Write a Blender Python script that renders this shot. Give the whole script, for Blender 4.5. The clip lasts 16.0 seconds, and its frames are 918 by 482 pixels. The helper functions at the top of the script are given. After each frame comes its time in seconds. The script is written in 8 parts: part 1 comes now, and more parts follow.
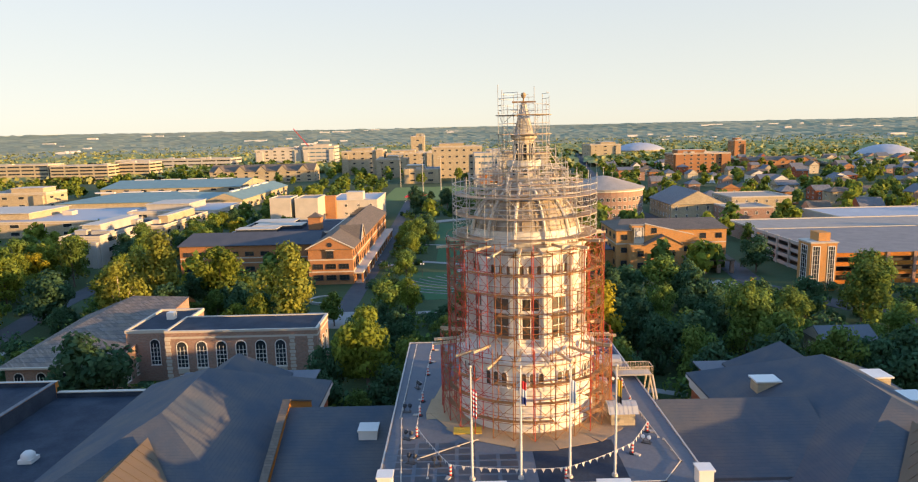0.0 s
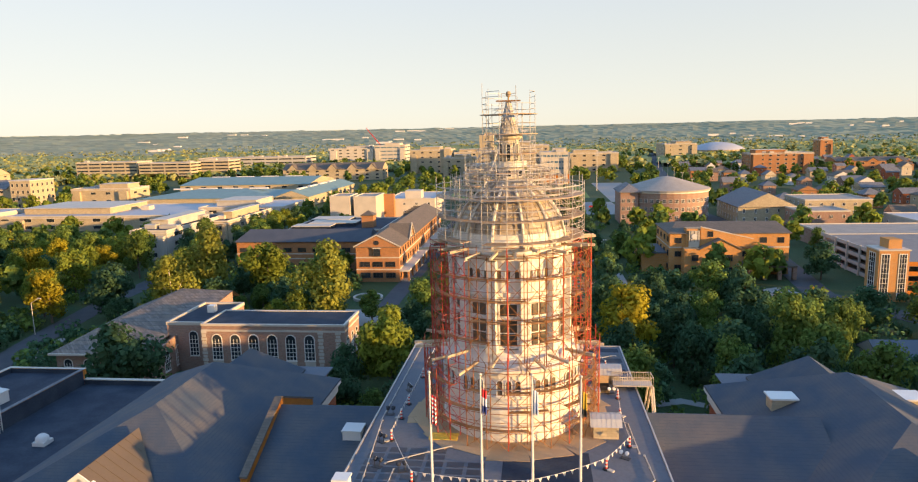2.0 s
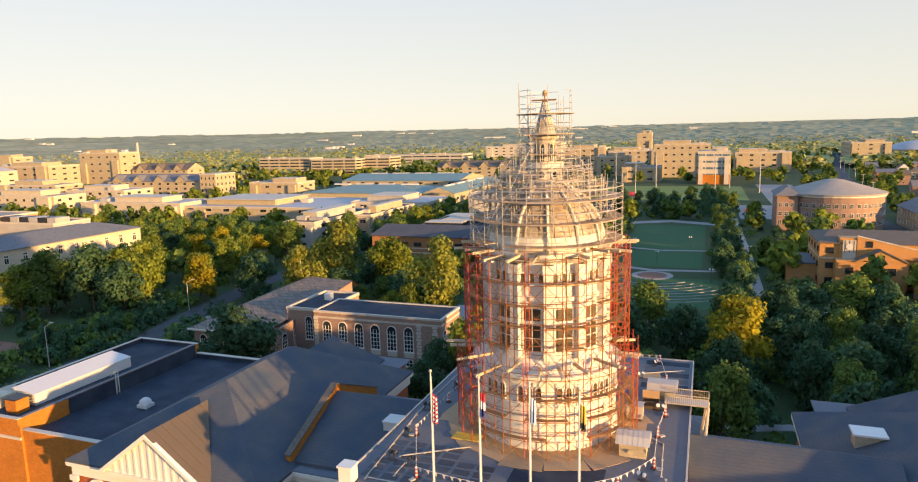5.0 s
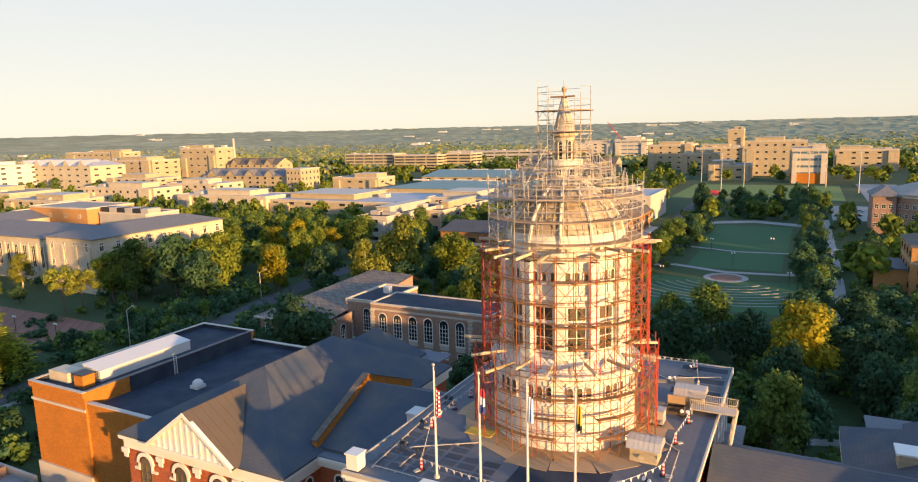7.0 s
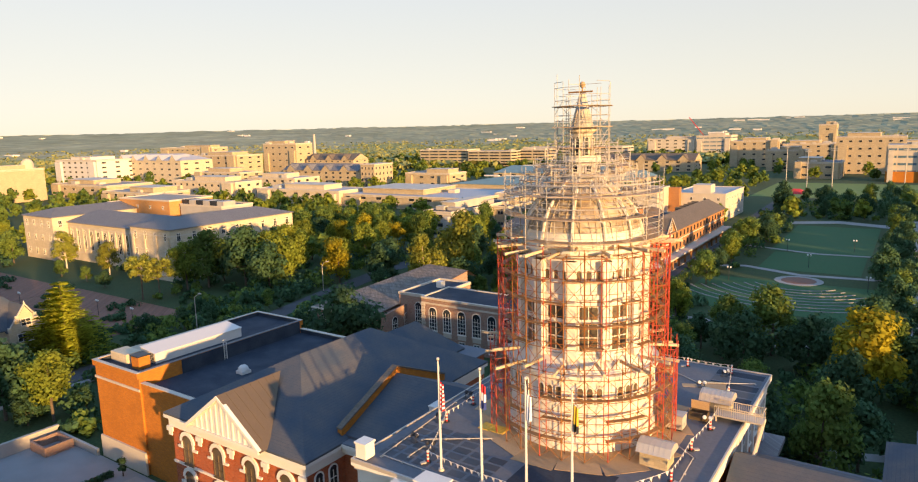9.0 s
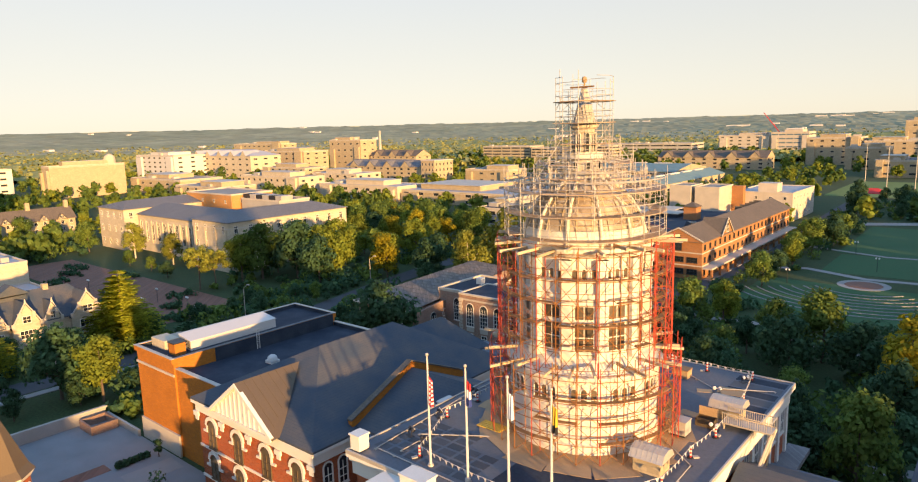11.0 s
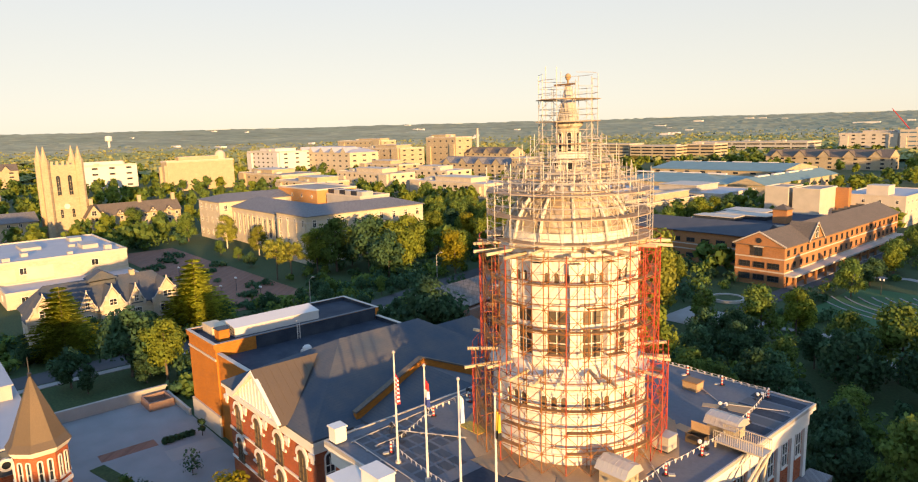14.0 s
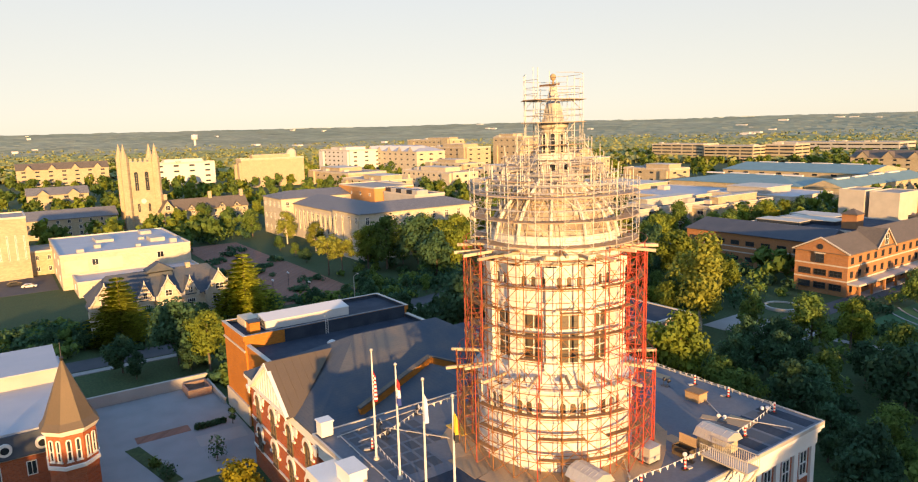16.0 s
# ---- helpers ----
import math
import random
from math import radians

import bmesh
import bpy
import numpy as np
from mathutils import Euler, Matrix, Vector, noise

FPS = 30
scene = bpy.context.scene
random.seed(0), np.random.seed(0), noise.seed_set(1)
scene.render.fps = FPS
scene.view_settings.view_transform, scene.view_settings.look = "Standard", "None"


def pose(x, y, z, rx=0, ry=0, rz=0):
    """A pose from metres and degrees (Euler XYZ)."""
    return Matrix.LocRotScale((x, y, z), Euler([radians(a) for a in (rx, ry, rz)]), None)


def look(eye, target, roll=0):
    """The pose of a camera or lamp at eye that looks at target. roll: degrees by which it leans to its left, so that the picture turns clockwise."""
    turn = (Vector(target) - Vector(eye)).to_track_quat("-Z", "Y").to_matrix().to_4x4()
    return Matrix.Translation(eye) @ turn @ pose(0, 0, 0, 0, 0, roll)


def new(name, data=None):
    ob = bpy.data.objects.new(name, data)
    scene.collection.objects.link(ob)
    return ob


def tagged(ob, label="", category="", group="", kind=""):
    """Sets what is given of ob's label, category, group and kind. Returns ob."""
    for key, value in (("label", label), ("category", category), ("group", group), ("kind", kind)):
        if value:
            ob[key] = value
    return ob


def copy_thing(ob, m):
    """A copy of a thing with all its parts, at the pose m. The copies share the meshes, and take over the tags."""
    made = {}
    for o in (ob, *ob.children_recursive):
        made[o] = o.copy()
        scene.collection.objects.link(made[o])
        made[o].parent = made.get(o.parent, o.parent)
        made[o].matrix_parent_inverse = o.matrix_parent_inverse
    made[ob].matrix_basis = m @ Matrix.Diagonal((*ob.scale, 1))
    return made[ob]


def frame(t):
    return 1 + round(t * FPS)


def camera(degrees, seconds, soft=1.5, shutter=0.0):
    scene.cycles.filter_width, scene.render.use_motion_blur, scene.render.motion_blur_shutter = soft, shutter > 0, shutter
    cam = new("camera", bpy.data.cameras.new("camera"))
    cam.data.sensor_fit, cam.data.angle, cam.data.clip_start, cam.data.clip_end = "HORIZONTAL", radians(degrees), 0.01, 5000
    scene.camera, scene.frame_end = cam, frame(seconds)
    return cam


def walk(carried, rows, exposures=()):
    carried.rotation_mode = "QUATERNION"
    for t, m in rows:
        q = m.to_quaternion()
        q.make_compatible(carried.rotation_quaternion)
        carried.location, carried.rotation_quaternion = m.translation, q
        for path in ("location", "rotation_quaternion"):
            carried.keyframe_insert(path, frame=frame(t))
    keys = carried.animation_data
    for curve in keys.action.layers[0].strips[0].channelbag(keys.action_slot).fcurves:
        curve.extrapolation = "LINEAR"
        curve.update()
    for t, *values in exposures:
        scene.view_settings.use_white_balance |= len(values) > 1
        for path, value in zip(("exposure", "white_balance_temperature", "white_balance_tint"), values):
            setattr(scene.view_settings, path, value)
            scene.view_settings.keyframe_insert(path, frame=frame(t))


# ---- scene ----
cam = camera(69.2, 16.0, soft=1.15)
METRES, EYE, TILT, LEAN, TURN = 60.0, 50.0, -0.11, -0.64, 0.3
ROWS = [
    (0.0, 0.0, 0.0, 0.0, -0.32, -9.21, 1.97),
    (0.5, 0.0388, 0.0069, -0.001, 1.32, -9.17, 1.98),
    (1.0, 0.0776, 0.0148, -0.0023, 2.73, -9.14, 1.96),
    (1.5, 0.1157, 0.0228, -0.0029, 4.15, -9.11, 1.96),
    (2.0, 0.1533, 0.0305, -0.0037, 6.09, -9.08, 1.96),
    (2.5, 0.1902, 0.0386, -0.0046, 8.46, -8.99, 2.0),
    (3.0, 0.2261, 0.0462, -0.0051, 10.91, -8.92, 2.02),
    (3.5, 0.2606, 0.0544, -0.0054, 13.07, -8.88, 2.05),
    (4.0, 0.294, 0.0627, -0.0057, 15.49, -8.83, 2.05),
    (6.5, 0.4372, 0.1075, -0.0098, 25.53, -8.81, 1.97),
    (7.0, 0.4599, 0.1171, -0.0099, 27.27, -8.84, 1.97),
    (7.5, 0.4823, 0.128, -0.0108, 28.99, -8.86, 1.99),
    (8.0, 0.5047, 0.1379, -0.0113, 30.71, -8.89, 1.96),
    (8.5, 0.5261, 0.1497, -0.0121, 32.3, -8.92, 1.96),
    (9.0, 0.5469, 0.1633, -0.0129, 33.94, -8.96, 1.98),
    (11.5, 0.6522, 0.2473, -0.0179, 40.99, -9.08, 1.96),
    (12.0, 0.6744, 0.2677, -0.0184, 42.3, -9.1, 1.95),
    (12.5, 0.6967, 0.2899, -0.019, 43.62, -9.11, 1.94),
    (13.0, 0.7185, 0.3131, -0.0199, 45.05, -9.1, 1.93),
    (13.5, 0.7402, 0.3373, -0.0206, 46.8, -9.06, 1.92),
    (14.0, 0.7614, 0.362, -0.021, 48.5, -8.99, 1.9),
    (14.5, 0.7826, 0.3876, -0.021, 49.93, -8.97, 1.86),
    (15.0, 0.8035, 0.4133, -0.0214, 51.38, -8.95, 1.82),
    (15.5, 0.824, 0.4393, -0.0218, 53.0, -8.91, 1.81),
    (16.0, 0.844, 0.4654, -0.0225, 54.72, -8.87, 1.77),
]
walk(cam, [(t, pose(0, 0, EYE, TILT, LEAN, TURN) @ pose(METRES * x, METRES * y, METRES * z, 90 + pitch, roll, yaw)) for t, x, y, z, yaw, pitch, roll in ROWS],
     exposures=[(0.0, 1.49, 6250, 9), (6.0, 1.44, 6550, 11), (16.0, 1.41, 6650, 11)])

# ---- light ----
SUN_AZ, SUN_EL = -22.5, 6.1          # degrees from +x, and above the horizon
world = bpy.data.worlds.new("world")
scene.world = world
world.use_nodes = True
wn = world.node_tree.nodes
sky = wn.new("ShaderNodeTexSky")
sky.sky_type = "NISHITA"
sky.sun_disc = False
sky.sun_elevation = radians(SUN_EL)
sky.sun_rotation = radians(90 - SUN_AZ)
sky.altitude = 200
sky.air_density, sky.dust_density, sky.ozone_density = 0.7, 0.3, 1.0
wn["Background"].inputs[1].default_value = 0.146
soft = wn.new("ShaderNodeGamma")            # a hazy evening: the sky's glow is evened out
soft.inputs[1].default_value = 0.20
warm = wn.new("ShaderNodeMix")
warm.data_type, warm.blend_type = "RGBA", "MULTIPLY"
warm.inputs[0].default_value, warm.inputs[7].default_value = 1.0, (1.80, 1.68, 1.51, 1)
world.node_tree.links.new(sky.outputs[0], soft.inputs[0])
world.node_tree.links.new(soft.outputs[0], warm.inputs[6])
# the zenith is a deeper, clearer blue than the hazy band along the horizon
coord, split, rise = wn.new("ShaderNodeTexCoord"), wn.new("ShaderNodeSeparateXYZ"), wn.new("ShaderNodeMapRange")
rise.interpolation_type = "SMOOTHSTEP"
rise.inputs[1].default_value, rise.inputs[2].default_value = 0.05, 0.85
zenith = wn.new("ShaderNodeMix")
zenith.data_type, zenith.blend_type = "RGBA", "MULTIPLY"
zenith.inputs[7].default_value = (0.53, 0.99, 1.89, 1)
world.node_tree.links.new(coord.outputs["Generated"], split.inputs[0])
world.node_tree.links.new(split.outputs[2], rise.inputs[0])
world.node_tree.links.new(rise.outputs[0], zenith.inputs[0])
world.node_tree.links.new(warm.outputs[2], zenith.inputs[6])
world.node_tree.links.new(zenith.outputs[2], wn["Background"].inputs[0])
sun = new("sun", bpy.data.lights.new("sun", "SUN"))
sun.data.energy, sun.data.angle, sun.data.color = 4.3, radians(1.0), (1.0, 0.588, 0.235)
az, el = radians(SUN_AZ), radians(SUN_EL)
sun.matrix_world = look((300 * math.cos(az), 300 * math.sin(az), 60), (300 * math.cos(az) - math.cos(az) * math.cos(el), 300 * math.sin(az) - math.sin(az) * math.cos(el), 60 - math.sin(el)))

# ---- mesh tools ----
class Shape:
    """Collects plain faces; each part of the place is one Shape."""

    def __init__(self):
        self.v, self.f, self.m, self.slot, self.n = [], [], [], 0, []

    def face(self, *pts):
        n = len(self.v)
        self.v += [tuple(p) for p in pts]
        self.f.append(tuple(range(n, n + len(pts))))
        self.m.append(self.slot)
        return self

    def box(self, x0, y0, z0, x1, y1, z1):
        a, b, c, d = (x0, y0, z0), (x1, y0, z0), (x1, y1, z0), (x0, y1, z0)
        e, f, g, h = (x0, y0, z1), (x1, y0, z1), (x1, y1, z1), (x0, y1, z1)
        n = len(self.v)
        self.v += [a, b, c, d, e, f, g, h]
        for q in ((3, 2, 1, 0), (4, 5, 6, 7), (0, 1, 5, 4), (1, 2, 6, 5), (2, 3, 7, 6), (3, 0, 4, 7)):
            self.f.append(tuple(n + k for k in q))
            self.m.append(self.slot)
        return self

    def prism(self, pts, z0, z1):
        """An upright prism over a counter-clockwise outline; z0 and z1 may be lists."""
        k = len(pts)
        lo = z0 if isinstance(z0, (list, tuple)) else [z0] * k
        hi = z1 if isinstance(z1, (list, tuple)) else [z1] * k
        n = len(self.v)
        self.v += [(p[0], p[1], z) for p, z in zip(pts, lo)] + [(p[0], p[1], z) for p, z in zip(pts, hi)]
        self.f.append(tuple(n + i for i in reversed(range(k))))
        self.f.append(tuple(n + k + i for i in range(k)))
        self.m += [self.slot] * 2
        for i in range(k):
            j = (i + 1) % k
            self.f.append((n + i, n + j, n + k + j, n + k + i))
            self.m.append(self.slot)
        return self

    def tube(self, p, q, r0, r1=None, n=6, caps=True):
        p, q = Vector(p), Vector(q)
        r1 = r0 if r1 is None else r1
        w = (q - p).normalized()
        u = w.orthogonal().normalized()
        s = w.cross(u)
        b = len(self.v)
        for c, r in ((p, r0), (q, r1)):
            for i in range(n):
                a = 2 * math.pi * i / n
                self.v.append(tuple(c + r * (u * math.cos(a) + s * math.sin(a))))
        for i in range(n):
            j = (i + 1) % n
            self.f.append((b + i, b + j, b + n + j, b + n + i))
            self.m.append(self.slot)
        if caps:
            self.f.append(tuple(b + i for i in reversed(range(n))))
            self.f.append(tuple(b + n + i for i in range(n)))
            self.m += [self.slot] * 2
        return self

    def path(self, pts, r, n=4):
        """One unbroken tube along a line of points."""
        pts = [Vector(p) for p in pts]
        b = len(self.v)
        for i, p in enumerate(pts):
            w = (pts[min(i + 1, len(pts) - 1)] - pts[max(i - 1, 0)]).normalized()
            u = w.cross(Vector((0, 0, 1)))
            u = u.normalized() if u.length > 0.01 else w.orthogonal().normalized()
            t = w.cross(u)
            for k in range(n):
                a = 2 * math.pi * k / n
                self.v.append(tuple(p + r * (u * math.cos(a) + t * math.sin(a))))
        for i in range(len(pts) - 1):
            for k in range(n):
                j = (k + 1) % n
                self.f.append((b + i * n + k, b + i * n + j, b + (i + 1) * n + j, b + (i + 1) * n + k))
                self.m.append(self.slot)
        return self

    def lathe(self, cx, cy, profile, n=24, turn=0.0, a0=0.0, a1=360.0):
        """A surface of revolution through (r, z) rows, listed from the bottom up on the outside."""
        full = abs(a1 - a0) >= 360
        cols = n if full else n + 1
        b = len(self.v)
        for r, z in profile:
            for i in range(cols):
                a = radians(turn + a0 + (a1 - a0) * i / n)
                self.v.append((cx + r * math.cos(a), cy + r * math.sin(a), z))
        for k in range(len(profile) - 1):
            for i in range(n):
                j = (i + 1) % cols
                self.f.append((b + k * cols + i, b + k * cols + j, b + (k + 1) * cols + j, b + (k + 1) * cols + i))
                self.m.append(self.slot)
        return self

    def hip(self, x0, y0, x1, y1, z0, z1, axis="x", in0=None, in1=None, thick=0.25):
        """A hipped roof (an inset of 0 makes a gable end); the ridge runs along axis."""
        if axis == "x":
            w = (y1 - y0) / 2
            a, b = in0 if in0 is not None else w, in1 if in1 is not None else w
            r0, r1 = (x0 + a, (y0 + y1) / 2, z1), (x1 - b, (y0 + y1) / 2, z1)
            A, B, C, D = (x0, y0, z0), (x1, y0, z0), (x1, y1, z0), (x0, y1, z0)
            self.face(A, B, r1, r0).face(C, D, r0, r1).face(B, C, r1).face(D, A, r0)
        else:
            w = (x1 - x0) / 2
            a, b = in0 if in0 is not None else w, in1 if in1 is not None else w
            r0, r1 = ((x0 + x1) / 2, y0 + a, z1), ((x0 + x1) / 2, y1 - b, z1)
            A, B, C, D = (x0, y0, z0), (x1, y0, z0), (x1, y1, z0), (x0, y1, z0)
            self.face(B, C, r1, r0).face(D, A, r0, r1).face(A, B, r0).face(C, D, r1)
        self.box(x0, y0, z0 - thick, x1, y1, z0 - 0.004)
        return self

    def mesh(self, name, *mats):
        me = bpy.data.meshes.new(name)
        me.from_pydata(self.v, [], self.f)
        for m in mats:
            me.materials.append(m)
        if len(mats) > 1:
            me.polygons.foreach_set("material_index", self.m)
        me.update()
        if self.n:
            # each leaf takes the roundness of the clump that it grows on
            me.normals_split_custom_set([q for q in self.n for _ in range(4)])
        return me


def thing(name, label="", category="", group="", kind="", at=(0, 0, 0)):
    ob = new(name)
    ob.location = at
    ob.empty_display_size = 0.2
    return tagged(ob, label, category, group, kind)


def part(name, shape, material, parent=None, label="", smooth=False, m=None, kind=""):
    """Links a Shape or a mesh as one mesh object under a thing or a part."""
    if isinstance(shape, Shape):
        mats = material if isinstance(material, (list, tuple)) else (material,)
        me = shape.mesh(name, *mats)
        if smooth:
            me.polygons.foreach_set("use_smooth", [True] * len(me.polygons))
    else:
        me = shape
    ob = new(name, me)
    if m is not None:
        ob.matrix_basis = m
    if parent is not None:
        ob.parent = parent
    return tagged(ob, label, kind=kind)


# ---- materials ----
def material(name, color, rough=0.8, metal=0.0, scale=1.0, vary=0.18, bump=0.15, second=None, amount=0.4, fine=12.0, spec=0.35, random_hue=0.0):
    """A surface with stains at a large scale, grain at a small one and fine relief."""
    mat = bpy.data.materials.new(name)
    mat.use_nodes = True
    nt = mat.node_tree
    N, L = nt.nodes, nt.links
    b = N["Principled BSDF"]
    b.inputs["Roughness"].default_value = rough
    b.inputs["Metallic"].default_value = metal
    b.inputs["Specular IOR Level"].default_value = spec
    co = N.new("ShaderNodeTexCoord")
    geo = N.new("ShaderNodeNewGeometry")
    big, small = N.new("ShaderNodeTexNoise"), N.new("ShaderNodeTexNoise")
    big.inputs["Scale"].default_value, big.inputs["Detail"].default_value = 0.25 * scale, 5
    small.inputs["Scale"].default_value, small.inputs["Detail"].default_value = fine * scale, 3
    L.new(geo.outputs["Position"], big.inputs["Vector"])
    L.new(geo.outputs["Position"], small.inputs["Vector"])
    other = second or tuple(c * 0.6 for c in color)
    mix = N.new("ShaderNodeMix")
    mix.data_type = "RGBA"
    mix.inputs[6].default_value, mix.inputs[7].default_value = (*color, 1), (*other, 1)
    ramp = N.new("ShaderNodeMapRange")
    ramp.inputs[1].default_value, ramp.inputs[2].default_value = 0.35, 0.75
    ramp.inputs[3].default_value, ramp.inputs[4].default_value = 0.0, amount
    L.new(big.outputs[0], ramp.inputs[0])
    L.new(ramp.outputs[0], mix.inputs[0])
    hsv = N.new("ShaderNodeHueSaturation")
    val = N.new("ShaderNodeMapRange")
    val.inputs[1].default_value, val.inputs[2].default_value = 0.25, 0.75
    val.inputs[3].default_value, val.inputs[4].default_value = 1 - vary, 1 + vary
    L.new(small.outputs[0], val.inputs[0])
    L.new(val.outputs[0], hsv.inputs["Value"])
    L.new(mix.outputs[2], hsv.inputs["Color"])
    last = hsv.outputs[0]
    if random_hue:
        info = N.new("ShaderNodeObjectInfo")
        h2 = N.new("ShaderNodeHueSaturation")
        r1 = N.new("ShaderNodeMapRange")
        r1.inputs[3].default_value, r1.inputs[4].default_value = 1 - random_hue, 1 + random_hue
        L.new(info.outputs["Random"], r1.inputs[0])
        L.new(r1.outputs[0], h2.inputs["Value"])
        L.new(last, h2.inputs["Color"])
        last = h2.outputs[0]
    L.new(last, b.inputs["Base Color"])
    if bump:
        bp = N.new("ShaderNodeBump")
        bp.inputs["Strength"].default_value, bp.inputs["Distance"].default_value = bump, 0.05
        L.new(small.outputs[0], bp.inputs["Height"])
        L.new(bp.outputs[0], b.inputs["Normal"])
    return mat


def coursed(name, color, joint, unit=(0.6, 0.22), rough=0.85, vary=0.3, upright=True, mortar=0.03, amount=0.35, second=None, bump=0.3):
    """Brick, block or shingle courses at real size, run along the wall by its own direction."""
    mat = material(name, color, rough, spec=0.2, vary=0.1, second=second, amount=amount)
    nt = mat.node_tree
    N, L = nt.nodes, nt.links
    b = N["Principled BSDF"]
    geo = N.new("ShaderNodeNewGeometry")
    sep, com = N.new("ShaderNodeSeparateXYZ"), N.new("ShaderNodeCombineXYZ")
    L.new(geo.outputs["Position"], sep.inputs[0])
    add = N.new("ShaderNodeMath")
    add.operation = "ADD"
    L.new(sep.outputs[0], add.inputs[0])
    L.new(sep.outputs[1], add.inputs[1])
    L.new(add.outputs[0], com.inputs[0])
    L.new(sep.outputs[2], com.inputs[1])
    br = N.new("ShaderNodeTexBrick")
    br.inputs["Scale"].default_value = 1.0
    br.inputs["Brick Width"].default_value, br.inputs["Row Height"].default_value = unit
    br.inputs["Mortar Size"].default_value = mortar
    br.inputs["Color1"].default_value = (1 + vary, 1 + vary, 1 + vary, 1)
    br.inputs["Color2"].default_value = (1 - vary, 1 - vary, 1 - vary, 1)
    br.inputs["Mortar"].default_value = (1, 1, 1, 1)
    L.new(com.outputs[0], br.inputs["Vector"])
    old = b.inputs["Base Color"].links[0].from_socket
    mul = N.new("ShaderNodeMix")
    mul.data_type, mul.blend_type = "RGBA", "MULTIPLY"
    mul.inputs[0].default_value = 1.0
    L.new(old, mul.inputs[6])
    L.new(br.outputs["Color"], mul.inputs[7])
    jm = N.new("ShaderNodeMix")
    jm.data_type = "RGBA"
    jm.inputs[7].default_value = (*joint, 1)
    L.new(br.outputs["Fac"], jm.inputs[0])
    L.new(mul.outputs[2], jm.inputs[6])
    L.new(jm.outputs[2], b.inputs["Base Color"])
    bp = N.new("ShaderNodeBump")
    bp.invert = True
    bp.inputs["Strength"].default_value, bp.inputs["Distance"].default_value = bump, 0.03
    L.new(br.outputs["Fac"], bp.inputs["Height"])
    L.new(bp.outputs[0], b.inputs["Normal"])
    return mat


def leafy(name, color, second):
    mat = material(name, color, 0.75, second=second, amount=0.8, vary=0.25, bump=0, scale=1.2, fine=1.5, random_hue=0.22, spec=0.08)
    nt = mat.node_tree
    b = nt.nodes["Principled BSDF"]
    geo = nt.nodes.new("ShaderNodeNewGeometry")
    h = nt.nodes.new("ShaderNodeHueSaturation")
    r = nt.nodes.new("ShaderNodeMapRange")
    r.inputs[3].default_value, r.inputs[4].default_value = 0.65, 1.35
    nt.links.new(geo.outputs["Random Per Island"], r.inputs[0])
    nt.links.new(r.outputs[0], h.inputs["Value"])
    nt.links.new(b.inputs["Base Color"].links[0].from_socket, h.inputs["Color"])
    nt.links.new(h.outputs[0], b.inputs["Base Color"])
    tr = nt.nodes.new("ShaderNodeBsdfTranslucent")
    nt.links.new(h.outputs[0], tr.inputs[0])
    ms = nt.nodes.new("ShaderNodeMixShader")
    ms.inputs[0].default_value = 0.42
    out = nt.nodes["Material Output"]
    nt.links.new(b.outputs[0], ms.inputs[1])
    nt.links.new(tr.outputs[0], ms.inputs[2])
    nt.links.new(ms.outputs[0], out.inputs[0])
    return mat


BRICK = coursed("red_brick", (0.36, 0.085, 0.026), (0.32, 0.15, 0.09), (0.42, 0.15), vary=0.25, mortar=0.02, second=(0.22, 0.05, 0.03))
BRICK_O = coursed("orange_brick", (0.46, 0.165, 0.022), (0.33, 0.13, 0.035), (0.42, 0.15), vary=0.14, mortar=0.012)
BRICK_G = coursed("brown_brick", (0.32, 0.185, 0.13), (0.3, 0.25, 0.2), (0.42, 0.15), vary=0.2, mortar=0.02)
BRICK_T = coursed("tan_orange_brick", (0.37, 0.17, 0.068), (0.32, 0.18, 0.10), (0.42, 0.15), vary=0.15, mortar=0.015)
DARKROOF = material("dark_metal_roof", (0.062, 0.068, 0.08), 0.7, spec=0.2, vary=0.12, second=(0.09, 0.09, 0.095), amount=0.7)
BRICK_Y = coursed("yellow_orange_brick", (0.50, 0.235, 0.065), (0.42, 0.28, 0.15), (0.42, 0.15), vary=0.15, mortar=0.02)
STONE = coursed("tan_stone", (0.43, 0.35, 0.225), (0.35, 0.285, 0.19), (0.9, 0.35), vary=0.12, mortar=0.02)
CREAM = coursed("cream_stone", (0.53, 0.455, 0.33), (0.42, 0.35, 0.26), (1.1, 0.5), vary=0.07, mortar=0.015)
TRIM = material("white_trim", (0.72, 0.68, 0.60), 0.6, vary=0.06, second=(0.55, 0.5, 0.43), amount=0.35)
LIME = material("limestone", (0.52, 0.46, 0.37), 0.8, vary=0.08)
WHITE = material("white_paint", (0.58, 0.55, 0.50), 0.55, vary=0.07, second=(0.62, 0.58, 0.52), amount=0.5, scale=1.6)
PATCH = material("weathered_white_paint", (0.70, 0.67, 0.60), 0.6, vary=0.08, second=(0.66, 0.60, 0.50), amount=0.6, scale=3.0, fine=6)
DOMESKIN = material("weathered_dome_metal", (0.24, 0.19, 0.145), 0.6, vary=0.25, second=(0.60, 0.54, 0.46), amount=1.0, scale=2.6, fine=5)
CONC = material("concrete", (0.42, 0.39, 0.34), 0.85, vary=0.1)
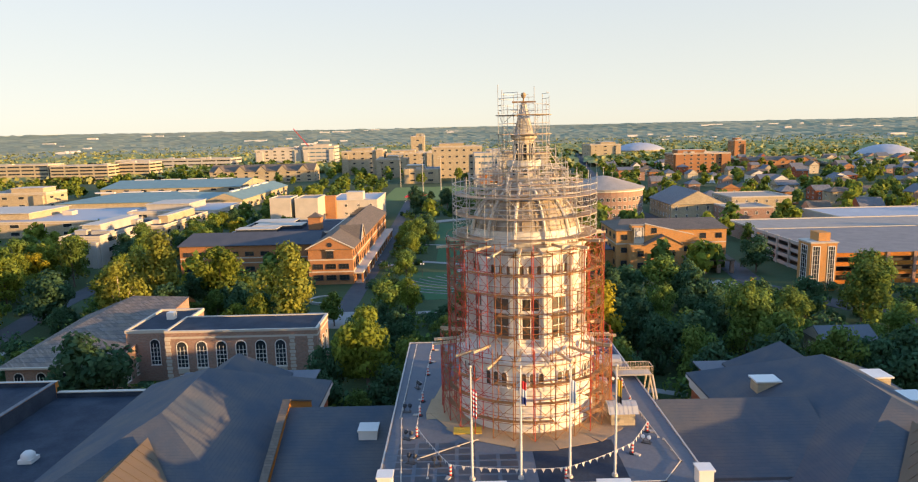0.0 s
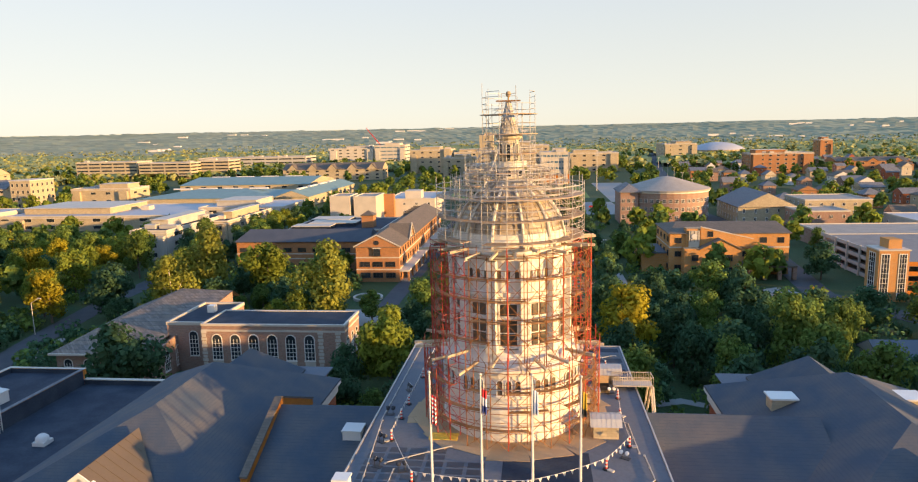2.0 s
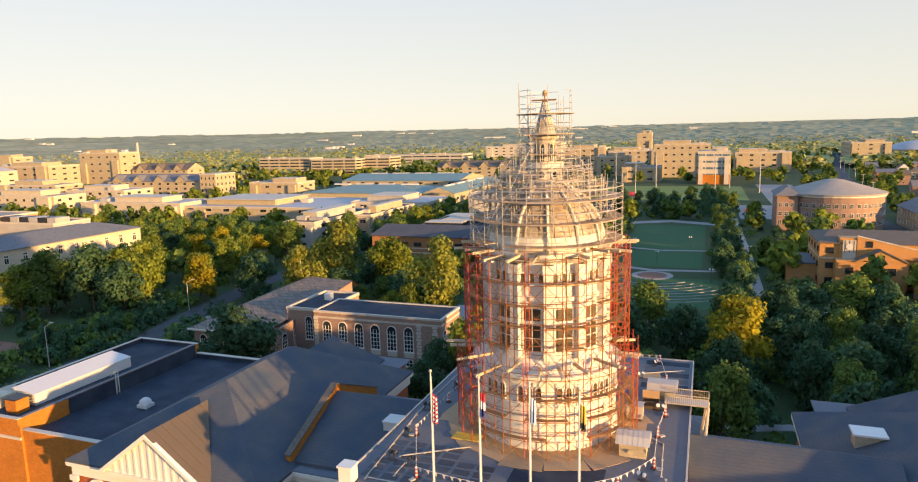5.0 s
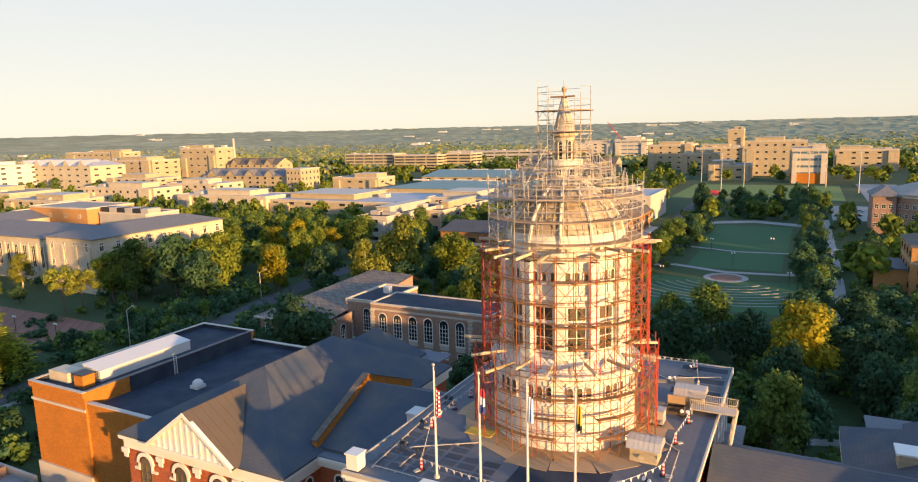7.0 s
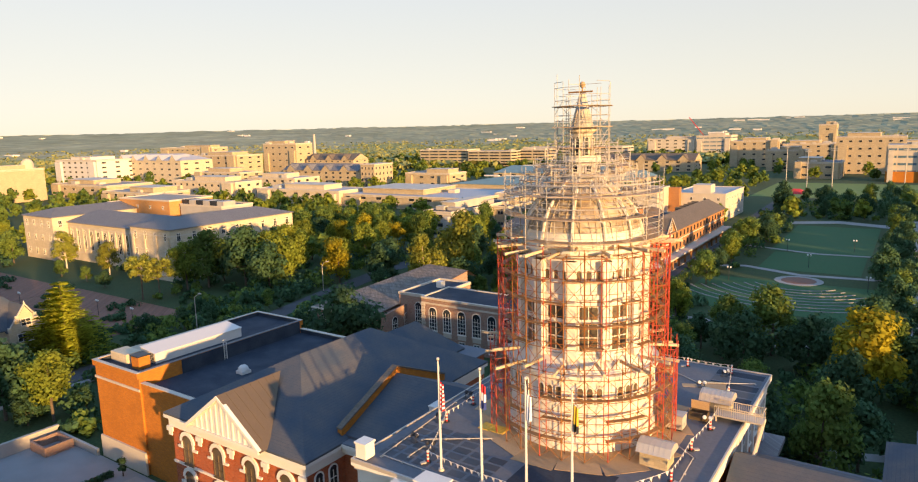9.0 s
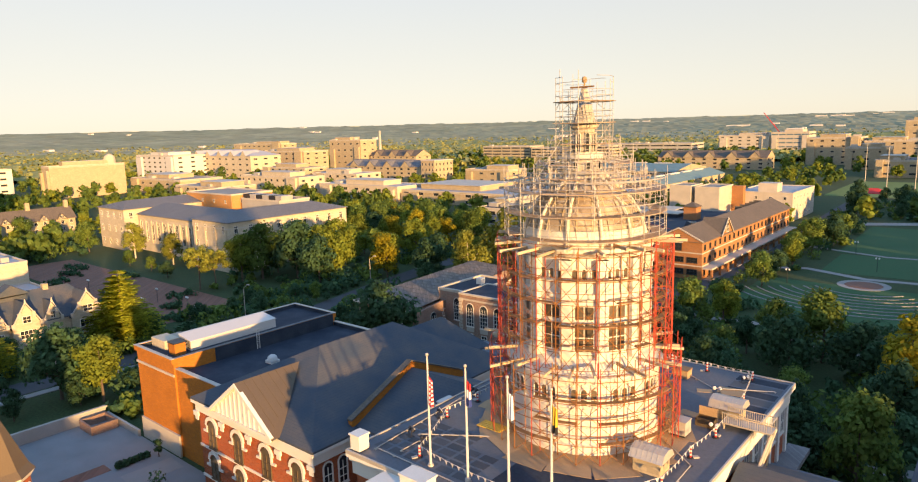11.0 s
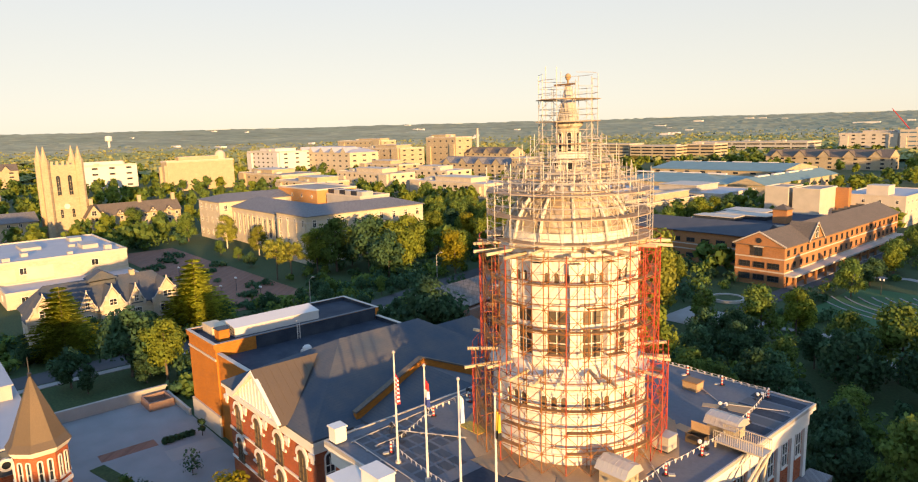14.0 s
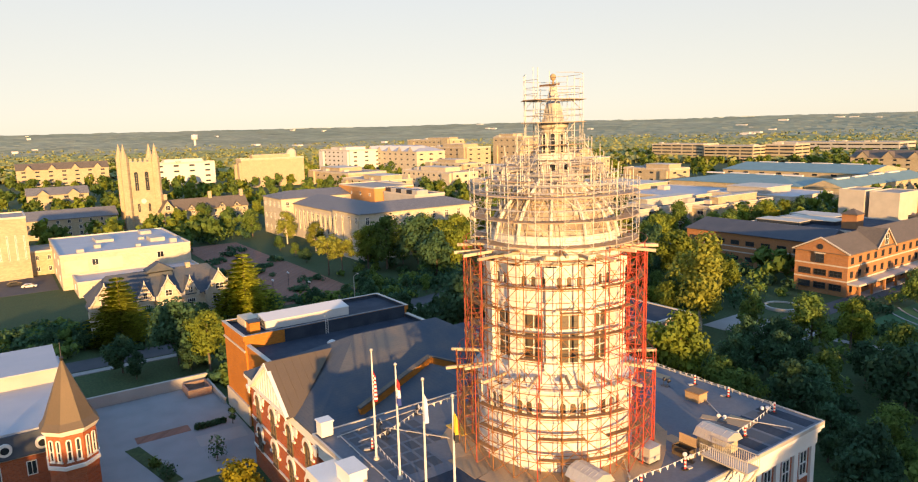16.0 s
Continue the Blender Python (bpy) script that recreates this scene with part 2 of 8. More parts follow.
SLATE = coursed("slate", (0.056, 0.074, 0.096), (0.046, 0.062, 0.082), (0.35, 0.18), rough=0.8, vary=0.03, mortar=0.006, second=(0.125, 0.112, 0.100), amount=0.85, bump=0.06)
MOSSY = coursed("mossy_slate", (0.20, 0.155, 0.115), (0.07, 0.065, 0.06), (0.5, 0.25), rough=0.8, vary=0.25, mortar=0.012, second=(0.10, 0.105, 0.11), amount=0.8)
SHINGLE = coursed("grey_shingle", (0.17, 0.165, 0.165), (0.08, 0.08, 0.08), (0.4, 0.15), rough=0.8, vary=0.12, mortar=0.01, second=(0.22, 0.21, 0.19))
SHINGLE_B = coursed("brown_shingle", (0.15, 0.122, 0.095), (0.09, 0.08, 0.06), (0.4, 0.15), rough=0.85, vary=0.12, mortar=0.01)
TEAL = material("teal_metal_roof", (0.17, 0.26, 0.245), 0.6, metal=0.2, vary=0.05)
PADMAT = material("dark_walk_pad", (0.06, 0.065, 0.075), 0.6, vary=0.12, random_hue=0.25)
BLACKROOF = material("black_roof_membrane", (0.026, 0.035, 0.050), 0.8, spec=0.15, vary=0.15, second=(0.055, 0.065, 0.08), amount=0.8, scale=1.3, fine=3)
GREYROOF = material("grey_roof_membrane", (0.118, 0.130, 0.150), 0.75, spec=0.2, vary=0.1, second=(0.15, 0.148, 0.15), amount=0.8, scale=1.2, fine=3)
WHITEROOF = material("white_roof_membrane", (0.34, 0.345, 0.36), 0.6, vary=0.05, second=(0.45, 0.43, 0.41))
TANROOF = material("gravel_roof", (0.33, 0.29, 0.24), 0.9, vary=0.15)
GLASS = material("window_glass", (0.03, 0.035, 0.04), 0.12, vary=0.3, bump=0, spec=0.6, random_hue=0.4)
# brown panes, paler and rougher than the plain window glass
BROWNGLASS = material("brown_glass", (0.10, 0.08, 0.055), 0.45, vary=0.25, bump=0, spec=0.4, random_hue=0.35)
BLUEGLASS = material("blue_glass", (0.10, 0.17, 0.23), 0.1, vary=0.1, bump=0, spec=0.7)
ASPHALT = material("asphalt", (0.062, 0.062, 0.066), 0.9, vary=0.15, second=(0.085, 0.083, 0.08), amount=0.8)
COURT = material("pale_court_concrete", (0.255, 0.25, 0.24), 0.9, vary=0.1, second=(0.195, 0.195, 0.19), amount=0.7)
PAVE = material("concrete_paving", (0.30, 0.28, 0.25), 0.9, vary=0.1, second=(0.22, 0.2, 0.18))
REDPAVE = coursed("red_paving", (0.235, 0.112, 0.072), (0.2, 0.13, 0.1), (0.4, 0.2), vary=0.2)
GRASS = material("grass", (0.034, 0.062, 0.018), 0.95, vary=0.35, second=(0.050, 0.070, 0.022), amount=0.8, fine=2)
LAWN = material("mown_lawn", (0.032, 0.10, 0.034), 0.95, vary=0.2, second=(0.045, 0.095, 0.033), amount=0.6, fine=2)
FIELD = material("sports_field", (0.14, 0.20, 0.05), 0.95, vary=0.12, fine=1)
REDSTEEL = material("red_scaffold_paint", (0.42, 0.05, 0.026), 0.55, vary=0.15, second=(0.30, 0.07, 0.03), amount=0.7, scale=3)
# the red scaffold paint again, with the low sun's orange in its colour
SUNLITSTEEL = material("sunlit_orange_scaffold_paint", (0.27, 0.105, 0.02), 0.6, vary=0.2, second=(0.20, 0.08, 0.022), amount=0.8, scale=3)
GALV = material("galvanised_steel", (0.49, 0.45, 0.39), 0.5, metal=0.25, vary=0.1)
PLANK = material("scaffold_plank", (0.30, 0.165, 0.070), 0.85, vary=0.2, second=(0.20, 0.13, 0.08), scale=2, random_hue=0.25)
DECKBOARD = material("tan_deck_board", (0.43, 0.31, 0.20), 0.85, vary=0.2, second=(0.30, 0.21, 0.13), scale=2, random_hue=0.2)
BEAM = material("pale_timber_beam", (0.52, 0.42, 0.28), 0.85, vary=0.2, second=(0.34, 0.26, 0.16), scale=2, random_hue=0.2)
PLYWOOD = material("plywood", (0.42, 0.285, 0.155), 0.85, vary=0.15, random_hue=0.15)
PALEBARK = material("pale_sycamore_bark", (0.50, 0.44, 0.34), 0.9, vary=0.2)
BARK = material("bark", (0.13, 0.10, 0.075), 0.95, vary=0.3)
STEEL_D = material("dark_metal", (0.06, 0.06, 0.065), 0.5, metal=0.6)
COPPER = material("brown_copper_roof", (0.150, 0.108, 0.064), 0.55, metal=0.3, vary=0.15, second=(0.09, 0.075, 0.055))
YELLOWP = material("yellow_paint", (0.65, 0.42, 0.05), 0.6)
REDP = material("red_paint", (0.55, 0.04, 0.03), 0.6)
# both canopies are lifted above leaf colour; the paleness stands for distance haze
WOODS = material("hazed_canopy", (0.215, 0.225, 0.125), 0.95, vary=0.3, second=(0.315, 0.30, 0.175), amount=1.0, scale=0.006, fine=1.6, bump=0)
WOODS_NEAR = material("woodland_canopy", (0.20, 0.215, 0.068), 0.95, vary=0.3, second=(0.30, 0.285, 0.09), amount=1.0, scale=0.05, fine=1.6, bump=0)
HAZERIDGE = material("hazed_ridge", (0.34, 0.37, 0.33), 1.0, vary=0.05, second=(0.27, 0.31, 0.25), amount=0.6, scale=0.01, fine=0.3, bump=0)
LEAVES = [leafy("oak_leaves", (0.110, 0.178, 0.042), (0.170, 0.210, 0.042)),
          leafy("maple_leaves", (0.165, 0.215, 0.033), (0.225, 0.245, 0.035)),
          leafy("yellow_green_leaves", (0.30, 0.27, 0.022), (0.33, 0.27, 0.022)),
          leafy("dark_leaves", (0.058, 0.122, 0.060), (0.085, 0.142, 0.060)),
          leafy("fir_needles", (0.25, 0.29, 0.03), (0.31, 0.33, 0.035)),
          leafy("sycamore_leaves", (0.195, 0.215, 0.038), (0.255, 0.25, 0.042))]

# ---- ground ----
CLEAR = []          # footprints that no tree may stand in: x0, y0, x1, y1


def sheet(name, x0, y0, x1, y1, z, mat, label="", thick=0.3):
    CLEAR.append((x0, y0, x1, y1))
    return part(name, Shape().box(x0, y0, z - thick, x1, y1, z), mat, None, label, kind="structure")


def strip(name, pts, width, z, mat, label="", thick=0.25, clear=True):
    """A path or road of even width along a line of points."""
    s = Shape()
    P = [Vector(p) for p in pts]
    L, R = [], []
    for i, p in enumerate(P):
        d = (P[min(i + 1, len(P) - 1)] - P[max(i - 1, 0)]).normalized()
        n = Vector((-d.y, d.x)) * width / 2
        L.append(p + n)
        R.append(p - n)
    for i in range(len(P) - 1):
        s.face((*R[i], z), (*R[i + 1], z), (*L[i + 1], z), (*L[i], z))
        s.face((*R[i], z - thick), (*R[i + 1], z - thick), (*R[i + 1], z), (*R[i], z))
        s.face((*L[i + 1], z - thick), (*L[i], z - thick), (*L[i], z), (*L[i + 1], z))
        if clear:
            k = max(1, int((P[i + 1] - P[i]).length / 6))
            for q in range(k + 1):
                c = P[i].lerp(P[i + 1], q / k)
                CLEAR.append((c.x - width / 2, c.y - width / 2, c.x + width / 2, c.y + width / 2))
    return part(name, s, mat, None, label, kind="structure")


def rolling(x, y):
    """Height of the land: level round the hall, rising to low hills far off."""
    d = math.hypot(x, y)
    t = max(0.0, (d - 1500) / 3300)
    return t * t * (72 + 14 * math.cos(math.atan2(y, x) - 2.6)) + (4 * noise.noise(Vector((x / 500, y / 500, 0))) * min(1.0, t * 4))


ground = Shape()
radii = [0, 30, 60, 120, 200, 300, 450, 650, 900, 1200, 1600, 2000, 2400, 2800, 3200, 3600, 4000, 4400, 4800]
for i in range(len(radii) - 1):
    for k in range(96):
        a0, a1 = 2 * math.pi * k / 96, 2 * math.pi * (k + 1) / 96
        q = [(radii[i], a0), (radii[i + 1], a0), (radii[i + 1], a1), (radii[i], a1)]
        pts = [(r * math.cos(a), r * math.sin(a)) for r, a in q]
        if i == 0:
            pts = pts[:1] + pts[1:3]
        ground.face(*[(x, y, rolling(x, y)) for x, y in pts])
part("ground", ground, GRASS, None, "grassy ground under trees reaching the horizon", kind="structure")
# the mall behind the hall
sheet("lawn_1", -12, 292, 22, 366, 0.05, LAWN, "mown green lawn between paths")
sheet("lawn_2", -10, 254, 21, 289, 0.05, LAWN, "mown green lawn between paths")
sheet("lawn_3", -22, 196, 26, 236, 0.04, LAWN, "terraced lawn with low stone seats")
strip("path_1", [(-30, 250), (-14, 256), (4, 248), (24, 250), (40, 268)], 3.0, 0.09, PAVE, "curved concrete path across the mall")
strip("path_2", [(-24, 300), (4, 290), (30, 292)], 2.0, 0.09, PAVE, "concrete path crossing the lawn")
strip("path_3", [(37, 190), (37, 290), (36, 400)], 4.5, 0.10, PAVE, "straight concrete path beside the mall")
strip("path_4", [(-24, 370), (4, 384), (32, 372)], 9, 0.06, PAVE, "concrete plaza at the end of the mall")
strip("path_5", [(-34, 178), (-10, 182), (10, 168), (30, 176)], 2.5, 0.07, PAVE, "winding concrete path under trees")
strip("path_6", [(25, 118), (36, 122), (44, 118), (60, 128)], 2.5, 0.07, PAVE, "winding concrete path under trees")
part("plaza_circle", Shape().lathe(5, 239, [(0.01, 0.14), (5.0, 0.14), (5.0, 0.0)], 32), REDPAVE, None, "round brick paved plaza on the mall", kind="structure")
part("plaza_ring", Shape().lathe(5, 239, [(7, 0.0), (7, 0.11), (5.05, 0.11)], 32), PAVE, None, "round concrete walk about the brick circle", kind="structure")
for i in range(8):
    part("stone_seat", Shape().lathe(5, 239, [(14 + 3.4 * i, 0.04), (14 + 3.4 * i, 0.2), (13.6 + 3.4 * i, 0.2), (13.6 + 3.4 * i, 0.04)], 24, 0, 215, 322), PAVE,
         None, "long curved concrete seat step in the lawn", kind="structure")
strip("road_1", [(-34, 168), (-34, 210), (-33, 270), (-35, 360), (-38, 500)], 6, 0.06, ASPHALT, "asphalt drive beside the brick building")
strip("road_2", [(-113, -20), (-113, 60), (-112, 110), (-112, 130), (-118, 156), (-124, 190), (-128, 260)], 8, 0.06, ASPHALT, "asphalt street past the hall")
strip("pavement_2", [(-107, -20), (-107, 60), (-106, 110), (-106, 128), (-111, 154)], 2.2, 0.16, PAVE, "concrete pavement along the street")
strip("road_3", [(112, 330), (104, 400), (118, 520), (160, 846), (250, 1400)], 11, 0.06, ASPHALT, "long straight street running away")
strip("road_4", [(112, 330), (100, 260), (93, 205), (112, 168), (150, 120)], 9, 0.065, ASPHALT, "asphalt side street with kerbs")
strip("pavement_1", [(46, 196), (70, 202), (86, 210)], 8, 0.12, PAVE, "concrete pavement before the clock building")
sheet("terrace", -46, 168, -24, 184, 0.08, PAVE, "concrete forecourt at the end of the drive")
sheet("brick_plaza", -200, 90, -134, 119, 0.07, REDPAVE, "red brick campus plaza among trees")
sheet("brick_plaza_walk", -262, 94, -200.5, 118, 0.07, REDPAVE, "red brick walk among trees")
sheet("courtyard", -84, 10, -45.2, 59, 0.08, COURT, "grey concrete service court")
sheet("red_strip", -66, 42.4, -63.2, 50.8, 0.1, REDPAVE, "strip of red brick paving in the court")
sheet("sports_field", -60, 500, 50, 620, 0.08, FIELD, "bright green sports field")
sheet("parking_lot", 40, 400, 62, 470, 0.07, PAVE, "pale paved parking lot")
sheet("stadium_lot", 62, 470, 90, 640, 0.07, PAVE, "pale paved lot beside the field")
CLEAR.append((-73, 46, 86, 99))
CLEAR.append((-13, 186, 24, 372))
CLEAR.append((-262, 117, -170, 141))
CLEAR.append((-320, 330, -130, 660))
CLEAR.append((-60, 470, 62, 640))
strip("planting_bed", [(-62, 41.4), (-54, 43.2), (-46.5, 44.8)], 2.2, 0.14, GRASS, "dark planted bed between court paths")
strip("paved_apron", [(-58, 50.6), (-57.6, 58.2)], 4.5, 0.1, PAVE, "darker paved apron by the hall")

# ---- windows ----
def window_mesh(w, h, bars=1, cross=1, arch=False, frame_w=0.12, depth=0.10, sill=True):
    """A framed window standing in the x-z plane with its foot centre at the origin, facing -y."""
    s = Shape()
    hw = w / 2
    top = h - hw if arch else h
    seen = {}

    def v(x, y, z):
        k = (round(x, 3), round(y, 3), round(z, 3))
        if k not in seen:
            seen[k] = len(s.v)
            s.v.append((x, y, z))
        return seen[k]

    def quad(*p):
        s.f.append(tuple(v(*q) for q in p))
        s.m.append(0)
    mx = [(-hw, -hw + frame_w)] + [(-hw + w * (i + 1) / (bars + 1) - 0.04, -hw + w * (i + 1) / (bars + 1) + 0.04) for i in range(bars)] + [(hw - frame_w, hw)]
    mz = [(0.0, frame_w)] + [(top * (i + 1) / (cross + 1) - 0.04, top * (i + 1) / (cross + 1) + 0.04) for i in range(cross)] + ([] if arch else [(h - frame_w, h)])
    xs = sorted({q for m in mx for q in m})
    zs = sorted({q for m in mz for q in m} | {top})
    solid = {}
    for i in range(len(xs) - 1):
        for j in range(len(zs) - 1):
            cx_, cz_ = (xs[i] + xs[i + 1]) / 2, (zs[j] + zs[j + 1]) / 2
            solid[i, j] = any(p < cx_ < q for p, q in mx) or any(p < cz_ < q for p, q in mz)
    for (i, j), on in solid.items():
        if not on:
            continue
        x0, x1, z0, z1 = xs[i], xs[i + 1], zs[j], zs[j + 1]
        quad((x0, -depth, z0), (x1, -depth, z0), (x1, -depth, z1), (x0, -depth, z1))
        if not solid.get((i - 1, j)):
            quad((x0, 0, z0), (x0, -depth, z0), (x0, -depth, z1), (x0, 0, z1))
        if not solid.get((i + 1, j)):
            quad((x1, -depth, z0), (x1, 0, z0), (x1, 0, z1), (x1, -depth, z1))
        if not solid.get((i, j + 1)):
            quad((x0, -depth, z1), (x1, -depth, z1), (x1, 0, z1), (x0, 0, z1))
        if not solid.get((i, j - 1)) and not sill:
            quad((x0, 0, z0), (x1, 0, z0), (x1, -depth, z0), (x0, -depth, z0))
    if arch:
        k = 8
        for i in range(k):
            a, b = math.pi * i / k, math.pi * (i + 1) / k
            p = [(q * math.cos(c), top + q * math.sin(c)) for q, c in ((hw - frame_w, a), (hw, a), (hw, b), (hw - frame_w, b))]
            quad(*[(x, -depth, z) for x, z in p])
            quad((*p[1][:1], -depth, p[1][1]), (p[1][0], 0, p[1][1]), (p[2][0], 0, p[2][1]), (p[2][0], -depth, p[2][1]))
    if sill:
        e, d, f_ = hw + 0.1, depth + 0.08, -0.14
        s.f.append(tuple([v(-e, -d, 0), v(e, -d, 0)] + [v(x, -depth, 0) for x in reversed(xs)]))
        s.m.append(0)
        quad((-e, -d, f_), (e, -d, f_), (e, -d, 0), (-e, -d, 0))
        quad((-e, 0, f_), (-e, -d, f_), (-e, -d, 0), (-e, 0, 0))
        quad((e, -d, f_), (e, 0, f_), (e, 0, 0), (e, -d, 0))
    s.slot = 1
    if arch:
        pts = [(-hw + 0.02, 0.02), (hw - 0.02, 0.02)] + [((hw - 0.02) * math.cos(math.pi * i / 8), top + (hw - 0.02) * math.sin(math.pi * i / 8)) for i in range(9)]
        s.face(*[(x, -0.03, z) for x, z in pts])
    else:
        s.face((-hw + 0.02, -0.03, 0.02), (hw - 0.02, -0.03, 0.02), (hw - 0.02, -0.03, h - 0.02), (-hw + 0.02, -0.03, h - 0.02))
    return s


WIN = {}
FARGLASS = {}          # glazing of the buildings that stand too far off to tell windows apart
CLOSE = ("hall", "dome_tower", "gymnasium", "brick_turret", "gabled_stone_hall", "cream_hall", "clock_building")


def window_on(parent, w, h, x, y, z, facing, frame_mat=None, glass=None, **kw):
    """Puts a window on a wall; facing is the wall's outward heading in degrees (-90 faces -y)."""
    frame_mat, glass = frame_mat or TRIM, glass or GLASS
    close = parent.name in CLOSE or parent.name.split(".")[0] == "cross_gable" and parent.parent.name in CLOSE
    key = (close, round(w, 2), round(h, 2), frame_mat.name, glass.name, tuple(sorted(kw.items())))
    if close:
        # near enough for the pane to be a piece of its own
        if key not in WIN:
            s = window_mesh(w, h, **kw)
            pane = Shape()
            pane.face(*[s.v[i] for i in s.f[-1]])
            s.v, s.f, s.m = s.v[:-len(s.f[-1])], s.f[:-1], s.m[:-1]
            WIN[key] = (s.mesh("window", frame_mat), pane.mesh("pane", glass))
        ob = part("window", WIN[key][0], None, parent, m=pose(x, y, z, 0, 0, facing + 90))
        part("pane", WIN[key][1], None, ob)
        return ob
    if key not in WIN:
        WIN[key] = window_mesh(w, h, **kw).mesh("window", frame_mat, glass)
    return part("window", WIN[key], None, parent, m=pose(x, y, z, 0, 0, facing + 90))


def window_row(parent, x0, y0, x1, y1, z, n, w, h, facing, out=0.01, **kw):
    fx, fy = math.cos(radians(facing)) * out, math.sin(radians(facing)) * out
    if math.hypot(parent.location.x, parent.location.y) > 430:
        # too far off to tell apart: one part for the row, each window with its own frame and glass
        s = FARGLASS.setdefault(parent.name, (Shape(), (kw.get("frame_mat") or TRIM, kw.get("glass") or GLASS), parent))[0]
        c, q = math.cos(radians(facing + 90)), math.sin(radians(facing + 90))
        for i in range(n):
            t = (i + 0.5) / n
            ox, oy = x0 + (x1 - x0) * t + fx, y0 + (y1 - y0) * t + fy

            def at(u, v, k):
                return (ox + u * c - v * q, oy + u * q + v * c, k)
            for a, b, e, f in ((-w / 2, z, -w / 2 + 0.15, z + h), (w / 2 - 0.15, z, w / 2, z + h), (-w / 2 + 0.15, z + h - 0.15, w / 2 - 0.15, z + h), (-w / 2 - 0.1, z - 0.15, w / 2 + 0.1, z)):
                s.slot = 0
                s.face(at(a, -0.12, b), at(e, -0.12, b), at(e, -0.12, f), at(a, -0.12, f))
                s.face(at(a, -0.12, f), at(e, -0.12, f), at(e, 0, f), at(a, 0, f))
                s.face(at(e, -0.12, b), at(e, 0, b), at(e, 0, f), at(e, -0.12, f))
            s.slot = 1
            s.face(at(-w / 2, -0.03, z), at(w / 2, -0.03, z), at(w / 2, -0.03, z + h), at(-w / 2, -0.03, z + h))
        return s
    for i in range(n):
        t = (i + 0.5) / n
        window_on(parent, w, h, x0 + (x1 - x0) * t + fx, y0 + (y1 - y0) * t + fy, z, facing, **kw)


# ---- the hall ----
hall = thing("hall", "large red brick hall with white stone trim and slate roofs", "university hall", at=(6.5, 69, 0))


def hp(name, s, mat, label="", smooth=False, parent=None):
    """A part of the hall, given in world places."""
    ob = part(name, s, mat, parent or hall, label, smooth)
    ob.matrix_parent_inverse = hall.matrix_basis.inverted() if parent is None else Matrix()
    return ob


bpy.context.view_layer.update()
AX, AY, DECK = 6.5, 69.0, 20.4
X0, X1, Y0, Y1 = -7.7, 20.7, 50.6, 91.4      # the middle block
hp("middle_wall", Shape().box(X0 + 0.7, Y0 + 0.7, 0, X1 - 0.7, Y1 - 0.7, DECK - 1.0), BRICK)
s = Shape().box(X0 + 0.4, Y0 + 0.4, DECK - 2.2, X1 - 0.4, Y1 - 0.4, DECK - 1.0)
s.box(X0, Y0, DECK - 0.55, X1, Y1, DECK - 0.25).box(X0 + 0.2, Y0 + 0.2, DECK - 0.95, X1 - 0.2, Y1 - 0.2, DECK - 0.56)
hp("cornice", s, TRIM, "white stone cornice")
hp("deck_roof", Shape().box(X0 + 0.05, Y0 + 0.05, DECK - 0.25, X1 - 0.05, Y1 - 0.05, DECK), GREYROOF, "flat grey membrane roof")
for a in ((X0, Y0, X1, Y0 + 0.2), (X0, Y1 - 0.15, X1, Y1), (X0, Y0 + 0.21, X0 + 0.15, Y1 - 0.16), (X1 - 0.15, Y0 + 0.21, X1, Y1 - 0.16)):
    hp("roof_edge", Shape().box(a[0], a[1], DECK - 0.24, a[2], a[3], DECK + 0.12), GALV, "metal roof edging")
# east face of the middle block
for k in range(5):
    y = 76.5 + 3.1 * k
    window_on(hall, 1.3, 2.6, X1 - 0.66 - AX, y - AY, DECK - 5.0, 0, bars=1, cross=1)
    hp("pilaster", Shape().box(X1 - 0.7, y + 1.2, 0, X1 - 0.45, y + 1.9, DECK - 2.2), TRIM)
hp("ledge", Shape().box(X1 - 0.69, 75, DECK - 8.3, X1 + 1.6, Y1 + 1.2, DECK - 7.7), SHINGLE, "projecting grey roofed ledge")


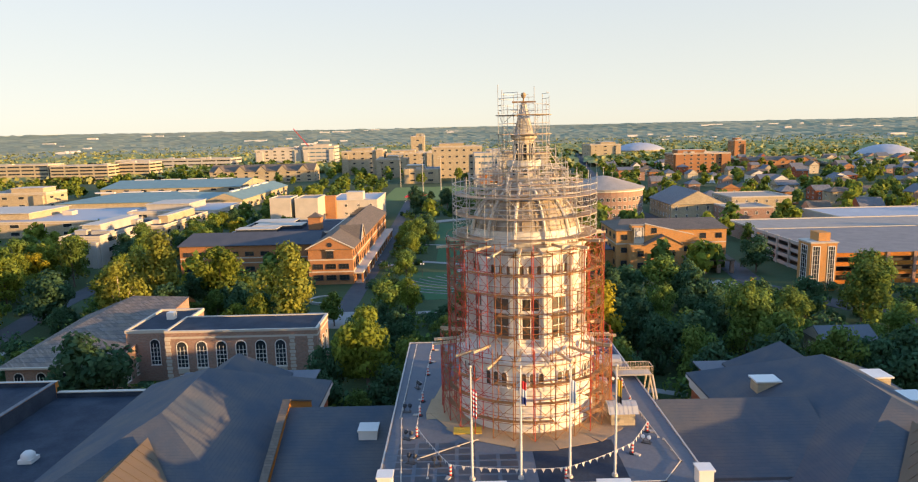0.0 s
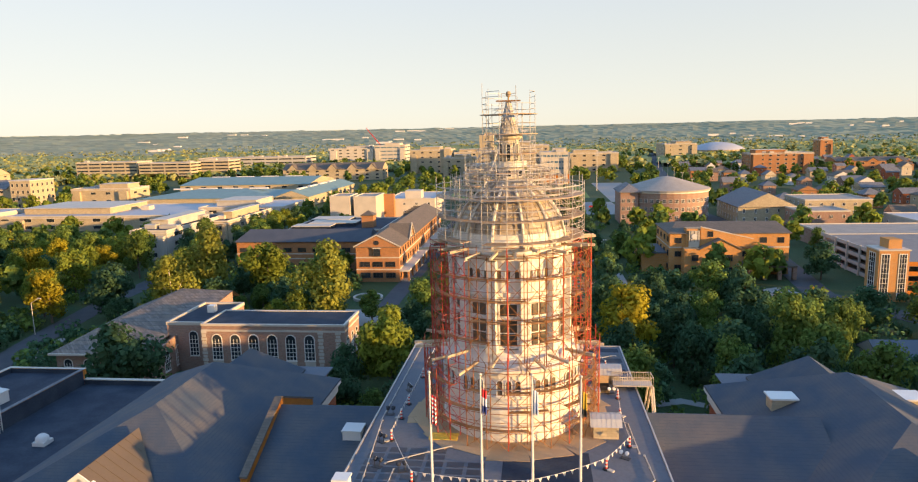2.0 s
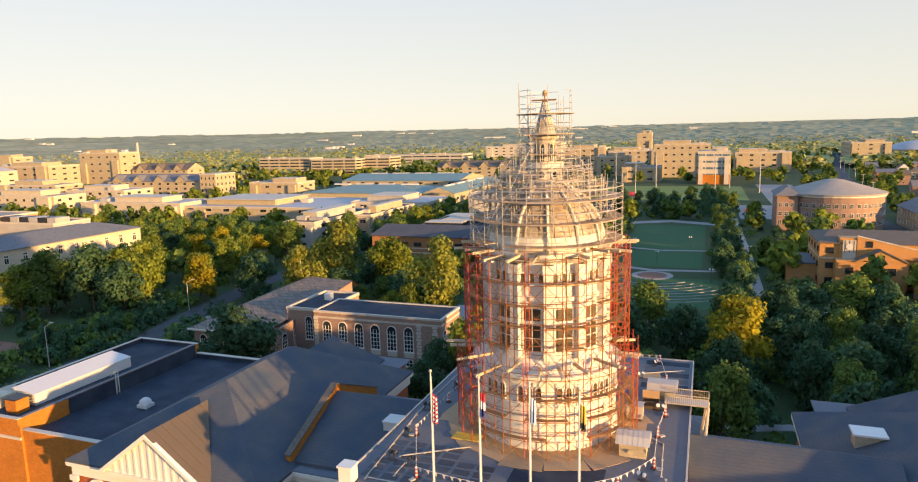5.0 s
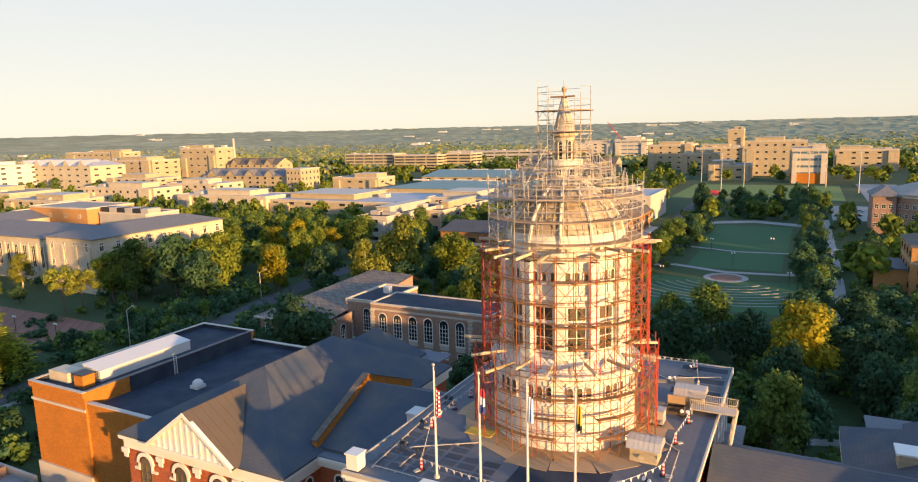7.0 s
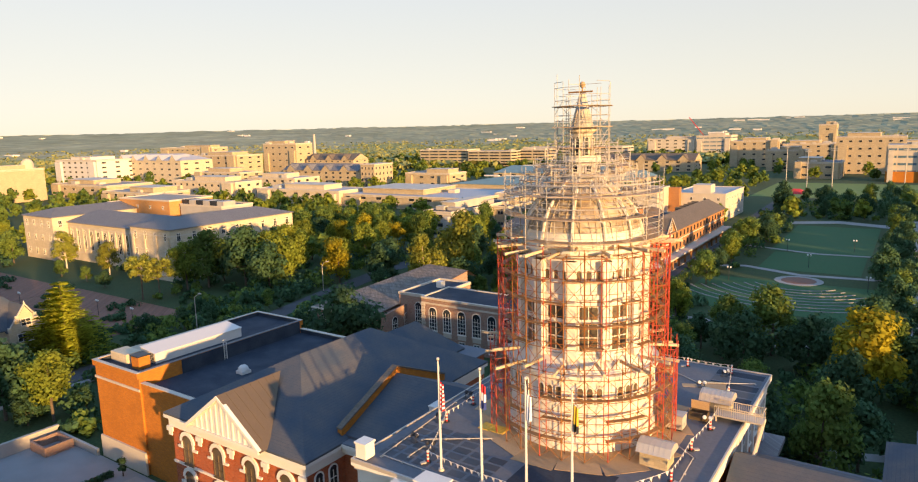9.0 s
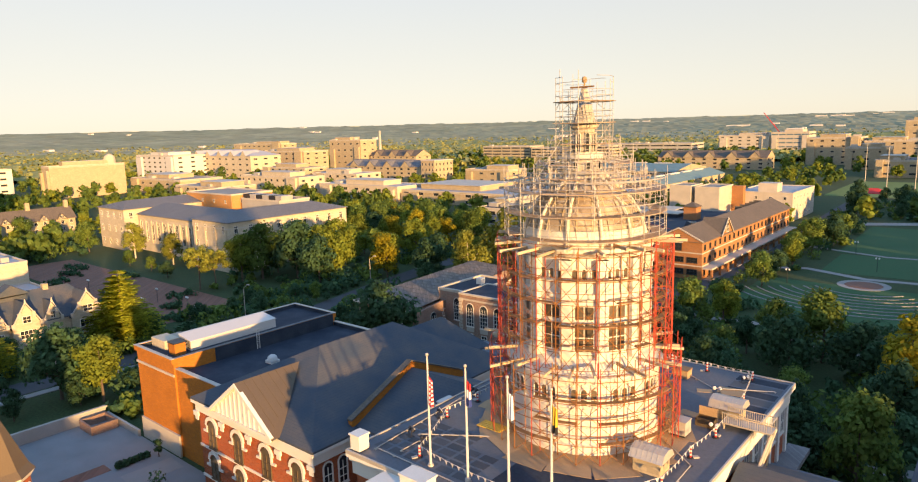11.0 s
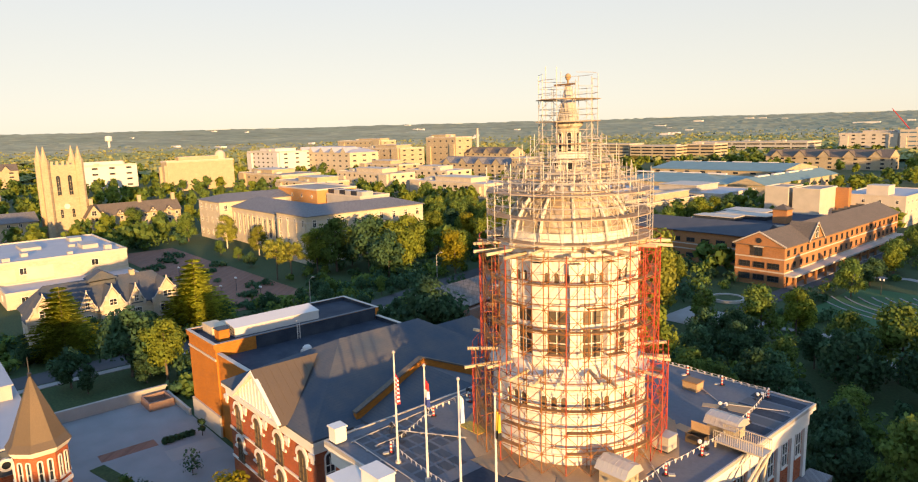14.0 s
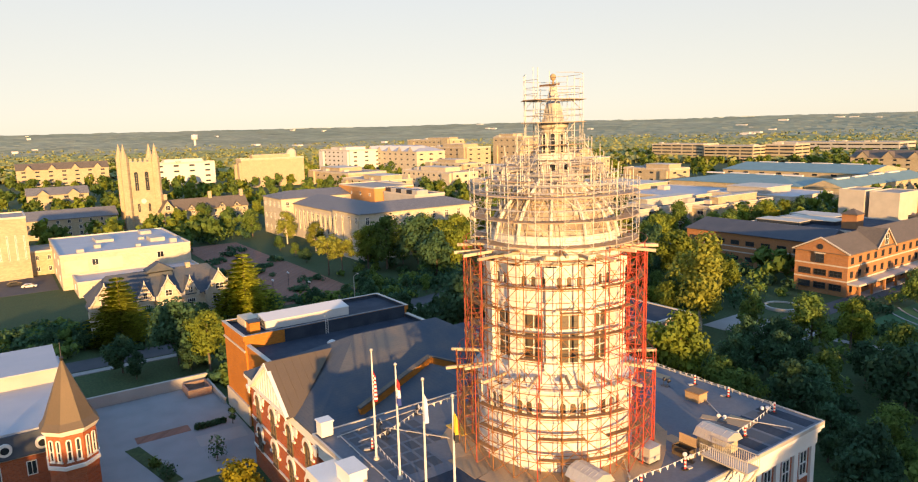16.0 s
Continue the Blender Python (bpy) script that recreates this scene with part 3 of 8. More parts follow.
def hall_side(s):
    """One side of the hall (s = 1: towards -x, s = -1: the mirrored side)."""
    def X(x):
        return x if s == 1 else 2 * AX - x

    def bx(sh, x0, y0, z0, x1, y1, z1):
        a, b = sorted((X(x0), X(x1)))
        return sh.box(a, y0, z0, b, y1, z1)

    EV = 14.6
    cx = X(-32.5)
    a, b = sorted((X(-45.7), X(-19.3)))
    hp("pavilion_wall", bx(Shape(), -45, 56, 0, -20, 92, EV - 1.2), BRICK)
    sh = Shape()
    bx(sh, -45.3, 55.7, EV - 1.9, -19.7, 92.3, EV - 0.75)
    bx(sh, -45.7, 55.3, EV - 0.7, -19.3, 92.7, EV - 0.26)
    hp("cornice", sh, TRIM, "white stone cornice")
    # main hipped roof, with a lower roof behind it
    r = Shape()
    r.hip(a, 55.3, b, 92.7, EV, 21.1, "y", 12.0, 11.7)
    hp("slate_roof", r, SLATE, "weathered blue-grey slate hipped roof")
    r = Shape()
    r.hip(cx - 6.6, 80.6, cx + 6.6, 96.2, EV + 0.05, 19.3, "y", 0.0, 4.2)
    hp("rear_roof", r, SLATE, "lower slate roof at the back")
    hp("rear_gutter", Shape().box(cx - 10.4, 92.75, EV - 0.38, cx + 10.4, 98, EV - 0.22), GREYROOF, "grey membrane gutter roof")
    hp("rear_wall", Shape().box(cx - 9.6, 92, 0, cx + 9.6, 97.2, EV - 0.4), BRICK)
    # pediment
    p = Shape()
    hw = 6.9
    p.face((cx - hw, 54.7, EV - 0.2), (cx + hw, 54.7, EV - 0.2), (cx, 54.7, 19.5))
    p.face((cx - hw, 55.25, EV - 0.2), (cx, 55.25, 19.5), (cx + hw, 55.25, EV - 0.2))
    p.box(cx - hw, 54.45, EV - 0.25, cx + hw, 54.72, EV + 0.15)
    hp("pediment", p, TRIM, "white triangular pediment")
    rk = Shape()
    for sg in (-1, 1):
        rk.prism([(cx + sg * hw, 54.2), (cx + sg * hw, 54.69), (cx, 54.69), (cx, 54.2)], [EV - 0.2, EV - 0.2, 19.4, 19.4], [EV + 0.25, EV + 0.25, 19.9, 19.9])
    hp("raking_cornice", rk, TRIM, "white raking cornice")
    g = Shape()
    back = 63.9
    g.face((cx - hw - 0.2, 54.3, EV), (cx, 54.3, 19.92), (cx, back, 19.92), (cx - hw - 0.2, 55.6, EV + 0.05))
    g.face((cx + hw + 0.2, 54.3, EV), (cx + hw + 0.2, 55.6, EV + 0.05), (cx, back, 19.92), (cx, 54.3, 19.92))
    hp("pediment_roof", g, COPPER, "small brown metal gable roof behind the pediment")
    fl = Shape()
    for sg in (-1, 1):
        for k in range(1, 8):
            y = 54.4 + 1.15 * k
            u = max(0.05, (63.7 - y) / 9.5) * (hw + 0.1)
            fl.tube((cx, y, 19.93), (cx + sg * u, y, 19.93 - 5.3 * u / (hw + 0.2)), 0.035, 0.035, 4)
    tagged(hp("roof_seam", fl, COPPER, "raised metal roof seams"), kind="stuff")
    for k in range(11):
        u = -5.0 + 1.0 * k
        hp("fluted_panel", Shape().box(cx + u - 0.14, 54.6, EV + 0.16, cx + u + 0.14, 54.695, EV + 4.5 * (1 - abs(u) / 6.9)), TRIM)
    # front arched windows with white surrounds
    for k in range(5):
        sh = Shape()
        xx = cx - 12.4 + 6.2 * k
        sh.box(xx - 0.6, 55.45, EV - 2.5, xx + 0.6, 55.69, EV - 1.91).box(xx - 0.35, 55.55, EV - 3.1, xx + 0.35, 55.69, EV - 2.51)
        hp("bracket", sh, TRIM, "white stepped stone bracket")
    for k in range(4):
        x = cx - 9.3 + 6.2 * k
        for zz, hh in ((8.0, 3.9), (3.6, 3.4)):
            ob = window_on(hall, 1.9, hh, x - AX, 55.98 - AY, zz, -90, frame_mat=COPPER, glass=BROWNGLASS, arch=True, bars=1, cross=2, frame_w=0.1, depth=0.14)
            hood = Shape()
            for i in range(10):
                t0, t1 = math.pi * i / 10, math.pi * (i + 1) / 10
                q = [(1.5, t0), (1.5, t1), (1.0, t1), (1.0, t0)]
                hood.face(*[(r * math.cos(t), -0.22, hh - 0.85 + r * math.sin(t)) for r, t in reversed(q)])
                hood.face(*[(1.5 * math.cos(t), d, hh - 0.85 + 1.5 * math.sin(t)) for t, d in ((t0, -0.22), (t0, 0.0), (t1, 0.0), (t1, -0.22))])
            hood.box(-1.3, -0.2, hh - 1.5, -1.0, 0, hh - 0.86).box(1.0, -0.2, hh - 1.5, 1.3, 0, hh - 0.86).box(-2.0, -0.2, hh - 1.8, -1.0, 0, hh - 1.51).box(1.0, -0.2, hh - 1.8, 2.0, 0, hh - 1.51)
            part("hood", hood, TRIM, ob, "white stone arch hood")
    for zz in (7.6, 3.2, 12.9):
        sh = Shape()
        bx(sh, -45.12, 55.86, zz, -19.88, 92.1, zz + 0.35)
        hp("string_course", sh, TRIM)
    for y in (57.8, 60.0):
        x = X(-20)
        window_on(hall, 1.5, 3.6, x - AX + s * 0.02, y - AY, 8.8, 0 if s == 1 else 180, arch=True, bars=1, cross=2, frame_w=0.2)
    # connecting range to the middle block
    a2, b2 = sorted((X(-20.4), X(-7.7)))
    hp("link_wall", Shape().box(a2, 62.0, 0, b2, 82, 14.2), BRICK)
    sh = Shape().box(a2, 61.3, 13.2, b2, 82.7, 14.0).box(a2, 60.9, 14.005, b2, 83.1, 14.45)
    hp("cornice", sh, TRIM, "white stone cornice")
    hp("gutter_roof", Shape().box(a2, 61.0, 14.46, b2, 83.0, 14.6), GREYROOF)
    r = Shape()
    a3, b3 = (a2, b2) if s == 1 else (a2, X(-26.0))
    r.hip(a3 + 0.01, 62.3, b3 - 0.01, 81.9, 14.95, 19.3, "x", 0.0, 0.0, 0.34)
    hp("link_roof", r, SLATE, "dark slate roof of the connecting range")
    for y in (62,):
        for k in range(3):
            window_on(hall, 1.5, 3.6, X(-17.2 + 4.0 * k) - AX, 61.98 - AY, 8.8, -90, arch=True, bars=1, cross=2, frame_w=0.2)
    # sloping brick parapet at the junction
    if s == -1:
        return
    q = Shape()
    x0, x1 = sorted((X(-20.7), X(-20.05)))
    q.prism([(x0, 61.8), (x1, 61.8), (x1, 72.1), (x0, 72.1)], 14.0, [15.7, 15.7, 20.1, 20.1])
    q.prism([(x0, 72.1), (x1, 72.1), (x1, 82.4), (x0, 82.4)], 14.0, [20.1, 20.1, 15.7, 15.7])
    hp("sloping_parapet", q, BRICK_O, "brick parapet sloping with the roof")
    c = Shape()
    c.prism([(x0 - 0.1, 61.7), (x1 + 0.1, 61.7), (x1 + 0.1, 72.1), (x0 - 0.1, 72.1)], [15.71, 15.71, 20.11, 20.11], [15.9, 15.9, 20.3, 20.3])
    c.prism([(x0 - 0.1, 72.1), (x1 + 0.1, 72.1), (x1 + 0.1, 82.5), (x0 - 0.1, 82.5)], [20.11, 20.11, 15.71, 15.71], [20.3, 20.3, 15.9, 15.9])
    hp("coping", c, SHINGLE_B, "weathered stone coping")


hall_side(1)
hall_side(-1)

# the flat-roofed stage block at the end of the -x wing
W0, W1, WE = -71.0, -58.6, -45.2
hp("stage_wall", Shape().box(W0 + 0.2, 59.6, 0, W1, 91.0, 15.10), BRICK_O)
for a in ((W0, 59.3, W1 + 0.1, 59.8), (W0, 90.8, W1 + 0.1, 91.3), (W0, 59.81, W0 + 0.5, 90.79), (W1 - 0.4, 59.81, W1 + 0.1, 90.79)):
    hp("stage_parapet", Shape().box(a[0], a[1], 15.11, a[2], a[3], 15.95), BRICK_O, "brick parapet")
for a in ((W0 - 0.05, 59.25, W1 + 0.15, 59.85), (W0 - 0.05, 90.75, W1 + 0.15, 91.35), (W0 - 0.05, 59.86, W0 + 0.55, 90.74), (W1 - 0.45, 59.86, W1 + 0.15, 90.74)):
    hp("coping", Shape().box(a[0], a[1], 15.96, a[2], a[3], 16.03), LIME if a[1] < 59.5 or a[0] < W0 else SHINGLE, "stone and metal coping")
for a in ((W0 + 0.501, 59.801, W1 - 0.401, 59.83), (W0 + 0.501, 90.77, W1 - 0.401, 90.799), (W0 + 0.501, 59.84, W0 + 0.53, 90.76), (W1 - 0.43, 59.84, W1 - 0.401, 90.76)):
    hp("parapet_lining", Shape().box(a[0], a[1], 15.31, a[2], a[3], 15.9), BLACKROOF, "black membrane upstand")
# starts where the wall's sunlit end stops; its black also stands for shade
hp("wall_lining", Shape().box(W1 + 0.103, 66.5, 13.71, W1 + 0.14, 90.5, 15.9), BLACKROOF, "black membrane upstand")
hp("stage_roof", Shape().box(W0 + 0.5, 59.8, 15.11, W1 - 0.4, 90.8, 15.30), BLACKROOF, "black flat membrane roof")
hp("stage_band", Shape().box(W0 + 0.08, 59.42, 13.10, W1 + 0.05, 59.6, 13.45), LIME)
hp("stage_plinth", Shape().box(W0, 59.3, 0, W1 + 0.05, 59.6, 3.6), LIME, "pale stone base")
hp("rear_block_wall", Shape().box(W1 + 0.01, 59.9, 0, WE, 91.0, 13.50), BRICK_O)
for y in (59.8, 90.6):
    hp("rear_parapet", Shape().box(W1 + 0.11, y, 13.51, WE, y + 0.5, 14.40), BRICK_O if y < 70 else BLACKROOF)
    hp("coping", Shape().box(W1 + 0.21, y - 0.1, 14.41, WE, y + 0.6, 14.53), LIME, "pale stone coping")
hp("rear_block_roof", Shape().box(W1 + 0.11, 60.31, 13.51, WE, 90.59, 13.70), BLACKROOF, "black flat membrane roof")

# ---- the domed tower ----
tower = thing("dome_tower", "white twelve-sided domed tower wrapped in scaffolding on the hall roof", "tower", at=(AX + 0.15, AY, DECK))


def tp(name, s, mat, label="", smooth=False, parent=None):
    return part(name, s, mat, parent or tower, label, smooth)


DZ = DECK
def prof(*rows):
    return [(r, z - DZ) for r, z in rows]


tp("lower_drum", Shape().lathe(0, 0, prof((7.15, 20.4), (7.15, 21.3), (6.95, 21.35), (6.95, 24.6), (7.1, 24.65), (7.1, 24.9), (6.95, 24.95), (6.95, 27.0), (7.3, 27.1), (7.45, 27.5), (7.45, 27.7), (6.9, 27.8)), 48), PATCH, "white painted lower drum")
tp("sloping_ledge", Shape().lathe(0, 0, prof((7.0, 27.75), (6.0, 28.9), (5.7, 28.95)), 48), PATCH, "white sloping ledge between the drums")
tp("upper_drum", Shape().lathe(0, 0, prof((6.0, 28.7), (6.0, 29.2), (5.8, 29.25), (5.8, 34.3), (6.0, 34.4), (6.0, 34.8), (5.8, 34.85), (5.8, 38.0), (6.2, 38.2), (6.45, 38.6), (6.45, 38.85), (5.6, 38.95)), 12, 15), PATCH, "white painted upper drum with twelve faces")
tp("dome_skirt", Shape().lathe(0, 0, prof((5.62, 38.9), (5.6, 39.6), (5.5, 40.0), (5.42, 40.3)), 48), PATCH, "white painted skirt of the dome", True)
dome = tp("dome", Shape().lathe(0, 0, prof((5.41, 40.3), (5.1, 41.4), (4.4, 42.5), (3.5, 43.5), (2.5, 44.3), (1.9, 44.7)), 48), DOMESKIN, "stripped tan and dark weathered dome", True)
for i in range(24):
    # lath battens left on the stripped shell between the ribs
    bt = Shape()
    rows = prof((5.44, 40.3), (5.13, 41.4), (4.43, 42.5), (3.53, 43.5), (2.53, 44.3))
    for (r0, z0), (r1, z1) in zip(rows, rows[1:]):
        bt.tube((r0, 0, z0), (r1, 0, z1), 0.05, 0.05, 4)
    tp("batten", bt, BEAM, parent=dome).matrix_basis = pose(0, 0, 0, 0, 0, 15 * i + 7.5)
for z, rr_ in ((40.75, 5.3), (41.3, 5.14), (41.9, 4.82), (42.5, 4.44), (43.0, 4.0), (43.5, 3.54)):
    tp("lath_ring", Shape().lathe(0, 0, prof((rr_ + 0.02, z - 0.05), (rr_ + 0.07, z), (rr_ + 0.0, z + 0.05)), 48), BEAM, parent=dome)
for i in range(12):
    a = 15 + 30 * i
    rib = Shape()
    rows = prof((5.75, 38.9), (5.65, 40.0), (5.25, 41.4), (4.55, 42.5), (3.65, 43.5), (2.65, 44.35), (2.1, 44.8))
    for (r0, z0), (r1, z1) in zip(rows, rows[1:]):
        rib.tube((r0, 0, z0), (r1, 0, z1), 0.15, 0.15, 6)
    tp("rib", rib, TRIM, parent=dome).matrix_basis = pose(0, 0, 0, 0, 0, a)
    pil = Shape().box(5.75, -0.42, 28.95 - DZ, 6.32, 0.42, 37.9 - DZ).box(5.8, -0.55, 28.94 - DZ, 6.5, 0.55, 29.7 - DZ).box(5.8, -0.52, 37.0 - DZ, 6.45, 0.52, 37.9 - DZ)
    tp("pilaster", pil, PATCH).matrix_basis = pose(0, 0, 0, 0, 0, a)
    b = 30 * i
    ca, sa = math.cos(radians(b)), math.sin(radians(b))
    r = 5.8 * math.cos(radians(15)) + 0.02
    for w, h, z in ((1.9, 2.75, 29.45), (1.9, 1.45, 32.35)):
        window_on(tower, w, h, r * ca, r * sa, z - DZ, b, bars=1, cross=1 if h > 2 else 0, frame_w=0.14, frame_mat=PATCH, glass=BROWNGLASS)
    for k in (-1, 0, 1):
        window_on(tower, 0.6, 1.1, r * ca - k * 0.85 * sa, r * sa + k * 0.85 * ca, 36.0 - DZ, b, bars=0, cross=0, frame_w=0.1, frame_mat=PATCH, glass=BROWNGLASS, arch=True)
        c = b + 7.0 * k
        window_on(tower, 0.7, 1.65, 6.96 * math.cos(radians(c)), 6.96 * math.sin(radians(c)), 24.98 - DZ, c, bars=0, cross=1, frame_w=0.1, frame_mat=PATCH, glass=BROWNGLASS, arch=True)
lantern = tp("lantern", Shape().lathe(0, 0, prof((2.0, 44.4), (2.0, 45.2), (1.5, 45.3), (1.5, 46.4), (1.0, 46.45), (1.0, 49.0), (1.3, 49.2), (1.35, 49.55), (1.05, 49.6)), 16), LIME, "pale lantern above the dome")
tp("balustrade", Shape().lathe(0, 0, prof((1.5, 46.3), (1.75, 46.4), (1.75, 46.95), (1.6, 46.97), (1.6, 46.5)), 24), PATCH, "pale balustrade ring", parent=lantern)
for i in range(8):
    ca, sa = math.cos(radians(45 * i)), math.sin(radians(45 * i))
    window_on(lantern, 0.5, 1.8, 1.02 * ca, 1.02 * sa, 46.95 - DZ, 45 * i, bars=0, cross=0, frame_w=0.07, arch=True, sill=False)
    window_on(lantern, 0.6, 0.8, 1.52 * ca, 1.52 * sa, 45.4 - DZ, 45 * i, bars=0, cross=0, frame_w=0.07, arch=True, sill=False)
cone = tp("cone", Shape().lathe(0, 0, prof((1.1, 49.6), (0.98, 49.75), (0.78, 50.6), (0.52, 51.6), (0.27, 52.6), (0.3, 52.75), (0.2, 52.85)), 16), CONC, "tapered grey stone spire cap", True)
for i in range(8):
    tp("rib", Shape().tube((0.98, 0, 49.75 - DZ), (0.27, 0, 52.6 - DZ), 0.05, 0.04, 5), LIME, parent=cone).matrix_basis = pose(0, 0, 0, 0, 0, 45 * i + 22)
tp("finial", Shape().lathe(0, 0, prof((0.08, 52.8), (0.08, 53.2), (0.2, 53.28), (0.27, 53.5), (0.2, 53.72), (0.02, 53.8)), 12), PLYWOOD, "round ball finial", True)


# ---- scaffolds ----
random.seed(5)
UNIT = {}


def rod(parent, name, p, q, r, mat):
    """A tube between two places; tubes of one length share a mesh."""
    p, q = Vector(p), Vector(q)
    length = round((q - p).length, 1)
    key = (length, r, mat.name, name)
    if key not in UNIT:
        UNIT[key] = Shape().tube((0, 0, 0), (0, 0, length), r, r, 5, False).mesh(name, mat)
    m = Matrix.Translation(p) @ (q - p).to_track_quat("Z", "Y").to_matrix().to_4x4()
    return part(name, UNIT[key], None, parent, m=m)


def polar(r, a, z):
    return (r * math.cos(radians(a)), r * math.sin(radians(a)), z - DZ)


def plank_ring(parent, r0, r1, z, n, skip=0.0, mat=None):
    """Curved walkway of boards, one piece for each bay."""
    key = ("board", r0, r1, n)
    if key not in UNIT:
        a = math.pi / n
        sh = Shape()
        for k in range(3):
            w = (r1 - r0) / 3
            u, v = r0 + w * k + 0.02, r0 + w * (k + 1) - 0.02
            sh.prism([(u, -u * math.tan(a) * 0.99), (v, -v * math.tan(a) * 0.99), (v, v * math.tan(a) * 0.99), (u, u * math.tan(a) * 0.99)], -0.06, 0.0)
        UNIT[key] = sh.mesh("board", mat or PLANK)
    for i in range(n):
        if random.random() >= skip:
            part("board", UNIT[key], None, parent, m=pose(0, 0, z - DZ + random.uniform(-0.02, 0.02), 0, 0, 360 * (i + 0.5) / n))


def ring_scaffold(parent, n, r0, r1, z0, lifts, top, mats, brace=0.55, rr=0.042, turn=0.0):
    """Two rings of posts with ledgers and crossed braces at every lift."""
    for i in range(n):
        a, b = turn + 360 * i / n, turn + 360 * (i + 1) / n
        # flanks stay red as in shade; the front gets the sunlit orange copy
        side = (a % 360) < 66 or (a % 360) > 354 or 168 < (a % 360) < 238
        post_mat = mats[0] if side or i % 3 == 0 else mats[-1]
        thin_mat = mats[0] if side else mats[-1]
        for r in (r0, r1):
            rod(parent, "post", polar(r, a, z0), polar(r, a, top + random.choice((0, 0, 0.4, 0.8))), rr, post_mat)
        levels = [z0] + lifts
        for k, z in enumerate(lifts):
            zm = levels[k]
            for r in (r0, r1):
                rod(parent, "ledger", polar(r, a, z), polar(r, b, z), rr * 0.8, thin_mat)
            rod(parent, "transom", polar(r0, a, z), polar(r1, a, z), rr * 0.8, thin_mat)
            rod(parent, "guard_rail", polar(r1, a, z + 1.0), polar(r1, b, z + 1.0), rr * 0.6, thin_mat)
            if random.random() < brace:
                rod(parent, "brace", polar(r1, a, zm), polar(r1, b, z), rr * 0.6, thin_mat)
                rod(parent, "brace", polar(r1, b, zm), polar(r1, a, z), rr * 0.6, thin_mat)
            elif random.random() < 0.5:
                rod(parent, "brace", polar(r0, a, zm), polar(r0, b, z), rr * 0.6, thin_mat)


red_lo = thing("lower_scaffold", "red tube scaffold round the lower drum, front coloured as sunlit", "scaffold", "scaffolds round the tower", at=(AX + 0.15, AY, DECK))
LIFT_LO = [22.2, 24.05, 25.95, 28.0]
ring_scaffold(red_lo, 28, 7.75, 9.1, 20.5, LIFT_LO, 28.8, [REDSTEEL, SUNLITSTEEL], 0.95, 0.043)
for z in LIFT_LO[:3]:
    plank_ring(red_lo, 8.3, 8.85, z + 0.06, 28, 0.25)
red_hi = thing("upper_scaffold", "red tube scaffold round the upper drum, front coloured as sunlit", "scaffold", "scaffolds round the tower", at=(AX + 0.15, AY, DECK))
LIFT_HI = [30.4, 32.4, 34.4, 36.4, 38.5]
ring_scaffold(red_hi, 28, 6.75, 8.2, 28.1, LIFT_HI, 38.7, [REDSTEEL, SUNLITSTEEL], 0.95, 0.043)
for z in LIFT_HI[:4]:
    plank_ring(red_hi, 7.4, 7.95, z + 0.06, 28, 0.25)
for i in range(24):
    a = 15 * i + 7
    for z, r0, r1 in ((28.35, 6.6, 9.7), (38.75, 6.2, 8.9)):
        w = 0.22
        ob = part("outrigger_beam", Shape().box(r0, -w / 2, -0.12, r1 + random.uniform(-0.6, 0.5), w / 2, 0.12), BEAM, red_hi, "timber outrigger beam")
        ob.matrix_basis = pose(0, 0, z - DZ + 0.3 * (i % 2), 0, random.uniform(-3, 3), a + random.uniform(-4, 4))

silver = thing("dome_scaffold", "galvanised tube scaffold round the dome", "scaffold", "scaffolds round the tower", at=(AX + 0.15, AY, DECK))
LIFT_D = [39.6, 41.65, 43.65]
ring_scaffold(silver, 20, 6.0, 7.45, 38.9, LIFT_D, 44.9, [GALV], 0.6, 0.030)
for z in LIFT_D:
    plank_ring(silver, 6.1, 7.4, z + 0.06, 20, 0.03, DECKBOARD)
for z in (40.6, 42.6, 44.1, 44.7):
    for i in range(20):
        rod(silver, "guard_rail", polar(7.45, 18 * i, z), polar(7.45, 18 * i + 18, z), 0.026, GALV)
# inner staging that follows the dome
for r, z0, z1, n in ((5.0, 41.7, 44.9, 16), (3.6, 43.7, 46.4, 12)):
    for k in range(n):
        a, b = 360 * k / n, 360 * (k + 1) / n
        rod(silver, "post", polar(r, a, z0), polar(r, a, z1 + random.choice((0, 0.3, 0.7))), 0.031, GALV)
        for z in (z0 + 0.6, z0 + 1.6, z0 + 2.6):
            if random.random() < 0.85:
                rod(silver, "ledger", polar(r, a, z), polar(r, b, z), 0.028, GALV)
        if random.random() < 0.5:
            rod(silver, "brace", polar(r, a, z0), polar(r, b, z0 + 2.2), 0.025, GALV)
plank_ring(silver, 3.9, 5.1, 43.75, 16, 0.2, DECKBOARD)
plank_ring(silver, 4.9, 6.0, 44.85, 18, 0.45, DECKBOARD)
plank_ring(silver, 2.6, 3.7, 45.3, 12, 0.4, DECKBOARD)
upper = thing("lantern_scaffold", "galvanised tube scaffold stepping up to the lantern", "scaffold", "scaffolds round the tower", at=(AX + 0.15, AY, DECK))
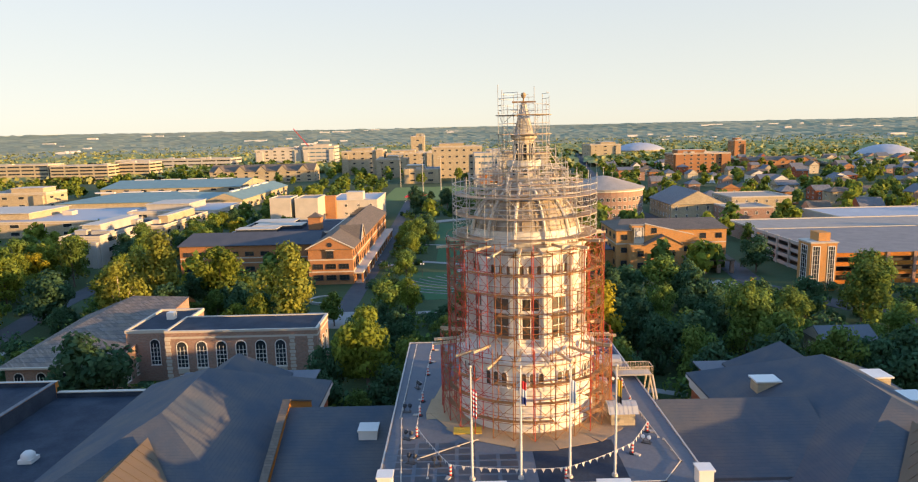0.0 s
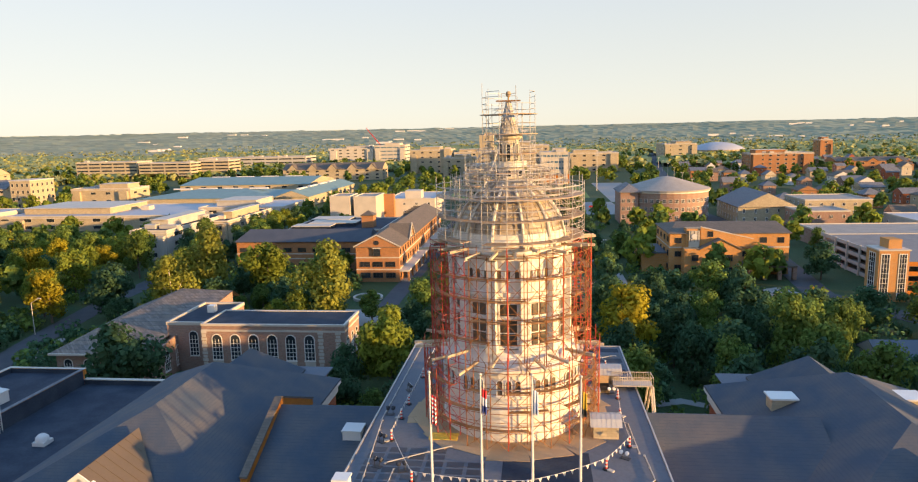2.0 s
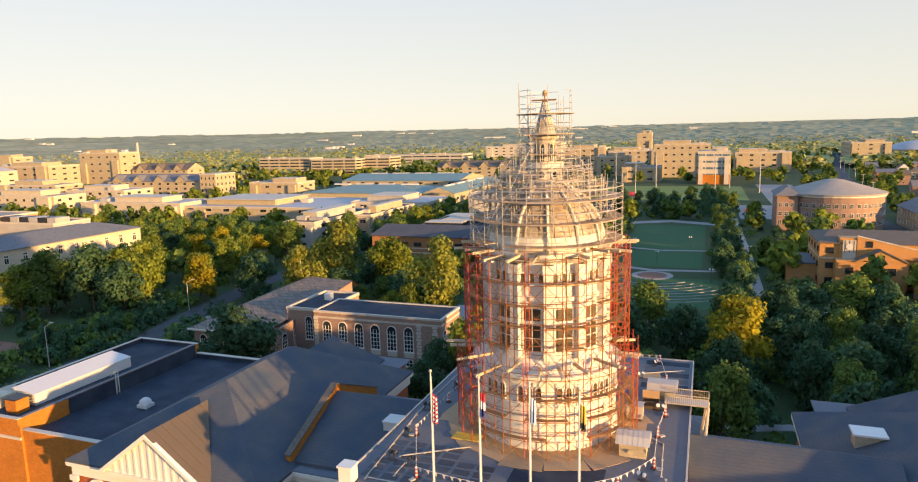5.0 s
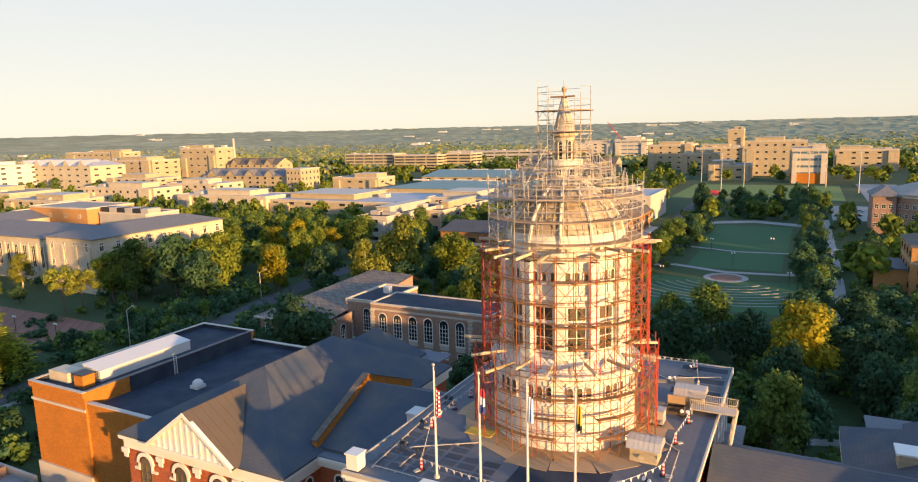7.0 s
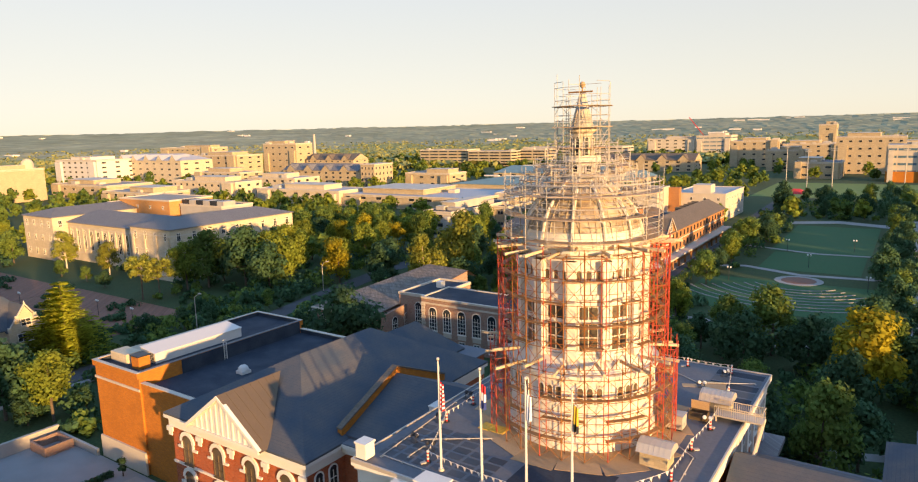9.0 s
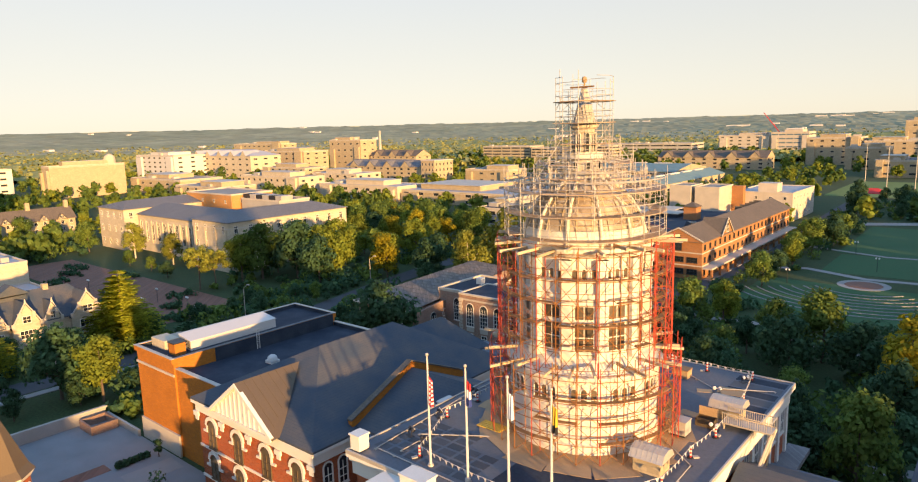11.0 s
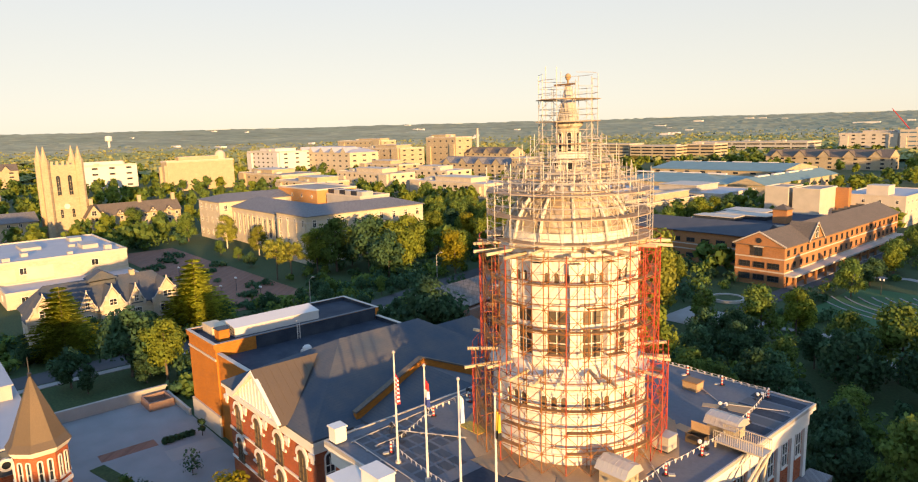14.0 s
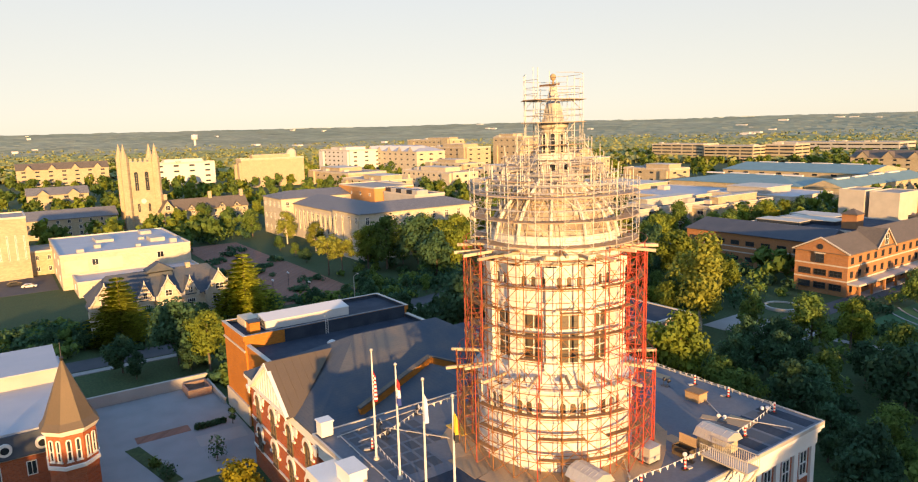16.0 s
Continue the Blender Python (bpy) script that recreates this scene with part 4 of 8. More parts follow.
for k in range(8):
    a = 45 * k + 20
    rod(upper, "raking_tube", polar(5.4, a, 44.4), polar(2.7, a + 6, 48.2), 0.031, GALV)
    rod(upper, "post", polar(4.4, a, 44.0), polar(4.4, a, 46.6 + random.choice((0, 0.6, 1.1))), 0.031, GALV)
    for z in (45.2, 46.2):
        rod(upper, "ledger", polar(4.4, a, z), polar(4.4, a + 45, z), 0.028, GALV)
    rod(upper, "transom", polar(2.6, a, 46.2), polar(4.4, a, 46.2), 0.028, GALV)
for r, n, z0, z1, levels in ((4.45, 16, 44.3, 46.8, (44.9, 45.7, 46.7)), (3.35, 12, 45.4, 48.3, (46.5, 47.3, 48.1)), (5.7, 18, 44.6, 45.8, (45.4,))):
    for k in range(n):
        a, b = 360 * k / n + 9, 360 * (k + 1) / n + 9
        rod(upper, "post", polar(r, a, z0), polar(r, a, z1 + random.choice((-0.3, 0, 0.3))), 0.030, GALV)
        for z in levels:
            if random.random() < 0.8:
                rod(upper, "ledger", polar(r, a, z), polar(r, b, z), 0.027, GALV)
plank_ring(upper, 3.4, 4.4, 46.0, 14, 0.35, DECKBOARD)
spire = thing("spire_scaffold", "round galvanised tube scaffold about the spire", "scaffold", "scaffolds round the tower", at=(AX + 0.15, AY, DECK))
for k in range(10):
    a, b = 36 * k, 36 * k + 36
    rod(spire, "post", polar(2.6, a, 44.6), polar(2.6, a, 53.4 + random.choice((-0.3, 0, 0.3, 0.8, 1.2))), 0.031, GALV)
    if k % 2:
        rod(spire, "post", polar(1.65, a, 44.8), polar(1.65, a, 52.6), 0.028, GALV)
    for z in (45.3, 46.1, 46.9, 47.7, 48.3, 48.9, 49.6, 50.2, 50.7, 51.5, 52.05, 52.55, 53.2, 53.7):
        if random.random() < (0.9 if z < 53 else 0.6):
            rod(spire, "ledger", polar(2.6, a, z), polar(2.6, b, z), 0.027, GALV)
    for z in (45.6, 47.6, 49.5):
        if random.random() < 0.45:
            rod(spire, "brace", polar(2.6, a, z - 1.8), polar(2.6, b, z), 0.025, GALV)
    for z in (47.7, 49.6, 51.5):
        rod(spire, "transom", polar(1.2, a, z), polar(2.6, a, z), 0.027, GALV)
for z in (47.75, 49.65, 51.55):
    plank_ring(spire, 1.3, 2.75, z, 10, 0.1, DECKBOARD)
part("board", Shape().box(-1.2, -0.5, 52.75 - DZ, 1.2, -0.36, 52.9 - DZ), PLANK, spire)
for z in (40.1, 41.1, 42.15, 43.15):
    for k in range(20):
        if random.random() < 0.8:
            rod(silver, "guard_rail", polar(7.45, 18 * k, z), polar(7.45, 18 * k + 18, z), 0.024, GALV)
for z in (47.0, 48.6, 50.4, 52.0):
    for k in range(10):
        if random.random() < 0.5:
            rod(spire, "brace", polar(2.6, 36 * k, z - 1.2), polar(2.6, 36 * k + 36, z), 0.024, GALV)
        if random.random() < 0.5:
            rod(spire, "ledger", polar(1.65, 36 * k, z), polar(1.65, 36 * k + 36, z), 0.025, GALV)
# loose tubes standing and leaning among the lifts
for k in range(60):
    a, r = random.uniform(0, 360), random.uniform(2.9, 7.3)
    z = 45.5 - 0.62 * (r - 2.7) - random.uniform(0, 1.2)
    b = a + random.uniform(-24, 24)
    rod(silver if r > 4.5 else upper, "loose_tube", polar(r, a, z), polar(max(2.7, r + random.uniform(-1.2, 0.2)), b, z + random.uniform(0.2, 2.0)), 0.032, GALV)
for z, r, n in ((44.6, 6.6, 18), (45.4, 5.6, 16), (46.0, 4.6, 14)):
    for k in range(n):
        a = 360 * k / n
        rod(upper, "post", polar(r, a, z - 1.6), polar(r, a, z + random.choice((0, 0.3, 0.6))), 0.034, GALV)
        if random.random() < 0.85:
            rod(upper, "ledger", polar(r, a, z - 0.1), polar(r, a + 360 / n, z - 0.1), 0.032, GALV)
        if random.random() < 0.6:
            rod(upper, "guard_rail", polar(r, a, z - 0.7), polar(r, a + 360 / n, z - 0.7), 0.03, GALV)
# plywood walkway at the tower's foot
walkway = thing("plywood_walkway", "sheets of worn plywood laid round the tower foot", "walkway", at=(AX + 0.15, AY, DECK))
for i in range(16):
    a = 360 * i / 16
    sh = Shape().prism([(7.0, -1.5), (10.6 + random.uniform(-0.7, 0.5), -2.05), (10.6 + random.uniform(-0.7, 0.5), 2.05), (7.0, 1.5)], 0.02 + 0.008 * (i % 2), 0.05 + 0.008 * (i % 2))
    part("sheet", sh, PLYWOOD, walkway).matrix_basis = pose(0, 0, 0, 0, 0, a)

# ---- other buildings ----
FLOORS = {"S": -90, "N": 90, "E": 0, "W": 180}


def building(name, label, x0, y0, x1, y1, h, wall, roof, kind="flat", floors=3, bay=4.0, sides="SE", win=(1.4, 1.6), rise=4.0, axis="x", category="building", win_frame=None, glass=None, ends=None, band=None, group="", parapet=0.7, strip_win=False, arch=False, edge=None, base=0.0):
    """A building with walls, a roof, a parapet or eaves and rows of windows on the named sides."""
    cx, cy = (x0 + x1) / 2, (y0 + y1) / 2
    CLEAR.append((x0 - 3, y0 - 3, x1 + 3, y1 + 3))
    ob = thing(name, label, category, group, at=(cx, cy, base))
    ax, bx_, ay, by = x0 - cx, x1 - cx, y0 - cy, y1 - cy
    part("wall", Shape().box(ax, ay, -0.3, bx_, by, h), wall, ob)
    trim = win_frame or TRIM
    if kind == "flat":
        s = Shape()
        for q in ((ax - 0.12, ay - 0.12, bx_ + 0.12, ay + 0.4), (ax - 0.12, by - 0.4, bx_ + 0.12, by + 0.12), (ax - 0.12, ay + 0.401, ax + 0.4, by - 0.401), (bx_ - 0.4, ay + 0.401, bx_ + 0.12, by - 0.401)):
            s.box(q[0], q[1], h + 0.004, q[2], q[3], h + parapet)
        part("parapet", s, edge or LIME, ob)
        part("roof", Shape().box(ax + 0.41, ay + 0.41, h + 0.002, bx_ - 0.41, by - 0.41, h + 0.25), roof, ob)
    else:
        e = 0.6
        i0, i1 = (0, 0) if kind == "gable" else (ends or (None, None))
        part("roof", Shape().hip(ax - e, ay - e, bx_ + e, by + e, h + 0.26, h + 0.26 + rise, axis, i0, i1), roof, ob)
        if kind == "gable":
            if axis == "x":
                for x in (ax - 0.62, bx_ + 0.62):
                    part("gable_end", Shape().face((x, ay, h + 0.2), (x, by, h + 0.2), (x, (ay + by) / 2, h + 0.1 + rise)), wall, ob)
            else:
                for y in (ay - 0.62, by + 0.62):
                    part("gable_end", Shape().face((ax, y, h + 0.2), (bx_, y, h + 0.2), ((ax + bx_) / 2, y, h + 0.1 + rise)), wall, ob)
    for z in band or ():
        part("band", Shape().box(ax - 0.06, ay - 0.06, z, bx_ + 0.06, by + 0.06, z + 0.4), edge or LIME, ob)
    fh = h / floors
    for f in range(floors):
        z = f * fh + fh * 0.32
        for sd in sides:
            length = (bx_ - ax) if sd in "SN" else (by - ay)
            n = max(1, int(length / bay))
            w, hh = win
            if strip_win:
                w = length / n * 0.9
            args = {"S": (ax, ay, bx_, ay, -90), "N": (ax, by, bx_, by, 90), "E": (bx_, ay, bx_, by, 0), "W": (ax, ay, ax, by, 180)}[sd]
            window_row(ob, args[0], args[1], args[2], args[3], z, n, round(w, 1), round(min(hh, fh * 0.62), 2), args[4], bars=1 if not strip_win else 3, cross=0, frame_mat=trim, glass=glass or GLASS, sill=False, arch=arch)
    return ob


def gablet(parent, x, y, z, w, hgt, depth, facing, wall, roof, cap=None, win=None):
    """A cross gable standing on an eave: a gabled wall, its roof running back, and a window."""
    ob = part("cross_gable", Shape().prism([(-w / 2, -0.05), (w / 2, -0.05), (w / 2, 0.4), (-w / 2, 0.4)], -0.5, 0.05), wall, parent, m=pose(x, y, z, 0, 0, facing + 90))
    g = Shape()
    g.face((-w / 2, -0.05, 0), (w / 2, -0.05, 0), (0, -0.05, hgt))
    part("gable_wall", g, wall, ob)
    r = Shape()
    t = 0.2
    for sg in (-1, 1):
        a, b = (sg * (w / 2 + 0.3), -0.4, -0.2), (0, -0.4, hgt + 0.1)
        c, d = (0, depth, hgt + 0.1), (sg * (w / 2 + 0.3), depth, -0.2)
        r.face(*((a, b, c, d) if sg < 0 else (d, c, b, a)))
        r.face(*[(p[0], p[1], p[2] - t) for p in ((d, c, b, a) if sg < 0 else (a, b, c, d))])
        r.face(a, (a[0], a[1], a[2] - t), (b[0], b[1], b[2] - t), b)
    part("gable_roof", r, roof, ob)
    if win:
        window_on(ob, win[0], win[1], 0, -0.07, hgt * 0.12, -90, bars=1, cross=1, sill=False)
    return ob


def roof_box(parent, x, y, z, w, d, h, mat, name="roof_unit"):
    return part(name, Shape().box(x - w / 2, y - d / 2, z, x + w / 2, y + d / 2, z + h), mat, parent)


# gymnasium across the drive
gym = building("gymnasium", "brown brick gymnasium with tall arched windows and flat roof", -60, 129, -29.4, 140, 11.4, BRICK_G, BLACKROOF, floors=1, sides="", band=(10.2,), parapet=0.45)
for k in range(6):
    window_on(gym, 2.3, 5.6, -12.1 + 3.98 * k, -5.52, 4.1, -90, bars=2, cross=4, arch=True, frame_w=0.16)
    window_on(gym, 1.7, 1.6, -12.1 + 3.98 * k, -5.52, 0.9, -90, bars=1, cross=1)
    part("apron_panel", Shape().box(-13.2 + 3.98 * k, -5.62, 2.9, -11.0 + 3.98 * k, -5.501, 3.9), LIME, gym)
for x in (-14.9, 10.2, 13.9):
    for k in range(14):
        part("quoin", Shape().box(x - 0.45 - 0.15 * (k % 2), -5.6, 0.75 * k, x + 0.45 + 0.15 * (k % 2), -5.501, 0.75 * k + 0.6), LIME, gym)
for k in range(3):
    window_on(gym, 1.8, 5.0, 15.32, -3.6 + 3.4 * k, 4.1, 0, bars=2, cross=4, arch=True, frame_w=0.13)
gl = building("gym_link", "brown brick link with an arched window and flat roof", -70, 133, -60.2, 150, 10.3, BRICK_G, BLACKROOF, floors=1, sides="")
window_on(gl, 2.1, 5.6, 1.0, -8.52, 3.5, -90, bars=2, cross=4, arch=True, frame_w=0.13)
roof_box(gl, 0.5, 1.5, 10.5, 1.6, 1.6, 1.6, TRIM)
gw = thing("gym_wing", "brown brick wing with mossy stone-slate roof", "building", at=(-80, 142, 0))
CLEAR.append((-94, 120, -66, 164))
part("wall", Shape().prism([(-9.6, -18), (9.6, -18), (12.0, 17.6), (-11.5, 17.6)], 0, [6.9, 6.9, 7.6, 6.9]), BRICK_G, gw)
part("roof", Shape().face((-10.3, -19, 7.0), (9.8, -19, 7.0), (12.6, 18, 11.4), (-1.8, 19, 11.7)).face((-10.3, -19, 7.0), (-1.8, 19, 11.7), (-14, 19, 7.0))
     .face((12.6, 18, 11.4), (12.6, 22, 9.0), (-1.8, 23, 9.0), (-1.8, 19, 11.7)), MOSSY, gw, "mottled brown stone-slate roof")
part("east_gable", Shape().prism([(11.6, -18.6), (12.0, -18.6), (12.4, 17.8), (12.0, 17.8)], 0, [7.0, 7.0, 11.2, 11.2]), BRICK_G, gw)
part("eave", Shape().box(-10.4, -19.3, 6.6, 9.9, -18.99, 7.02), LIME, gw)
for k in range(4):
    window_on(gw, 2.0, 4.0, -7.0 + 4.4 * k, -18.02, 1.6, -90, bars=2, cross=3, arch=True, frame_w=0.14)
    window_on(gw, 2.0, 4.4, 12.05, -13.5 + 4.4 * k, 1.6, 0, bars=2, cross=3, arch=True, frame_w=0.14)
# brick building with gables beside the drive
bh = building("brick_hall", "orange brick campus building with gabled brown roof", -51.6, 220, -36.6, 322, 12.0, BRICK_T, SHINGLE_B, "gable", 3, 4.6, "E", (1.6, 1.9), 3.9, "y", band=(4.2, 8.3), win_frame=STEEL_D)
part("gable_coping", Shape().prism([(-8.2, -51.8), (0.0, -51.8), (0.0, -51.5), (-8.2, -51.5)], [12.1, 16.15, 16.15, 12.1], [12.5, 16.55, 16.55, 12.5])
     .prism([(0.0, -51.8), (8.2, -51.8), (8.2, -51.5), (0.0, -51.5)], [16.15, 12.1, 12.1, 16.15], [16.55, 12.5, 12.5, 16.55]), LIME, bh, "pale coping along the gable")
window_on(bh, 2.4, 2.4, 0, -51.64, 9.2, -90, frame_w=0.1, frame_mat=STEEL_D)
part("lintel", Shape().box(-1.5, -51.75, 11.65, 1.5, -51.62, 12.0), LIME, bh)
for k in (-1, 0, 1):
    window_on(bh, 3.4, 1.7, 4.4 * k, -51.05, 5.4, -90, bars=2, frame_mat=STEEL_D)
    window_on(bh, 3.4, 1.7, 4.4 * k, -51.05, 1.6, -90, bars=2, frame_mat=STEEL_D)
part("round_vent", Shape().tube((0, -51.8, 13.7), (0, -51.63, 13.7), 0.8, 0.8, 16), STEEL_D, bh)
xg = gablet(bh, 7.75, -29, 12.0, 11, 5.2, 8, 0, BRICK_T, SHINGLE_B, win=(2.4, 3.4))
part("gable_coping", Shape().prism([(-5.9, -0.5), (0.0, -0.5), (0.0, -0.3), (-5.9, -0.3)], [-0.3, 5.25, 5.25, -0.3], [0.1, 5.6, 5.6, 0.1])
     .prism([(0.0, -0.5), (5.9, -0.5), (5.9, -0.3), (0.0, -0.3)], [5.25, -0.3, -0.3, 5.25], [5.6, 0.1, 0.1, 5.6]), LIME, xg, "pale coping along the gable")
for k in range(5):
    part("roof_seam", Shape().box(-3.6, 14 + 6.0 * k, 14.4, -0.6, 14.5 + 6.0 * k, 16.3), SHINGLE_B, bh)
arcade = part("arcade", Shape().box(7.6, -50, 0, 10.4, 50, 0.3), PAVE, bh)
part("arcade_roof", Shape().box(7.56, -51, 3.6, 10.8, 51, 4.15), LIME, bh, "pale arcade canopy")
for k in range(14):
    part("arcade_post", Shape().box(10.0, -50 + 7.6 * k, 0.3, 10.6, -49.4 + 7.6 * k, 3.6), BRICK_T, bh)
bw = building("brick_hall_wing", "orange brick wing with grey metal roof", -102.4, 238, -51.8, 254, 11.0, BRICK_T, DARKROOF, "hip", 2, 5.4, "S", (3.2, 1.6), 3.6, band=(4.6, 6.4), ends=(3, 0.5), win_frame=STEEL_D)
bc = building("brick_block", "flat-roofed brick block with stair cupola", -92, 262, -52.2, 300, 11.6, BRICK_T, BLACKROOF, floors=3, bay=6, sides="SE")
for q in ((-18, -17.5, -2, -10), (-14, -8, 6, 2), (-17, 4, 0, 15)):
    part("upper_roof", Shape().box(q[0], q[1], 11.86, q[2], q[3], 13.2), BLACKROOF, bc, "dark stepped roof block")
    part("roof_rim", Shape().box(q[0] - 0.3, q[1] - 0.3, 13.21, q[2] + 0.3, q[3] + 0.3, 13.45), LIME, bc)
roof_box(bc, 12.3, -9, 11.86, 5, 5, 4.8, BRICK_T, "cupola")
part("cupola_roof", Shape().hip(9.5, -11.8, 15.1, -6.2, 17.0, 18.8, "x", 2.8, 2.8), COPPER, bc, "brown pyramid roof")
sb = building("service_block", "pale concrete block with plain tall walls", -99, 344, -88, 360, 17.6, LIME, TANROOF, floors=2, bay=30, sides="")
sb2 = building("service_tower", "pale concrete tower beside brick core", -86, 344, -74, 364, 17.2, LIME, TANROOF, floors=2, bay=30, sides="")
wl = building("white_low_building", "pale stepped building behind the brick block", -73.4, 366, -46, 410, 13.6, LIME, WHITEROOF, floors=3, bay=6, sides="SE")
roof_box(wl, 1.0, -14, 13.9, 9, 9, 4.4, LIME, "penthouse")
part("brick_shaft", Shape().box(-14.2, -25.5, 0, -8.6, -22.05, 17.2), BRICK_T, wl)
# clock building
cb = building("clock_building", "orange brick building with a square clock panel and dark roof", 55, 233, 94, 258, 14.0, BRICK_Y, SHINGLE_B, "hip", 3, 5.4, "SW", (2.2, 1.9), 2.4, ends=(5, 1), band=(9.2,), win_frame=STEEL_D)
part("entrance_bay", Shape().box(-15.5, -17, 0, 3, -12.51, 9.6), BRICK_Y, cb)
gablet(cb, -3.8, -17.05, 9.6, 13.5, 3.2, 7, -90, BRICK_Y, SHINGLE_B)
part("raking_parapet", Shape().prism([(-9.6, -13.4), (7.5, -13.4), (7.5, -12.9), (-9.6, -12.9)], 9.6, [16.4, 12.2, 12.2, 16.4]), BRICK_Y, cb)
part("parapet_coping", Shape().prism([(-9.7, -13.5), (7.7, -13.5), (7.7, -12.8), (-9.7, -12.8)], [16.41, 12.21, 12.21, 16.41], [16.7, 12.5, 12.5, 16.7]), LIME, cb)
window_on(cb, 1.8, 1.8, -6.4, -13.42, 13.2, -90, frame_mat=STEEL_D)
for k in range(3):
    window_on(cb, 2.2, 2.0, -12.0 + 5.5 * k, -17.02, 5.6, -90, frame_mat=STEEL_D)
    window_on(cb, 2.2, 2.0, -12.0 + 5.5 * k, -17.02, 1.4, -90, frame_mat=STEEL_D)
window_on(cb, 1.5, 1.5, -3.8, -17.15, 10.0, -90, frame_mat=STEEL_D)
clock = part("clock_panel", Shape().box(-13.4, -13.45, 9.0, -9.9, -13.06, 15.2), LIME, cb, "pale square clock panel")
part("clock_wall", Shape().box(-14.2, -13.05, 8.0, -9.2, -9, 15.9), BRICK_Y, cb)
part("clock_face", Shape().tube((-11.65, -13.6, 13.2), (-11.65, -13.46, 13.2), 0.95, 0.95, 20), WHITE, clock, "round white clock face")
for k in range(3):
    part("clock_bar", Shape().box(-13.3 + 1.2 * k + 0.4, -13.52, 11.4, -13.3 + 1.2 * k + 0.52, -13.46, 15.1), STEEL_D, clock)
part("terrace_roof", Shape().box(3.2, -22, 4.2, 19, -12.6, 4.8), SHINGLE_B, cb, "dark low roof of the entrance terrace")
for k in range(4):
    part("terrace_post", Shape().box(4 + 4.6 * k, -21.6, 0, 5.2 + 4.6 * k, -20.4, 4.2), BRICK_G, cb)
part("side_wing", Shape().box(-28, -8, 0, -19.1, 10, 6.5), BRICK_Y, cb)
part("side_wing_roof", Shape().box(-28.4, -8.4, 6.51, -19.1, 10.4, 6.9), GREYROOF, cb)
# round-fronted building
rb = thing("round_building", "brick building with curved front and pale standing-seam roof", "building", at=(80, 374, 0))
CLEAR.append((50, 348, 106, 404))
part("wall", Shape().lathe(0, 0, [(22, -0.2), (22, 17.5)], 40), BRICK_G, rb)
part("roof", Shape().lathe(0, 0, [(23, 17.0), (23, 17.8), (4, 23.5), (0.05, 24)], 40), TANROOF, rb)
part("cornice", Shape().lathe(0, 0, [(22.05, 16.2), (22.6, 16.4), (22.6, 17.0), (22.05, 17.0)], 40), TRIM, rb)
part("side_block", Shape().box(-26, -16, 0, -17, 8, 17), BRICK_G, rb)
part("side_roof", Shape().hip(-27, -17, -15, 9, 17.01, 21, "y"), SHINGLE, rb)
for k in range(22):
    a = 180 + 180 * (k + 0.5) / 22
    for z in (3, 7.2, 11.4):
        window_on(rb, 1.8, 2.0, 22.03 * math.cos(radians(a)), 22.03 * math.sin(radians(a)), z, a, sill=False)
for k in range(3):
    for z in (3, 7.2, 11.4):
        window_on(rb, 1.8, 2.0, -24.5 + 2.7 * k, -16.02, z, -90, sill=False)
# parking garage with stair tower
DECKING = material("worn_parking_deck", (0.23, 0.21, 0.19), 0.9, vary=0.12, second=(0.16, 0.15, 0.14), amount=0.7)
pg = thing("parking_garage", "concrete and brick parking garage with open decks", "parking garage", at=(158, 232, 0))
CLEAR.append((100, 194, 208, 268))
for k in range(4):
    part("deck", Shape().box(-42, -28, 2.85 * k, 42, 30, 2.85 * k + 0.4), DECKING, pg)
    part("front_spandrel", Shape().box(-42.2, -28.3, 2.85 * k + 0.2, 42.2, -27.9, 2.85 * k + 1.4), BRICK_O, pg)
    part("side_spandrel", Shape().box(-42.3, -27.89, 2.85 * k + 0.2, -41.9, 30, 2.85 * k + 1.4), CONC, pg)
for k in range(11):
    part("column", Shape().box(-42 + 8.4 * k - 0.5, -28.6, 0, -42 + 8.4 * k + 0.5, -27.88, 10.2), BRICK_G, pg)
for k in range(7):
    part("column", Shape().box(-42.6, -28 + 9 * k, 0, -41.88, -27.2 + 9 * k, 10.2), CONC, pg)
# no real core: a solid dark box put in for the shade inside
part("core", Shape().box(-38, -22, 0, 40, 28, 8.5), STEEL_D, pg, "dark box standing for the shade between the decks")
st = part("stair_tower", Shape().box(-53.5, -36, 0, -45.6, -28.7, 14.6), BRICK_Y, pg)
part("stair_head", Shape().box(-50.5, -34.5, 15.01, -47.0, -29.5, 17.6), BRICK_Y, pg)
window_on(st, 2.4, 12.6, -51.8, -36.02, 1.2, -90, bars=2, cross=8, frame_w=0.2)
window_on(st, 2.2, 12.6, -47.2, -36.02, 1.2, -90, bars=2, cross=8, frame_w=0.2)
window_on(st, 3.6, 12.6, -53.52, -32.4, 1.2, 180, bars=2, cross=8, frame_w=0.2)
part("stair_roof", Shape().box(-53.8, -36.3, 14.6, -45.3, -28.4, 15.0), LIME, pg)
lb = building("long_building", "long low brown building with pale parapet", 124, 276, 270, 306, 6.4, BRICK_G, TANROOF, floors=1, bay=7, sides="S", win=(1.6, 2.4))
building("white_roofed_block", "low block with bright white flat roof", 178, 308, 240, 345, 6, CONC, WHITEROOF, floors=1, bay=8, sides="SW")
